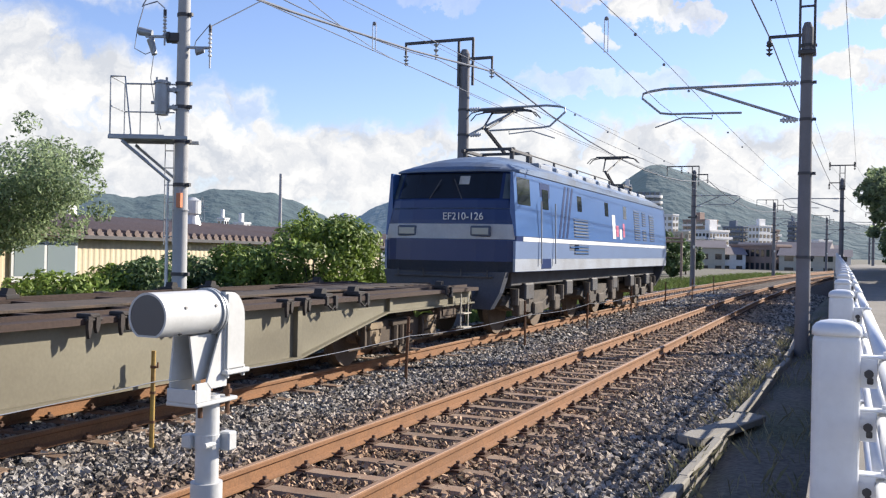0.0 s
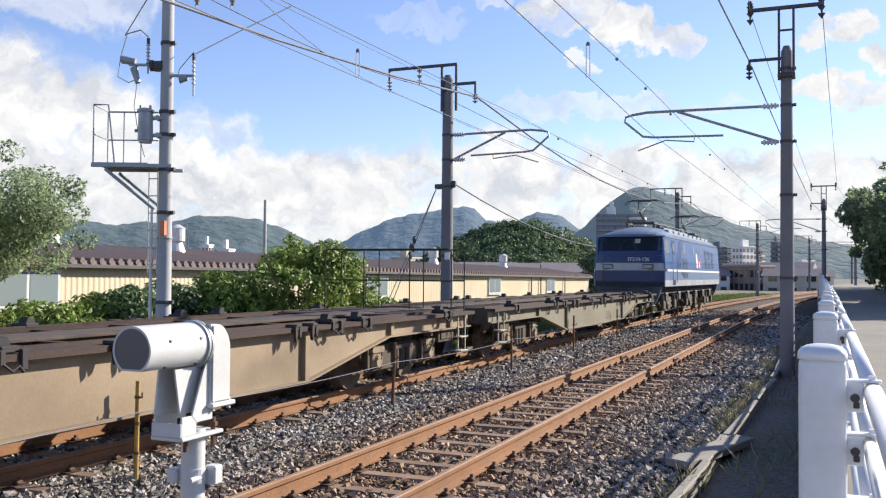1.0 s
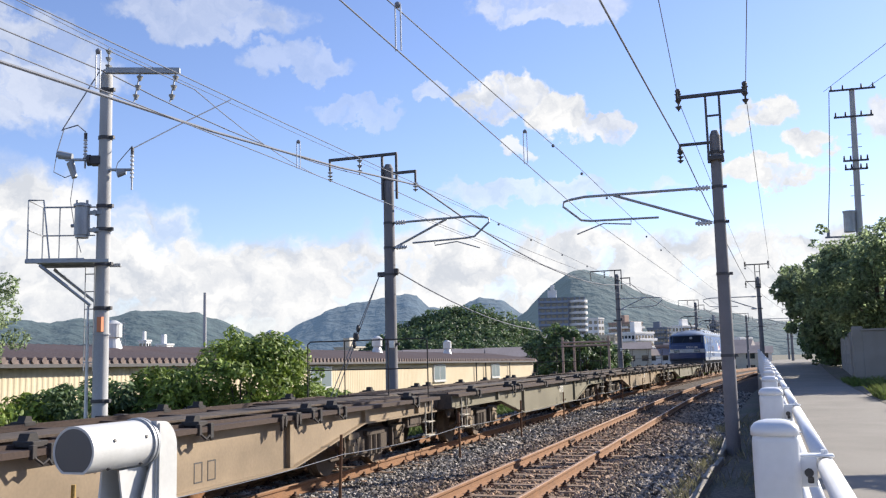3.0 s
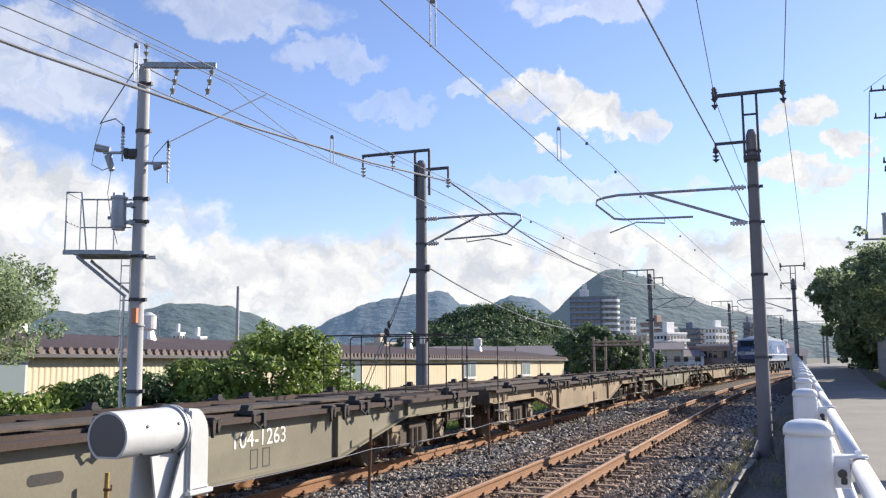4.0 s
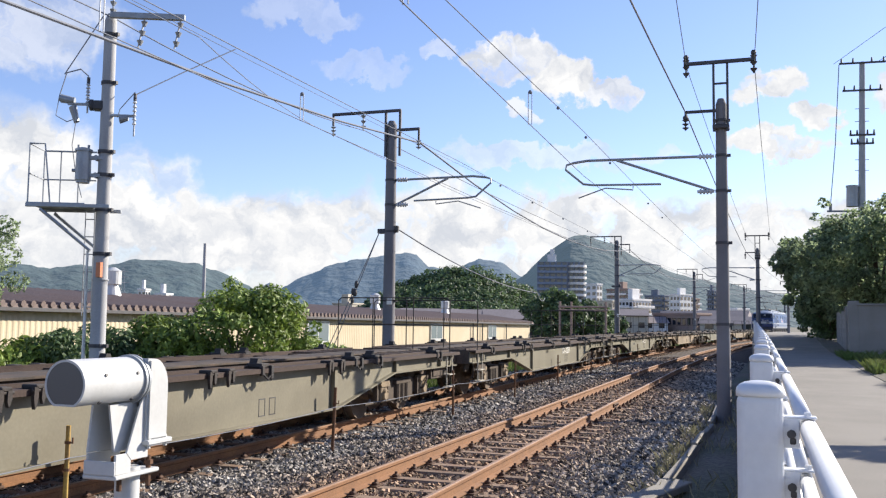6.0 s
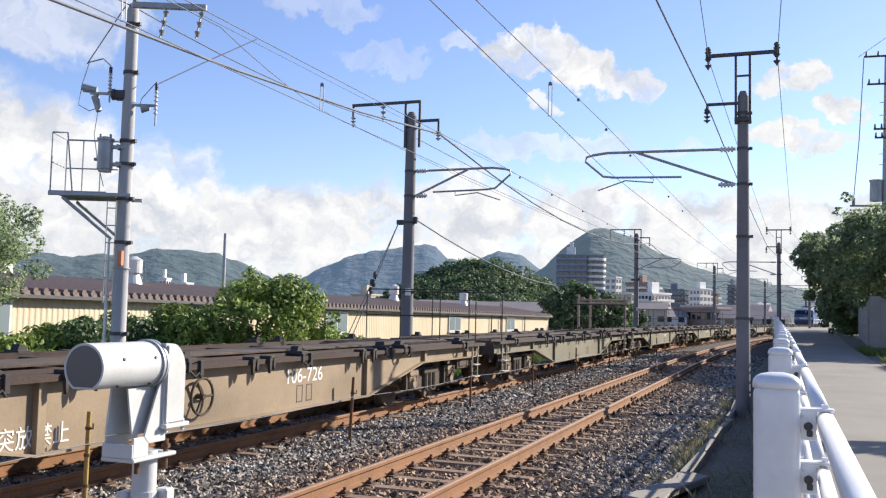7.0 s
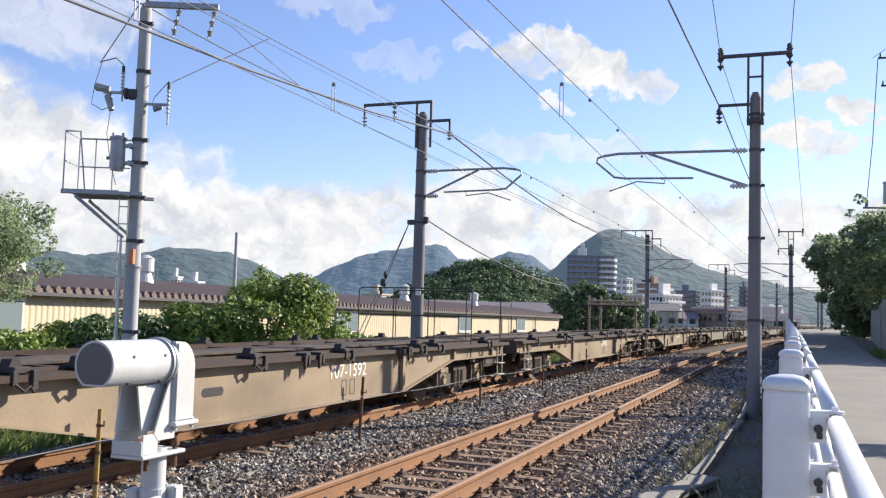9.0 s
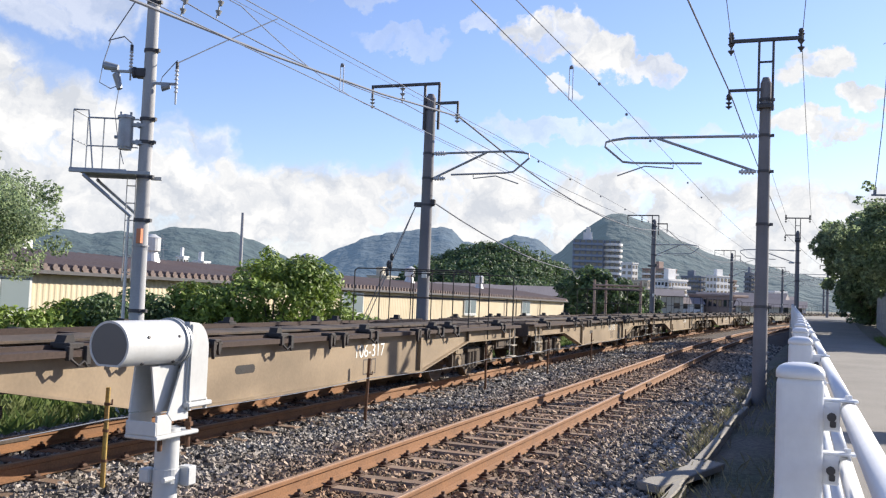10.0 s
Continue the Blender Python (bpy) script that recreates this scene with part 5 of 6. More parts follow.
hr = random.Random(77)
for i in range(22):
    az = 0.8 + i * 0.42 + hr.uniform(-0.15, 0.15)
    d = hr.uniform(190, 290)
    px, py, _ = far_point(az, d)
    build_house(px, py, hr.uniform(8, 12), hr.uniform(6, 8), hr.choice((4.6, 5.4, 6.0)), hr.choice(("facade_brown", "facade_cream", "facade_white", "facade_white")), "tile_roof", az + hr.uniform(-12, 12), i, -2.6)
for i in range(6):
    az = 14.8 + i * 1.7
    px, py, _ = far_point(az, 150 + 6 * (i % 3))
    build_house(px, py, 9, 7, 3.6, ("facade_brown", "facade_cream")[i % 2], "tile_roof", az + 6, i + 50, -1.3)


for i, (az, d, h, r) in enumerate(((11.9, 108, 5.2, 2.8), (10.6, 112, 4.6, 2.6), (9.7, 120, 4.0, 2.2), (8.9, 135, 3.6, 2.2), (12.8, 118, 6.0, 3.2))):
    px, py, _ = far_point(az, d)
    build_tree("tree", px, py, -1.6, h + 1.4, r, 3500, 0, 0.26, 90 + i, "green trackside tree beyond the shed", "leaf_dark", 0.15, 0.2, 40)


def build_gantry():
    """Brown steel cable gantry beside the far track."""
    ax, ay, _ = far_point(11.95, 96)
    bx, by, _ = far_point(9.15, 96)
    root = thing("cable_gantry", "brown steel cable gantry beside the far track", "gantry")
    for x, y in ((ax, ay), (bx, by), ((ax + bx) / 2 - 1.2, (ay + by) / 2)):
        bm = B()
        rod(bm, (x, y, -1.4), (x, y, 3.9), 0.13, 0.11, seg=12)
        part("post", bm, "facade_brown", root)
    bm = B()
    d = Vector((bx - ax, by - ay, 0))
    for z in (3.35, 3.0):
        rod(bm, Vector((ax, ay, z)) - d * 0.04, Vector((bx, by, z)) + d * 0.04, 0.1, seg=8)
    part("beam", bm, "facade_brown", root)
    for f in (0.05, 0.22, 0.4, 0.6, 0.8, 0.95):
        p = Vector((ax, ay, 3.0)) + d * f
        bm = B()
        rod(bm, p, p + Vector((0, 0, 0.36)) + d * 0.06, 0.05, seg=6)
        part("brace", bm, "facade_brown", root)


build_gantry()


def build_pylon():
    root = thing("pylon", "distant grey steel lattice pylon", "pylon", m=Matrix.Translation(far_point(38.5, 700, -2)) @ pose(0, 0, 0, 0, 0, 38))
    bm = B()
    H_ = 700 * math.tan(radians(3.0)) + 3
    for sx in (-1, 1):
        for sy in (-1, 1):
            rod(bm, (sx * 3.2, sy * 3.2, 0), (sx * 0.4, sy * 0.4, H_), 0.28, 0.18, seg=5)
    for i in range(7):
        z0, z1 = H_ * i / 8, H_ * (i + 1) / 8
        r0, r1 = 3.2 - 2.8 * i / 8, 3.2 - 2.8 * (i + 1) / 8
        for a, b in (((-r0, -r0, z0), (r1, -r1, z1)), ((r0, -r0, z0), (-r1, -r1, z1))):
            rod(bm, a, b, 0.14, seg=4)
    part("lattice", bm, "grey_metal", root)
    for k in range(3):
        bm = B()
        rod(bm, (-4.5 + k * 0.6, 0, H_ * (0.72 + 0.1 * k)), (4.5 - k * 0.6, 0, H_ * (0.72 + 0.1 * k)), 0.25, seg=5)
        part("crossarm", bm, "grey_metal", root)


build_pylon()


def build_plain_pole(x, y, base, h, r, label):
    root = thing("utility_pole", label, "utility pole", m=pose(x, y, base))
    bm = B()
    rod(bm, (0, 0, -0.3), (0, 0, h), r, r * 0.7, seg=12)
    part("shaft", bm, "pole_concrete", root)
    return root


build_plain_pole(*far_point(33.85, 58)[:2], -1.2, 58 * math.tan(radians(4.5)) + 2.9, 0.13, "bare grey pole behind the shed")
build_plain_pole(*far_point(30.3, 80)[:2], -1.2, 80 * math.tan(radians(2.0)) + 2.9, 0.13, "short bare pole behind the shed")


# ---------------------------------------------------------------- footpath side
def build_wall_side():
    root = thing("garden_wall", "weathered grey block garden wall along the footpath", "wall")
    rng = random.Random(9)
    bm = B()
    box(bm, (0.0, 0, -0.3), (0.15, 12.6, 1.72), 0.01)
    b = part("backing", bm, "concrete", root)
    me = bpy.data.meshes.new("block")
    bm = B()
    box(bm, (-0.012, 0.006, 0.006), (0.03, 0.392, 0.186), 0.006)
    bm.to_mesh(me), bm.free()
    me.materials.append(M["wall_block"])
    for j in range(9):
        for i in range(31):
            share("block", me, root, pose(0, 0.4 * i + (0.2 if j % 2 else 0), 0.19 * j))
    bm = B()
    box(bm, (-0.04, 0, 1.72), (0.19, 12.6, 1.78), 0.01)
    part("coping", bm, "concrete", root)
    root.matrix_world = pose(3.05, 37.5, path_rise(38), 0, 0, -2)
    # gateway: pillar, panel gate, and the lower wall nearer by
    p = thing("gate", "pale metal panel gate between concrete pillars", "gate")
    bm = B()
    box(bm, (-0.18, -0.18, -0.2), (0.18, 0.18, 1.95), 0.02)
    part("pillar", bm, "concrete", p)
    bm = B()
    box(bm, (-0.18, 1.7, -0.2), (0.18, 2.06, 1.8), 0.02)
    part("pillar", bm, "concrete", p)
    bm = B()
    box(bm, (-0.03, 0.2, 0.08), (0.03, 1.68, 1.5), 0.01)
    part("panel", bm, "gate_panel", p, "pale grey gate panel")
    p.matrix_world = pose(3.0, 35.2, path_rise(36), 0, 0, -2)
    q = thing("garden_wall", "plain dark plastered garden wall beside the verge", "wall")
    bm = B()
    box(bm, (0, 0, -0.3), (5.2, 0.18, 1.8), 0.01)
    part("panel", bm, "concrete", q)
    bm = B()
    box(bm, (-0.05, -0.05, 1.8), (5.25, 0.23, 1.87), 0.01)
    part("coping", bm, "concrete", q)
    for x in (1.2, 2.6, 4.0):
        bm = B()
        box(bm, (x - 0.02, -0.015, -0.2), (x + 0.02, 0.0, 1.78))
        part("joint", bm, "wall_block", q)
    q.matrix_world = pose(3.15, 35.0, path_rise(35), 0, 0, -4)


mat("wall_block", (0.27, 0.265, 0.25), rough=0.95, vary=0.12, scale=1.5, fine=40, tint=(0.16, 0.15, 0.13), stain=0.6, random_piece=0.15)
build_wall_side()


def build_utility_pole():
    root = thing("utility_pole", "tall concrete street pole with crossarms and a transformer", "utility pole", m=pose(4.25, 46.0, 0.6, 0, 1.2, 0))
    bm = B()
    rod(bm, (0, 0, -0.3), (0, 0, 13.4), 0.2, 0.12, seg=16)
    part("shaft", bm, "pole_concrete", root)
    for z, w in ((13.3, 1.0), (12.0, 0.85), (9.9, 0.55), (9.5, 0.5)):
        bm = B()
        box(bm, (-w, -0.16, z), (w, -0.08, z + 0.08), 0.005)
        for x in (-w * 0.9, -w * 0.4, w * 0.4, w * 0.9):
            rod(bm, (x, -0.12, z + 0.08), (x, -0.12, z + 0.28), 0.05, 0.03, seg=8)
        part("crossarm", bm, "dark_steel", root)
    bm = B()
    rod(bm, (-0.42, -0.1, 6.6), (-0.42, -0.1, 7.5), 0.26, seg=14)
    rod(bm, (-0.42, -0.1, 7.5), (-0.42, -0.1, 7.58), 0.29, seg=14)
    part("transformer", bm, "grey_metal", root, "grey drum transformer")
    bm = B()
    tube(bm, [(-1.0, -0.1, 13.3), (-1.15, -0.1, 9.5), (-1.35, -0.1, 6.7)], 0.02, 6)
    box(bm, (-1.5, -0.16, 6.35), (0, -0.08, 6.43), 0.005)
    rod(bm, (-1.35, -0.1, 6.4), (-1.35, -0.1, 6.75), 0.07, seg=8)
    part("cable", bm, "wire", root)
    for z in (5.5, 6.0, 8.3, 8.8, 10.6, 11.2):
        bm = B()
        rod(bm, (-0.3, 0, z), (0.3, 0, z), 0.014, seg=6)
        part("step_bolt", bm, "dark_steel", root)


build_utility_pole()
wire("street_wire", [(5.25, 46, 14.0), (20, -6, 15)], 0.012, "dark street wire on the tall pole", 0.6)
wire("street_wire", [(3.3, 46, 14.0), (18, -6, 15)], 0.012, "dark street wire on the tall pole", 0.6)


# ---------------------------------------------------------------- weeds
def build_weeds(name, label, m, seed, spots, blades, h, w=0.012):
    rng = np.random.default_rng(seed)
    vs = []
    for x0, x1, y0, y1, z, n in spots:
        x = rng.uniform(x0, x1, n)
        y = rng.uniform(y0, y1, n)
        clump = np.array([noise.noise((a * 0.9, b * 0.7, seed)) for a, b in zip(x, y)])
        keep = clump > -0.05
        x, y = x[keep], y[keep]
        c = len(x)
        hh = h * rng.uniform(0.35, 1.2, c)
        a = rng.uniform(0, 6.283, c)
        lean = rng.normal(0, 0.45, (c, 2)) * hh[:, None]
        dx, dy = np.cos(a) * w, np.sin(a) * w
        zz = np.full(c, z)
        off = np.where(y > BEND_Y, (y - BEND_Y) ** 2 / (2 * BEND_R), 0)
        x = x + off
        p0 = np.stack([x - dx, y - dy, zz], -1)
        p1 = np.stack([x + dx, y + dy, zz], -1)
        p2 = np.stack([x + lean[:, 0] * 0.4 + dx * 0.8, y + lean[:, 1] * 0.4 + dy * 0.8, zz + hh * 0.6], -1)
        p3 = np.stack([x + lean[:, 0], y + lean[:, 1], zz + hh], -1)
        vs.append(np.stack([p0, p1, p2, p3], 1).reshape(-1, 3))
    v = np.concatenate(vs)
    fast_mesh(name, v, np.arange(len(v)).reshape(-1, 4), m, label, "weeds")


build_weeds("weeds", "scrubby green weeds on the bank beyond the far track", "grass", 41, [(-14, -9.6, 4, 45, -0.8, 26000), (-21.5, -13, 10, 60, -1.05, 26000), (-15.5, -9.7, 45, 120, -0.75, 26000)], 0, 0.5, 0.03)
build_weeds("dry_weeds", "dry pale weeds along the foot of the path", "dry_grass", 42, [(-0.95, -0.2, 5, 32, -0.32, 900), (-1.42, -1.1, 6, 27, -0.36, 1300)], 0, 0.2, 0.005)
build_weeds("verge_grass", "green and dry grass on the path verge", "grass", 43, [(2.5, 3.1, 20, 36, 0.55, 5000), (3.1, 8, 22, 34.6, 0.6, 9000)], 0, 0.3, 0.012)


# ---------------------------------------------------------------- lettering
def letters(text, size, m, name="lettering"):
    cu = bpy.data.curves.new(name, "FONT")
    cu.body, cu.size, cu.extrude, cu.align_x, cu.align_y = text, size, 0.002, "CENTER", "CENTER"
    tmp = new("tmp_text", cu)
    bpy.context.view_layer.update()
    me = bpy.data.meshes.new_from_object(tmp.evaluated_get(bpy.context.evaluated_depsgraph_get()))
    bpy.data.objects.remove(tmp)
    me.materials.clear()
    me.materials.append(M[m])
    return me


SIDE = pose(0, 0, 0, 90, 0, 90)          # reads from the +x side
BACK = pose(0, 0, 0, 90, 0, 0)           # reads from the -y side


mat("step_paint", (0.50, 0.47, 0.40), rough=0.7, vary=0.15, scale=6, fine=40, tint=(0.25, 0.2, 0.14), stain=0.7)


# ---------------------------------------------------------------- container wagons
WL = 8.9
LIFT = 0.105            # body height over the bogies


BOX = []
# Axle boxes in a lighter beige, coloured as if caught by the sun.
mat("axle_box", (0.275, 0.207, 0.131), rough=0.85, vary=0.2, scale=4, fine=40, tint=(0.0918, 0.0651, 0.0459), stain=0.6)


def bogie_meshes():
    bm = B()
    out = [(-1.32, 0.50), (-1.32, 0.60), (-1.05, 0.68), (-0.75, 0.60), (-0.45, 0.66), (0.45, 0.66), (0.75, 0.60), (1.05, 0.68), (1.32, 0.60), (1.32, 0.50),
           (1.12, 0.42), (0.78, 0.44), (0.5, 0.28), (0.3, 0.22), (-0.3, 0.22), (-0.5, 0.28), (-0.78, 0.44), (-1.12, 0.42)]
    prism(bm, out, "x", 1.02, 1.12)
    for y in (-0.95, 0.95):
        box(bm, (1.0, y - 0.17, 0.30), (1.19, y + 0.17, 0.56), 0.03)
        rod(bm, (1.18, y, 0.42), (1.235, y, 0.42), 0.1, 0.085, seg=12)
        box(bm, (1.12, y - 0.27, 0.32), (1.2, y - 0.2, 0.64), 0.005)
        box(bm, (1.12, y + 0.2, 0.32), (1.2, y + 0.27, 0.64), 0.005)
    for y in (-0.2, 0, 0.2):
        rod(bm, (1.13, y, 0.26), (1.13, y, 0.56), 0.075, seg=10)
    box(bm, (1.0, -0.36, 0.56), (1.2, 0.36, 0.64), 0.01)
    side = bpy.data.meshes.new("side_frame")
    bm.to_mesh(side), bm.free()
    bm = B()
    box(bm, (-0.9, -0.22, 0.42), (0.9, 0.22, 0.66), 0.03)
    rod(bm, (0, 0, 0.6), (0, 0, 0.8), 0.22, seg=14)
    for y in (-0.5, 0.5):
        rod(bm, (-0.9, y, 0.36), (0.9, y, 0.36), 0.035, seg=8)
    bol = bpy.data.meshes.new("bolster")
    bm.to_mesh(bol), bm.free()
    bm = B()
    rod(bm, (-0.8, 0, 0.405), (0.8, 0, 0.405), 0.07, seg=10)
    for x in (-0.56, 0.56):
        s = 1 if x > 0 else -1
        rod(bm, (x - 0.06, 0, 0.405), (x + 0.06, 0, 0.405), 0.405, seg=28)
        rod(bm, (x - s * 0.09, 0, 0.405), (x - s * 0.06, 0, 0.405), 0.43, seg=28)
        rod(bm, (x + s * 0.06, 0, 0.405), (x + s * 0.075, 0, 0.405), 0.3, 0.16, seg=20)
    whl = bpy.data.meshes.new("wheelset")
    bm.to_mesh(whl), bm.free()
    bm = B()
    for y in (-0.42, 0.42):
        box(bm, (0.5, y - 0.05, 0.3), (0.7, y + 0.05, 0.56), 0.02)
        rod(bm, (0.8, y, 0.2), (0.85, y * 1.5, 0.5), 0.025, seg=6)
    rod(bm, (1.0, -1.6, 0.3), (1.0, 1.6, 0.3), 0.02, seg=6)
    brk = bpy.data.meshes.new("brake_rigging")
    bm.to_mesh(brk), bm.free()
    bm = B()
    box(bm, (1.1, -0.15, 0.33), (1.225, 0.15, 0.57), 0.04, 2)
    rod(bm, (1.22, 0, 0.43), (1.27, 0, 0.43), 0.11, 0.09, seg=14)
    prism(bm, [(-0.2, 0.60), (-0.16, 0.66), (0.16, 0.66), (0.2, 0.60), (0.17, 0.56), (-0.17, 0.56)], "x", 1.1, 1.25)
    for dy in (-0.06, 0.06):
        rod(bm, (1.265, dy, 0.48), (1.285, dy, 0.48), 0.018, seg=6)
    axb = bpy.data.meshes.new("axle_box")
    bm.to_mesh(axb), bm.free()
    axb.materials.append(M["axle_box"])
    BOX.append(axb)
    for me, m in ((side, "bogie"), (bol, "wagon_under"), (whl, "wheel"), (brk, "bogie")):
        me.materials.append(M[m])
    return side, bol, whl, brk


BOGIE = bogie_meshes()


def add_bogie(root, y):
    side, bol, whl, brk = BOGIE
    b = share("bogie", bol, root, pose(0, y, 0))
    tagged(b, "dusty brown two-axle bogie")
    for rz in (0, 180):
        share("side_frame", side, b, pose(0, 0, 0, 0, 0, rz) @ Matrix.Diagonal((0.88, 1, 1, 1)))
        for dy in (-0.95, 0.95):
            share("axle_box", BOX[0], b, pose(0, 0, 0, 0, 0, rz) @ pose(0, dy, 0) @ Matrix.Diagonal((0.88, 1, 1, 1)))
    for dy in (-0.95, 0.95):
        share("wheelset", whl, b, pose(0, dy, 0))
    share("brake_rigging", brk, b, Matrix())


def wagon_meshes(paint):
    K = {}

    def keep(key, bm, m):
        me = bpy.data.meshes.new(key)
        bm.to_mesh(me), bm.free()
        me.materials.append(M[m])
        K[key] = me
    # side beam, fish-bellied web with flanges, seen from +x
    bm = B()
    top, lowz, thin = 0.93, 0.265, 0.68
    out = [(-WL, thin), (-5.6, thin), (-3.35, lowz), (3.35, lowz), (5.6, thin), (WL, thin), (WL, top), (-WL, top)]
    prism(bm, out, "x", 1.17, 1.19)
    keep("side_beam", bm, paint)
    bm = B()
    low = out[0:6]
    prism(bm, low + [(y, z + 0.024) for y, z in reversed(low)], "x", 1.10, 1.26)
    keep("bottom_flange", bm, paint)
    for key, zz in (("stiffener_long", 0.288), ("stiffener_short", 0.704)):
        bm = B()
        box(bm, (1.188, -0.05, zz), (1.25, 0.05, 0.93), 0.004)
        keep(key, bm, paint)
    K["stiffeners"] = [(y, K["stiffener_long" if abs(y) < 5 else "stiffener_short"]) for y in (-8.0, -5.7, -3.3, 3.3, 5.7, 8.0)]
    bm = B()
    prism(bm, [(1.06, 0.93), (1.315, 0.93), (1.315, 0.905), (1.33, 0.905), (1.33, 0.962), (1.11, 0.962), (1.11, 1.0), (1.08, 1.0), (1.08, 0.962), (1.06, 0.962)], "y", -WL, WL)
    keep("top_flange", bm, "wagon_rust")
    bm = B()
    box(bm, (-0.28, -WL, 0.55), (-0.22, WL, 0.96), 0.01)
    box(bm, (0.22, -WL, 0.55), (0.28, WL, 0.96), 0.01)
    box(bm, (-0.36, -WL, 0.955), (0.36, WL, 0.985), 0.004)
    box(bm, (-0.6, -2.6, 0.36), (0.1, -1.4, 0.66), 0.08, 2)
    rod(bm, (-0.55, 1.0, 0.5), (-0.55, 2.4, 0.5), 0.2, seg=14)
    box(bm, (-0.2, 3.0, 0.4), (0.5, 3.6, 0.62), 0.03)
    for x in (-0.75, 0.75):
        rod(bm, (x, -WL + 0.3, 0.62), (x, WL - 0.3, 0.62), 0.025, seg=6)
    keep("centre_sill", bm, "wagon_under")
    bm = B()
    box(bm, (-1.15, -0.06, 0.74), (1.15, 0.06, 0.955), 0.008)
    keep("cross_member", bm, "wagon_rust")
    # end deck plates
    bm = B()
    box(bm, (-1.08, WL - 2.7, 0.962), (1.08, WL - 0.05, 0.975), 0.002)
    for i in range(5):
        box(bm, (-1.08, WL - 2.6 + i * 0.55, 0.975), (1.08, WL - 2.55 + i * 0.55, 0.985))
    keep("end_deck", bm, "wagon_rust")
    bm = B()
    box(bm, (-1.17, WL - 0.06, 0.66), (1.17, WL + 0.02, 0.96), 0.012)
    box(bm, (-0.35, WL + 0.01, 0.68), (0.35, WL + 0.14, 0.94), 0.02)
    for x in (-0.8, 0.8):
        box(bm, (x - 0.09, WL + 0.01, 0.70), (x + 0.09, WL + 0.10, 0.86), 0.015)
    for x in (-1.05, -0.55, 0.55, 1.05):
        prism(bm, [(WL - 0.06, 0.66), (WL - 0.06, 0.5), (WL - 0.2, 0.5), (WL - 0.5, 0.66)], "x", x - 0.012, x + 0.012)
    keep("headstock", bm, "wagon_under")
    # equipment hung under the end of the sill
    bm = B()
    box(bm, (1.06, -0.34, 0.47), (1.17, 0.34, 0.68), 0.01)
    box(bm, (1.17, -0.26, 0.52), (1.19, 0.26, 0.66), 0.004)
    for y in (-0.3, 0.3):
        box(bm, (1.09, y - 0.025, 0.66), (1.13, y + 0.025, 0.9), 0.004)
    tube(bm, [(1.1, -0.34, 0.55), (1.15, -0.5, 0.5), (1.12, -0.62, 0.34), (1.0, -0.66, 0.3)], 0.018, 6)
    keep("valve_box", bm, "wagon_under")
    bm = B()
    tube(bm, [(1.16, 0, 0.9), (1.2, 0.02, 0.6), (1.17, 0.12, 0.36), (1.05, 0.25, 0.32)], 0.016, 6)
    tube(bm, [(1.16, 0.3, 0.9), (1.22, 0.3, 0.7), (1.2, 0.22, 0.45)], 0.014, 6)
    keep("hose", bm, "iron")
    bm = B()
    box(bm, (-0.11, WL - 0.1, 0.78), (0.11, WL + 0.35, 0.95), 0.02)
    box(bm, (-0.17, WL + 0.3, 0.70), (0.17, WL + 0.58, 1.0), 0.05, 2)
    box(bm, (0.02, WL + 0.5, 0.72), (0.15, WL + 0.62, 0.98), 0.04, 2)
    tube(bm, [(-0.3, WL + 0.1, 0.72), (-0.34, WL + 0.3, 0.5), (-0.3, WL + 0.55, 0.42), (-0.24, WL + 0.62, 0.55)], 0.025)
    keep("coupler", bm, "wagon_under")
    # container locks: a lug above the deck with its lever hanging over the sill
    bm = B()
    box(bm, (1.02, -0.13, 0.96), (1.30, 0.13, 1.035), 0.012)
    prism(bm, [(-0.1, 1.03), (-0.06, 1.115), (0.05, 1.125), (0.09, 1.03)], "x", 1.06, 1.2)
    box(bm, (1.3, -0.2, 0.84), (1.36, -0.12, 1.0), 0.008)
    box(bm, (1.31, 0.08, 0.78), (1.37, 0.17, 1.0), 0.008)
    tube(bm, [(1.35, -0.16, 0.86), (1.37, -0.05, 0.78), (1.37, 0.04, 0.83), (1.35, 0.12, 0.76)], 0.017, 6)
    keep("container_lock", bm, "iron")
    bm = B()
    box(bm, (1.2, -0.06, 0.96), (1.37, 0.06, 1.0), 0.01)
    for a, tip in ((-0.055, 0.79), (0.035, 0.83)):
        prism(bm, [(a - 0.022, 0.98), (a - 0.026, 0.88), (a - 0.01, tip), (a + 0.006, tip + 0.02), (a + 0.026, 0.9), (a + 0.022, 0.98)], "x", 1.335, 1.37)
    rod(bm, (1.345, -0.09, 0.95), (1.345, 0.09, 0.95), 0.018, seg=8)
    keep("hook", bm, "iron")
    bm = B()
    for z in (0.28, 0.52):
        box(bm, (1.2, -0.17, z), (1.34, 0.17, z + 0.02), 0.004)
    for y in (-0.165, 0.165):
        box(bm, (1.265, y - 0.01, 0.28), (1.285, y + 0.01, 0.9), 0.002)
    keep("step", bm, "step_paint")
    bm = B()
    tube(bm, [(1.24, 0, 0.6), (1.24, 0, 1.0), (1.24, 0, 2.0)], 0.0125)
    tube(bm, [(-1.24, 0, 0.6), (-1.24, 0, 2.0)], 0.0125)
    tube(bm, [(1.24, 0, 2.0), (1.18, 0, 2.05), (-1.18, 0, 2.05), (-1.24, 0, 2.0)], 0.0125)
    for x in (-0.45, 0.45):
        tube(bm, [(x, 0, 1.0), (x, 0, 2.05)], 0.012)
    tube(bm, [(1.24, 0, 1.5), (-1.24, 0, 1.5)], 0.012)
    keep("handrail", bm, "iron")
    bm = B()
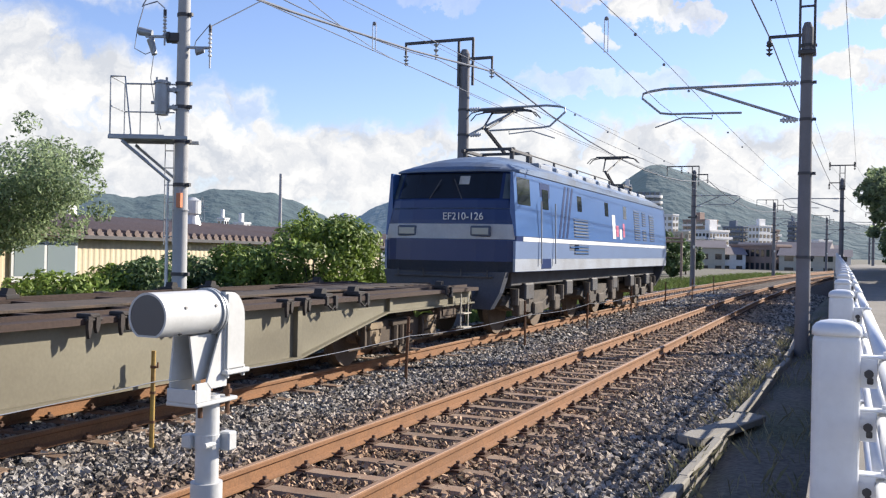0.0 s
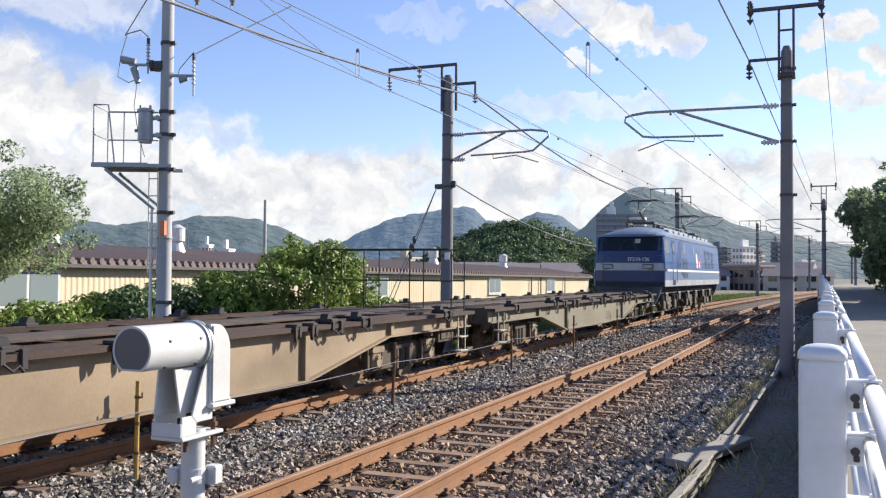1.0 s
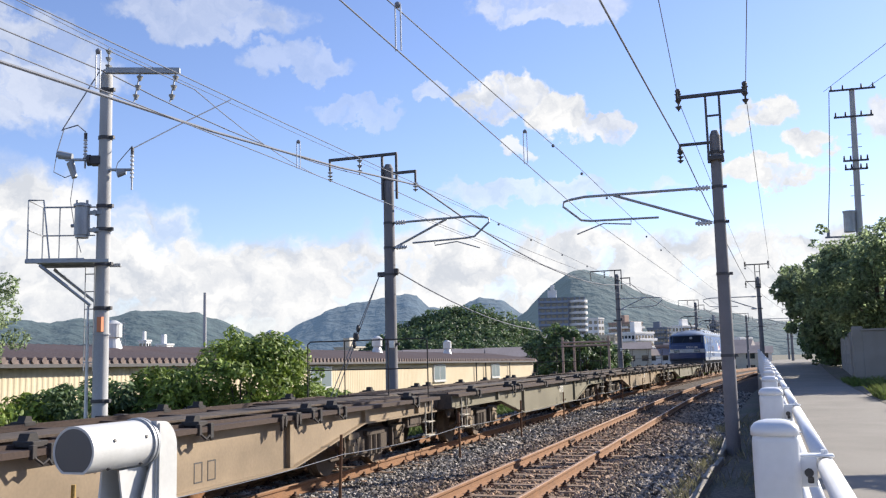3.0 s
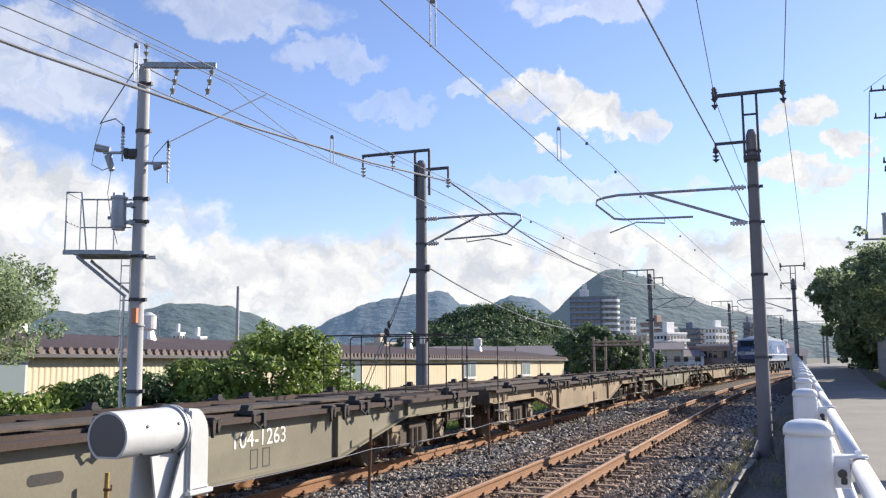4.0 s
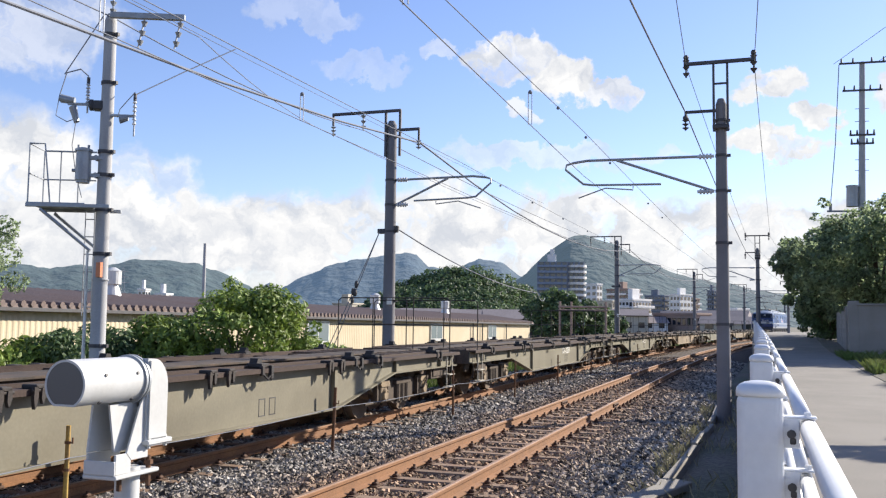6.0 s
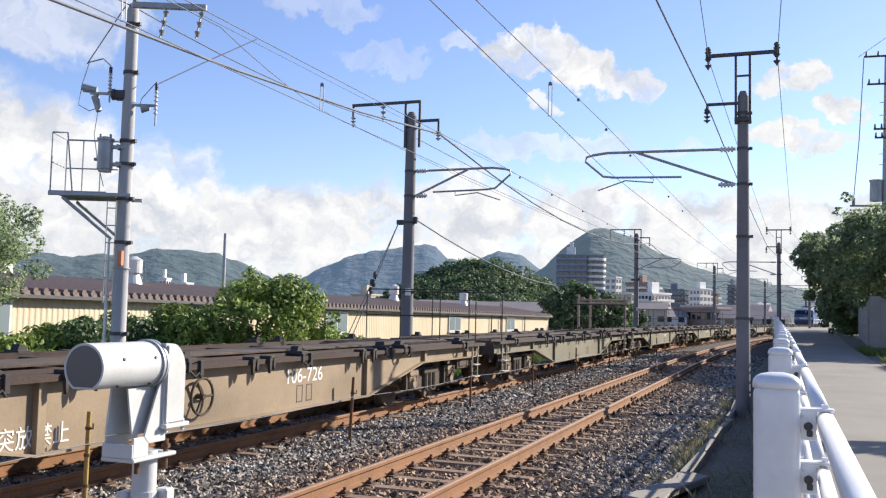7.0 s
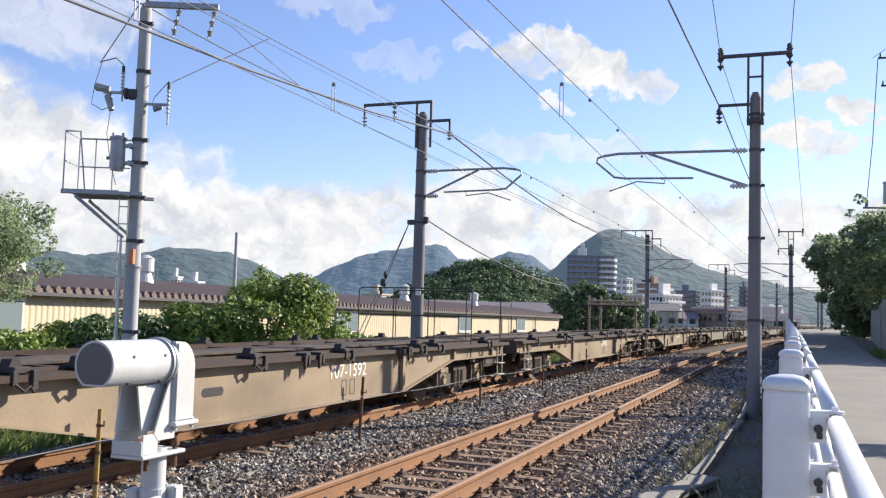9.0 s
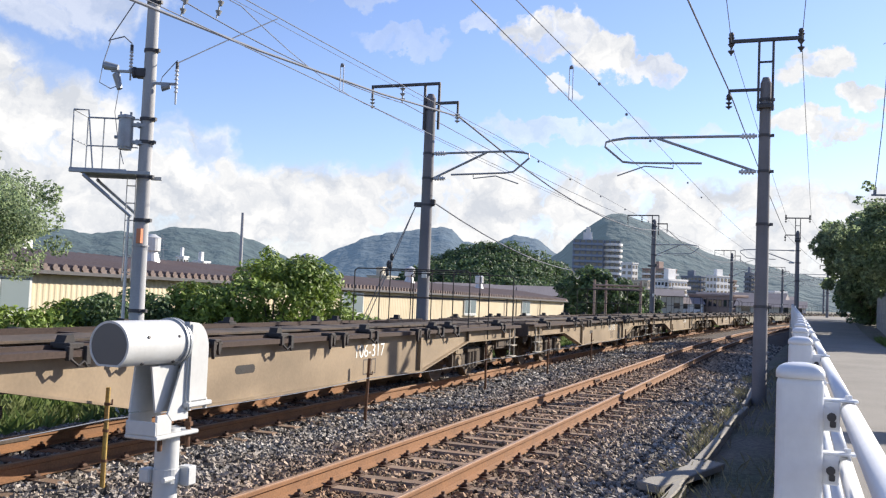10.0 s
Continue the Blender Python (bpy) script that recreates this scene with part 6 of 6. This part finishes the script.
    for k in range(20):
        a, b = 2 * math.pi * k / 20, 2 * math.pi * (k + 1) / 20
        rod(bm, (1.24, 0.2 * math.cos(a), 0.6 + 0.2 * math.sin(a)), (1.24, 0.2 * math.cos(b), 0.6 + 0.2 * math.sin(b)), 0.016, seg=6)
    for k in range(3):
        a = 2 * math.pi * k / 3
        rod(bm, (1.24, 0, 0.6), (1.24, 0.2 * math.cos(a), 0.6 + 0.2 * math.sin(a)), 0.013, seg=6)
    rod(bm, (1.17, 0, 0.6), (1.27, 0, 0.6), 0.03, seg=8)
    keep("brake_wheel", bm, "wagon_under")
    bm = B()
    for y0 in (-0.2, 0.06):
        for a, b, c, d in ((0, 0, 0.16, 0.014), (0, 0.21, 0.16, 0.224), (0, 0, 0.014, 0.22), (0.146, 0, 0.16, 0.22)):
            box(bm, (1.189, y0 + a, 0.38 + b), (1.193, y0 + c, 0.38 + d))
    keep("marking_frame", bm, "dark_steel")
    bm = B()
    prism(bm, [(sx * (0.155 + 0.05 * math.cos(radians(a))), 0.05 * math.sin(radians(a))) for sx, arc in ((1, range(-90, 91, 30)), (-1, range(90, -91, -30))) for a in arc], "x", 1.186, 1.192)
    keep("slot", bm, "iron")
    bm = B()
    tube(bm, [(1.02, -1.6, 0.33), (1.04, 0, 0.3), (1.02, 1.6, 0.33)], 0.014, 6)
    keep("pipe", bm, "bogie")
    return K


PAINTS = {"tan": wagon_meshes("wagon_tan"), "olive": wagon_meshes("wagon_olive")}
WAGON_LABEL = {"tan": "empty container flat wagon with tan sides and rusty deck", "olive": "empty container flat wagon with dull olive sides and rusty deck"}


def build_wagon(number, seed, rails="", hook_rows=True, wheel_at=None, paint="tan"):
    rng = random.Random(seed)
    WK = PAINTS[paint]
    root = thing("container_wagon", WAGON_LABEL[paint], "freight wagon", "wagons of the train")
    UP = pose(0, 0, LIFT)
    share("centre_sill", WK["centre_sill"], root, UP)
    for m in (UP, UP @ pose(0, 0, 0, 0, 0, 180)):
        beam = share("side_beam", WK["side_beam"], root, m)
        share("bottom_flange", WK["bottom_flange"], beam, Matrix())
        for y, me in WK["stiffeners"]:
            share("stiffener", me, beam, pose(0, y, 0))
        share("top_flange", WK["top_flange"], root, m)
        share("end_deck", WK["end_deck"], root, m)
        share("headstock", WK["headstock"], root, m)
        share("coupler", WK["coupler"], root, m)
        share("pipe", WK["pipe"], root, m)
        for y in (-7.95, 7.95):
            share("valve_box", WK["valve_box"], root, m @ pose(0, y, 0))
            share("hose", WK["hose"], root, m @ pose(0, y + (0.62 if y > 0 else -0.75), 0))
        for y in (-8.4, 8.4):
            st = share("step", WK["step"], root, m @ pose(0, y, 0))
            tagged(st, "off-white folded step")
        for y in (-7.6, -4.7, -3.9, -1.2, 1.2, 3.9, 4.7, 7.6):
            share("container_lock", WK["container_lock"], root, m @ pose(0.26, y + rng.uniform(-0.05, 0.05), 0.24) @ Matrix.Diagonal((0.8, 0.72, 0.76, 1)))
        if hook_rows:
            for y in (-2.9, 0.1, 3.1):
                for dy in (-0.19, 0.19):
                    share("hook", WK["hook"], root, m @ pose(0, y + dy, 0))
    for i in range(11):
        share("cross_member", WK["cross_member"], root, pose(0, -6.1 + 1.22 * i, LIFT))
    for y in (-6.5, 6.5):
        add_bogie(root, y)
    for y in rails:
        hr = share("handrail", WK["handrail"], root, pose(0, y, LIFT))
        tagged(hr, "thin dark tubular handrail")
    if wheel_at is not None:
        tagged(share("brake_wheel", WK["brake_wheel"], root, pose(0.02, wheel_at, LIFT)), "spoked hand brake wheel")
    if number in ("104-1263", "107-1592", "106-317"):
        share("slot", WK["slot"], root, pose(0, -1.9, 0.62 + LIFT))
    if number:
        me = letters(number, 0.27, "lettering")
        share("number", me, root, pose(1.193, 1.4, 0.69 + LIFT) @ Matrix.Diagonal((1, 1.15, 1, 1)) @ SIDE)
    if number == "106-726":
        share("notice", letters("突放禁止", 0.21, "lettering"), root, pose(1.193, -3.32, 0.42 + LIFT) @ SIDE)
    share("marking_frame", WK["marking_frame"], root, pose(0, 1.4, LIFT - 0.03))
    return root


# ---------------------------------------------------------------- locomotive
def build_loco():
    root = thing("electric_locomotive", "blue electric locomotive with a white waist band and two pantographs", "locomotive")
    E = 8.35

    def half(z):
        return 1.40 if z < 2.0 else 1.40 - 0.075 * (z - 2.0)

    def end_y(z, u):
        """Distance of the end face from the middle at height z and x fraction u."""
        y = np.interp(z, [0.55, 1.3, 1.9, 2.3, 2.68, 3.28, 3.48], [E - 0.12, E, E, E - 0.04, E - 0.10, E - 0.40, E - 0.62])
        return y - 0.30 * abs(u) ** 5 - 0.06 * u * u

    def roof_z(u):
        return 3.76 - 0.36 * abs(u) ** 2.4

    us = [-1, -0.97, -0.9, -0.75, -0.5, -0.25, 0, 0.25, 0.5, 0.75, 0.9, 0.97, 1]
    zs = [1.30, 1.9, 2.0, 2.3, 2.68, 3.27]
    bm = B()
    loops = []
    for u in us:
        loop = [(u * half(z), -end_y(z, u), z) for z in zs] + [(u * half(z), end_y(z, u), z) for z in reversed(zs)]
        loops.append([bm.verts.new(p) for p in loop])
    k = len(loops[0])
    for a, b in zip(loops, loops[1:]):
        for i in range(k):
            bm.faces.new((a[i], a[(i + 1) % k], b[(i + 1) % k], b[i]))
    bm.faces.new(loops[0])
    bm.faces.new(list(reversed(loops[-1])))
    bmesh.ops.recalc_face_normals(bm, faces=bm.faces)
    body = part("body", bm, "loco_blue", root, "deep blue painted steel body")
    # domed roof with a small visor over the windscreens
    bm = B()
    rows = []
    ts = [0, 0.004, 0.02, 0.045, 0.08, 0.12, 0.17, 0.5, 0.83, 0.88, 0.92, 0.955, 0.98, 0.996, 1]
    for u in us:
        reach = end_y(3.27, u) + 0.07
        row = []
        for t in ts:
            y = -reach + 2 * reach * t
            into = min(t, 1 - t) * 2 * reach
            f = math.sin(min(1.0, into / 2.4) * math.pi / 2) ** 0.6
            z = 3.30 + (roof_z(u) - 3.30) * f
            row.append(bm.verts.new((u * 1.325, y, z)))
        rows.append(row)
    for a, b in zip(rows, rows[1:]):
        for i in range(len(ts) - 1):
            bm.faces.new((a[i], a[i + 1], b[i + 1], b[i]))
    bmesh.ops.recalc_face_normals(bm, faces=bm.faces)
    low = bmesh.ops.extrude_face_region(bm, geom=bm.faces[:])
    for v in [g for g in low["geom"] if isinstance(g, bmesh.types.BMVert)]:
        v.co.z = 3.262
    bmesh.ops.recalc_face_normals(bm, faces=bm.faces)
    part("roof", bm, "loco_roof", root, "weathered grey-blue domed roof")

    def skin(name, m, z0, z1, u0, u1, sgn, out, parent=root, label="", n=10):
        """A panel that follows the end face."""
        bm = B()
        rows = []
        for z in (z0, (z0 + z1) / 2, z1):
            rows.append([bm.verts.new((u * half(z), sgn * (end_y(z, u) + out), z)) for u in [u0 + (u1 - u0) * i / n for i in range(n + 1)]])
        for a, b in zip(rows, rows[1:]):
            for i in range(n):
                bm.faces.new((a[i], a[i + 1], b[i + 1], b[i]))
        r = bmesh.ops.solidify(bm, geom=bm.faces[:], thickness=0.02)
        bmesh.ops.recalc_face_normals(bm, faces=bm.faces)
        return part(name, bm, m, parent, label, smooth=False)
    for sgn in (-1, 1):
        skin("waist_band", "loco_white", 1.93, 2.22, -0.985, 0.985, sgn, 0.008, label="off-white waist band", n=24)
        ws = skin("windscreen", "dark_glass", 2.72, 3.24, -0.80, 0.80, sgn, 0.006, label="wide dark windscreen", n=16)
        skin("notice_plate", "lettering", 3.0, 3.17, 0.17, 0.33, sgn, 0.012, label="small white plate behind the windscreen", n=3)
        skin("lower_panel", "loco_skirt", 1.305, 1.50, -0.99, 0.99, sgn, 0.006, label="dusty grey-blue lower front", n=20)
        skin("sill_line", "loco_roof", 2.515, 2.535, -0.96, 0.96, sgn, 0.006, n=20)
        for u0, u1 in ((-0.965, -0.84), (0.84, 0.965)):
            skin("windscreen", "pale_glass", 2.72, 3.22, u0, u1, sgn, 0.006, label="dark corner window", n=4)
        for x in (-0.78, 0.78):
            bm = B()
            box(bm, (x - 0.21, -0.04, 1.975), (x + 0.21, 0.04, 2.185), 0.03, 2)
            hl = part("headlight", bm, "grille", root, "twin headlight in a dark frame")
            hl.matrix_basis = pose(0, sgn * (E - 0.05), 0)
            bm = B()
            box(bm, (x - 0.17, sgn * 0.035, 2.015), (x + 0.17, sgn * 0.046, 2.145), 0.004)
            part("lamp_glass", bm, "pale_glass", hl)
        bm = B()
        prism(bm, [(-1.3, 1.3), (1.3, 1.3), (1.18, 0.9), (1.0, 0.58), (-1.0, 0.58), (-1.18, 0.9)], "y", sgn * (E - 0.28), sgn * (E - 0.06))
        part("skirt", bm, "loco_skirt", root, "dusty dark grey-blue front skirt")
        bm = B()
        box(bm, (-1.05, sgn * (E - 0.06) - 0.05, 1.18), (1.05, sgn * (E - 0.06) + 0.05, 1.22), 0.01)
        for x in (-0.95, -0.4, 0.4, 0.95):
            rod(bm, (x, sgn * E, 1.2), (x, sgn * E, 1.34), 0.015, seg=6)
        part("foot_rail", bm, "dark_steel", root)
        bm = B()
        box(bm, (-0.12, sgn * (E - 0.2), 0.76), (0.12, sgn * (E + 0.25), 0.94), 0.02)
        box(bm, (-0.18, sgn * (E + 0.2), 0.68), (0.18, sgn * (E + 0.5), 1.0), 0.05, 2)
        part("coupler", bm, "dark_steel", root)
        for x in (-0.5, 0.5, 0.72):
            bm = B()
            tube(bm, [(x, sgn * (E - 0.1), 0.95), (x, sgn * (E + 0.12), 0.8), (x * 0.9, sgn * (E + 0.16), 0.55), (x * 0.8, sgn * (E + 0.05), 0.5)], 0.028)
            part("hose", bm, "rubber", root)
        bm = B()
        for x in (-0.35, 0.35):
            rod(bm, (x, sgn * (E - 0.12), 2.7), (x * 0.4, sgn * (E - 0.23), 3.1), 0.012, seg=6)
        part("wiper", bm, "dark_steel", root)
    share("number", letters("EF210-126", 0.2, "lettering"), root, pose(0.42, -E + 0.005, 2.36) @ BACK)
    # side dress on both flanks, as seen from +x
    for flip in (0, 180):
        m = pose(0, 0, 0, 0, 0, flip)

        def sp(name, mt, y0, y1, z0, z1, label="", t=0.008, bev=0.0):
            bm = B()
            lo = 1.388 if z1 <= 2.0 else 1.40 - 0.075 * (z1 - 2.0) - 0.012
            box(bm, (lo - 0.03, y0, z0), (1.40 + t, y1, z1), bev)
            for v in bm.verts:
                if v.co.x > 1.38 and v.co.z > 2.0:
                    v.co.x -= 0.075 * (v.co.z - 2.0)
            ob = part(name, bm, mt, root, label)
            ob.matrix_basis = m
            return ob
        sp("side_panel", "loco_sky", -8.02, 8.02, 2.0, 3.24, "light blue upper flank")
        sp("side_panel", "loco_pale_reflect", -8.05, 8.05, 1.56, 1.90, "pale grey-blue lower flank")
        sp("stripe", "loco_white", -7.6, 8.0, 1.905, 1.99, "white stripe along the flank", 0.011)
        sp("stripe", "loco_low", -8.05, 8.05, 1.31, 1.56, "pale grey lower band", 0.006)
        for y0, y1, z0, z1 in ((-4.3, -3.5, 1.75, 1.9), (2.8, 3.6, 2.1, 3.0), (4.0, 4.6, 2.55, 3.0), (4.0, 4.6, 2.1, 2.45), (5.1, 5.9, 2.1, 2.95), (-3.9, -2.6, 2.05, 2.5), (-3.9, -2.6, 1.65, 1.88)):
            g = sp("louvre", "grille", y0, y1, z0, z1, "ventilation louvre", 0.012)
            bm = B()
            kk = int((z1 - z0) / 0.075)
            for i in range(kk):
                z = z0 + (i + 0.5) * (z1 - z0) / kk
                xx = 1.415 - (0.075 * (z - 2.0) if z > 2.0 else 0)
                box(bm, (xx - 0.01, y0 + 0.03, z - 0.014), (xx + 0.016, y1 - 0.03, z + 0.014))
            part("slat", bm, "loco_sky", g)
        for y in (-3.3, -0.6, 1.6):
            sp("side_window", "dark_glass", y - 0.2, y + 0.2, 2.68, 3.05, "small flank window", 0.012, 0.004)
        sp("cab_window", "dark_glass", -7.85, -7.05, 2.62, 3.16, "cab side window", 0.012, 0.004)
        d = sp("cab_door", "loco_blue", -6.4, -5.7, 1.35, 3.15, "blue cab door", 0.016, 0.006)
        sp("door_window", "dark_glass", -6.25, -5.85, 2.6, 3.02, "", 0.022, 0.004)
        for y in (-6.55, -5.55):
            bm = B()
            rod(bm, (1.46, y, 1.45), (1.43, y, 2.75), 0.016, seg=8)
            hr = part("grab_rail", bm, "grey_metal", root)
            hr.matrix_basis = m
        for dy in (-0.3, 0.0, 0.3):
            bm = B()
            prism(bm, [(-4.9 + dy, 2.02), (-4.75 + dy, 2.02), (-4.1 + dy, 3.2), (-4.25 + dy, 3.2)], "x", 1.39, 1.412)
            for v in bm.verts:
                if v.co.z > 2.0:
                    v.co.x -= 0.075 * (v.co.z - 2.0)
            fl = part("flash", bm, "loco_blue", root, "dark diagonal flash")
            fl.matrix_basis = m
        for i, (c, w) in enumerate((("lettering", 0.34), ("flash_red", 0.3), ("lettering", 0.26), ("flash_red", 0.22))):
            sp("emblem", c, 0.0 + 0.42 * i, 0.0 + 0.42 * i + w, 2.1 + 0.06 * (i % 2), 2.55 - 0.08 * (i % 3) + (0.2 if i == 0 else 0), "painted emblem in white and pink", 0.012, 0.003)
        # running gear: three bogies a side
        bm = B()
        box(bm, (0.8, -7.4, 1.0), (1.1, 7.4, 1.32), 0.02)
        for y in (-6.4, -3.4, -1.0, 1.3, 3.6, 6.0):
            box(bm, (1.0, y - 0.35, 0.7), (1.2, y + 0.2, 1.05), 0.03)
        uf = part("underframe", bm, "dark_steel", root)
        uf.matrix_basis = m
    for y in (-5.6, 0.0, 5.6):
        bm = B()
        for s in (-1, 1):
            prism(bm, [(-2.0, 0.62), (-1.6, 0.86), (1.6, 0.86), (2.0, 0.62), (1.5, 0.5), (0.6, 0.42), (-0.6, 0.42), (-1.5, 0.5)], "x", s * 1.0 - 0.06, s * 1.0 + 0.06)
            for dy in (-1.25, 1.25):
                box(bm, (s * 1.08 - 0.09, dy - 0.22, 0.38), (s * 1.08 + 0.09, dy + 0.22, 0.74), 0.05, 2)
                rod(bm, (s * 1.1, dy - 0.35, 0.62), (s * 1.1, dy - 0.35, 0.95), 0.1, seg=10)
                rod(bm, (s * 1.1, dy + 0.35, 0.62), (s * 1.1, dy + 0.35, 0.95), 0.1, seg=10)
            box(bm, (s * 1.05 - 0.08, -0.35, 0.35), (s * 1.05 + 0.08, 0.3, 0.62), 0.03)
            rod(bm, (s * 1.05, -0.6, 0.3), (s * 1.05, 0.9, 0.75), 0.04, seg=8)
        box(bm, (-1.0, -1.9, 0.55), (1.0, 1.9, 0.8), 0.05)
        bg = part("bogie", bm, "loco_gear", root, "dusty grey-brown two-axle bogie")
        bg.matrix_basis = pose(0, y, 0)
        for dy in (-1.25, 1.25):
            bm = B()
            for s in (-1, 1):
                rod(bm, (s * 0.5, dy, 0.56), (s * 0.62, dy, 0.56), 0.56, seg=28)
            rod(bm, (-0.9, dy, 0.56), (0.9, dy, 0.56), 0.09, seg=10)
            part("wheelset", bm, "wheel", bg)
    # roof gear
    for x in (-1.02, 1.02):
        for i in range(9):
            bm = B()
            y = -5.8 + i * 1.3
            box(bm, (x - 0.1, y, 3.42), (x + 0.1, y + 1.0, 3.62), 0.02)
            box(bm, (x - 0.11, y + 0.08, 3.46), (x + 0.11, y + 0.92, 3.58), 0.01)
            part("roof_vent", bm, "loco_low", root, "grey roof ventilation box")
    for y in (-5.4, 5.4):
        base = B()
        for x in (-0.55, 0.55):
            box(base, (x - 0.04, y - 0.7, 3.86), (x + 0.04, y + 0.7, 3.93), 0.01)
            for dy in (-0.55, 0.55):
                rod(base, (x, y + dy, 3.66), (x, y + dy, 3.87), 0.05, seg=10)
        for dy in (-0.5, 0.5):
            box(base, (-0.6, y + dy - 0.04, 3.9), (0.6, y + dy + 0.04, 3.96), 0.01)
        pan = part("pantograph", base, "dark_steel", root, "raised dark single-arm pantograph")
        bm = B()
        tube(bm, [(0, y + 0.5, 3.95), (0, y - 0.75, 4.35)], 0.04)
        tube(bm, [(0.09, y + 0.3, 3.95), (0.09, y - 0.7, 4.28)], 0.018)
        part("lower_arm", bm, "dark_steel", pan)
        bm = B()
        for x in (-0.12, 0.12):
            tube(bm, [(x * 0.5, y - 0.75, 4.35), (x * 2.2, y + 0.35, 4.86)], 0.022)
        part("upper_arm", bm, "dark_steel", pan)
        bm = B()
        for dy in (-0.14, 0.14):
            box(bm, (-0.55, y + 0.35 + dy - 0.025, 4.89), (0.55, y + 0.35 + dy + 0.025, 4.94), 0.006)
            tube(bm, [(0.5, y + 0.35 + dy, 4.9), (0.72, y + 0.35 + dy, 4.86), (0.85, y + 0.35 + dy, 4.72)], 0.015)
            tube(bm, [(-0.5, y + 0.35 + dy, 4.9), (-0.72, y + 0.35 + dy, 4.86), (-0.85, y + 0.35 + dy, 4.72)], 0.015)
        box(bm, (-0.3, y + 0.2, 4.86), (0.3, y + 0.5, 4.89), 0.005)
        part("collector_head", bm, "dark_steel", pan)
    bm = B()
    box(bm, (-0.45, -3.2, 3.7), (0.45, 3.4, 3.86), 0.03)
    part("roof_hatch", bm, "loco_roof", root)
    bm = B()
    for y in (-3.9, -2.0, 0.2, 2.2, 4.0):
        rod(bm, (0.3, y, 3.7), (0.3, y, 4.0), 0.05, 0.03, seg=8)
    tube(bm, [(0.3, -3.9, 4.0), (0.3, 4.0, 4.0)], 0.02)
    part("roof_busbar", bm, "dark_steel", root)
    return root


mat("loco_low", (0.30, 0.33, 0.38), rough=0.6, vary=0.1, scale=1.2, fine=25, tint=(0.2, 0.2, 0.2), stain=0.6)
mat("flash_red", (0.55, 0.12, 0.2), rough=0.45, vary=0.05)

SPEED = 19.4
LOCO_S = 16.35 + 8.35
TRAIN = [(build_loco(), LOCO_S)]
WAGONS = [("", (), None), ("38", (8.6, 8.0), None), ("1072", (8.5,), None), ("", (-8.5, 8.5), -4.3), ("104-1263", (8.5, 7.4), None),
          ("104-2339", (-8.5, 8.4, 6.6), None), ("", (-8.5, 8.5), None), ("106-726", (-8.5, 8.5), -1.0), ("107-485", (8.5, 7.5), None),
          ("107-1592", (8.5, 6.6), None), ("106-317", (8.5, 6.8, 5.6), None), ("", (8.5, 7.2), None)]
COUPLING, PITCH = 15.5, 18.9
for i, (num, rails, wheel) in enumerate(WAGONS):
    TRAIN.append((build_wagon(num, i, rails, i % 3 != 2, wheel, "olive" if i in (0, 2, 4, 5, 6) else "tan"), COUPLING - PITCH * (i + 0.5)))


build_ballast()


def motions():
    for ob, s0 in TRAIN:
        walk(ob, [(t, on_track(s0 + SPEED * t, FAR_X)) for t in [i * 0.5 for i in range(21)]])


motions()
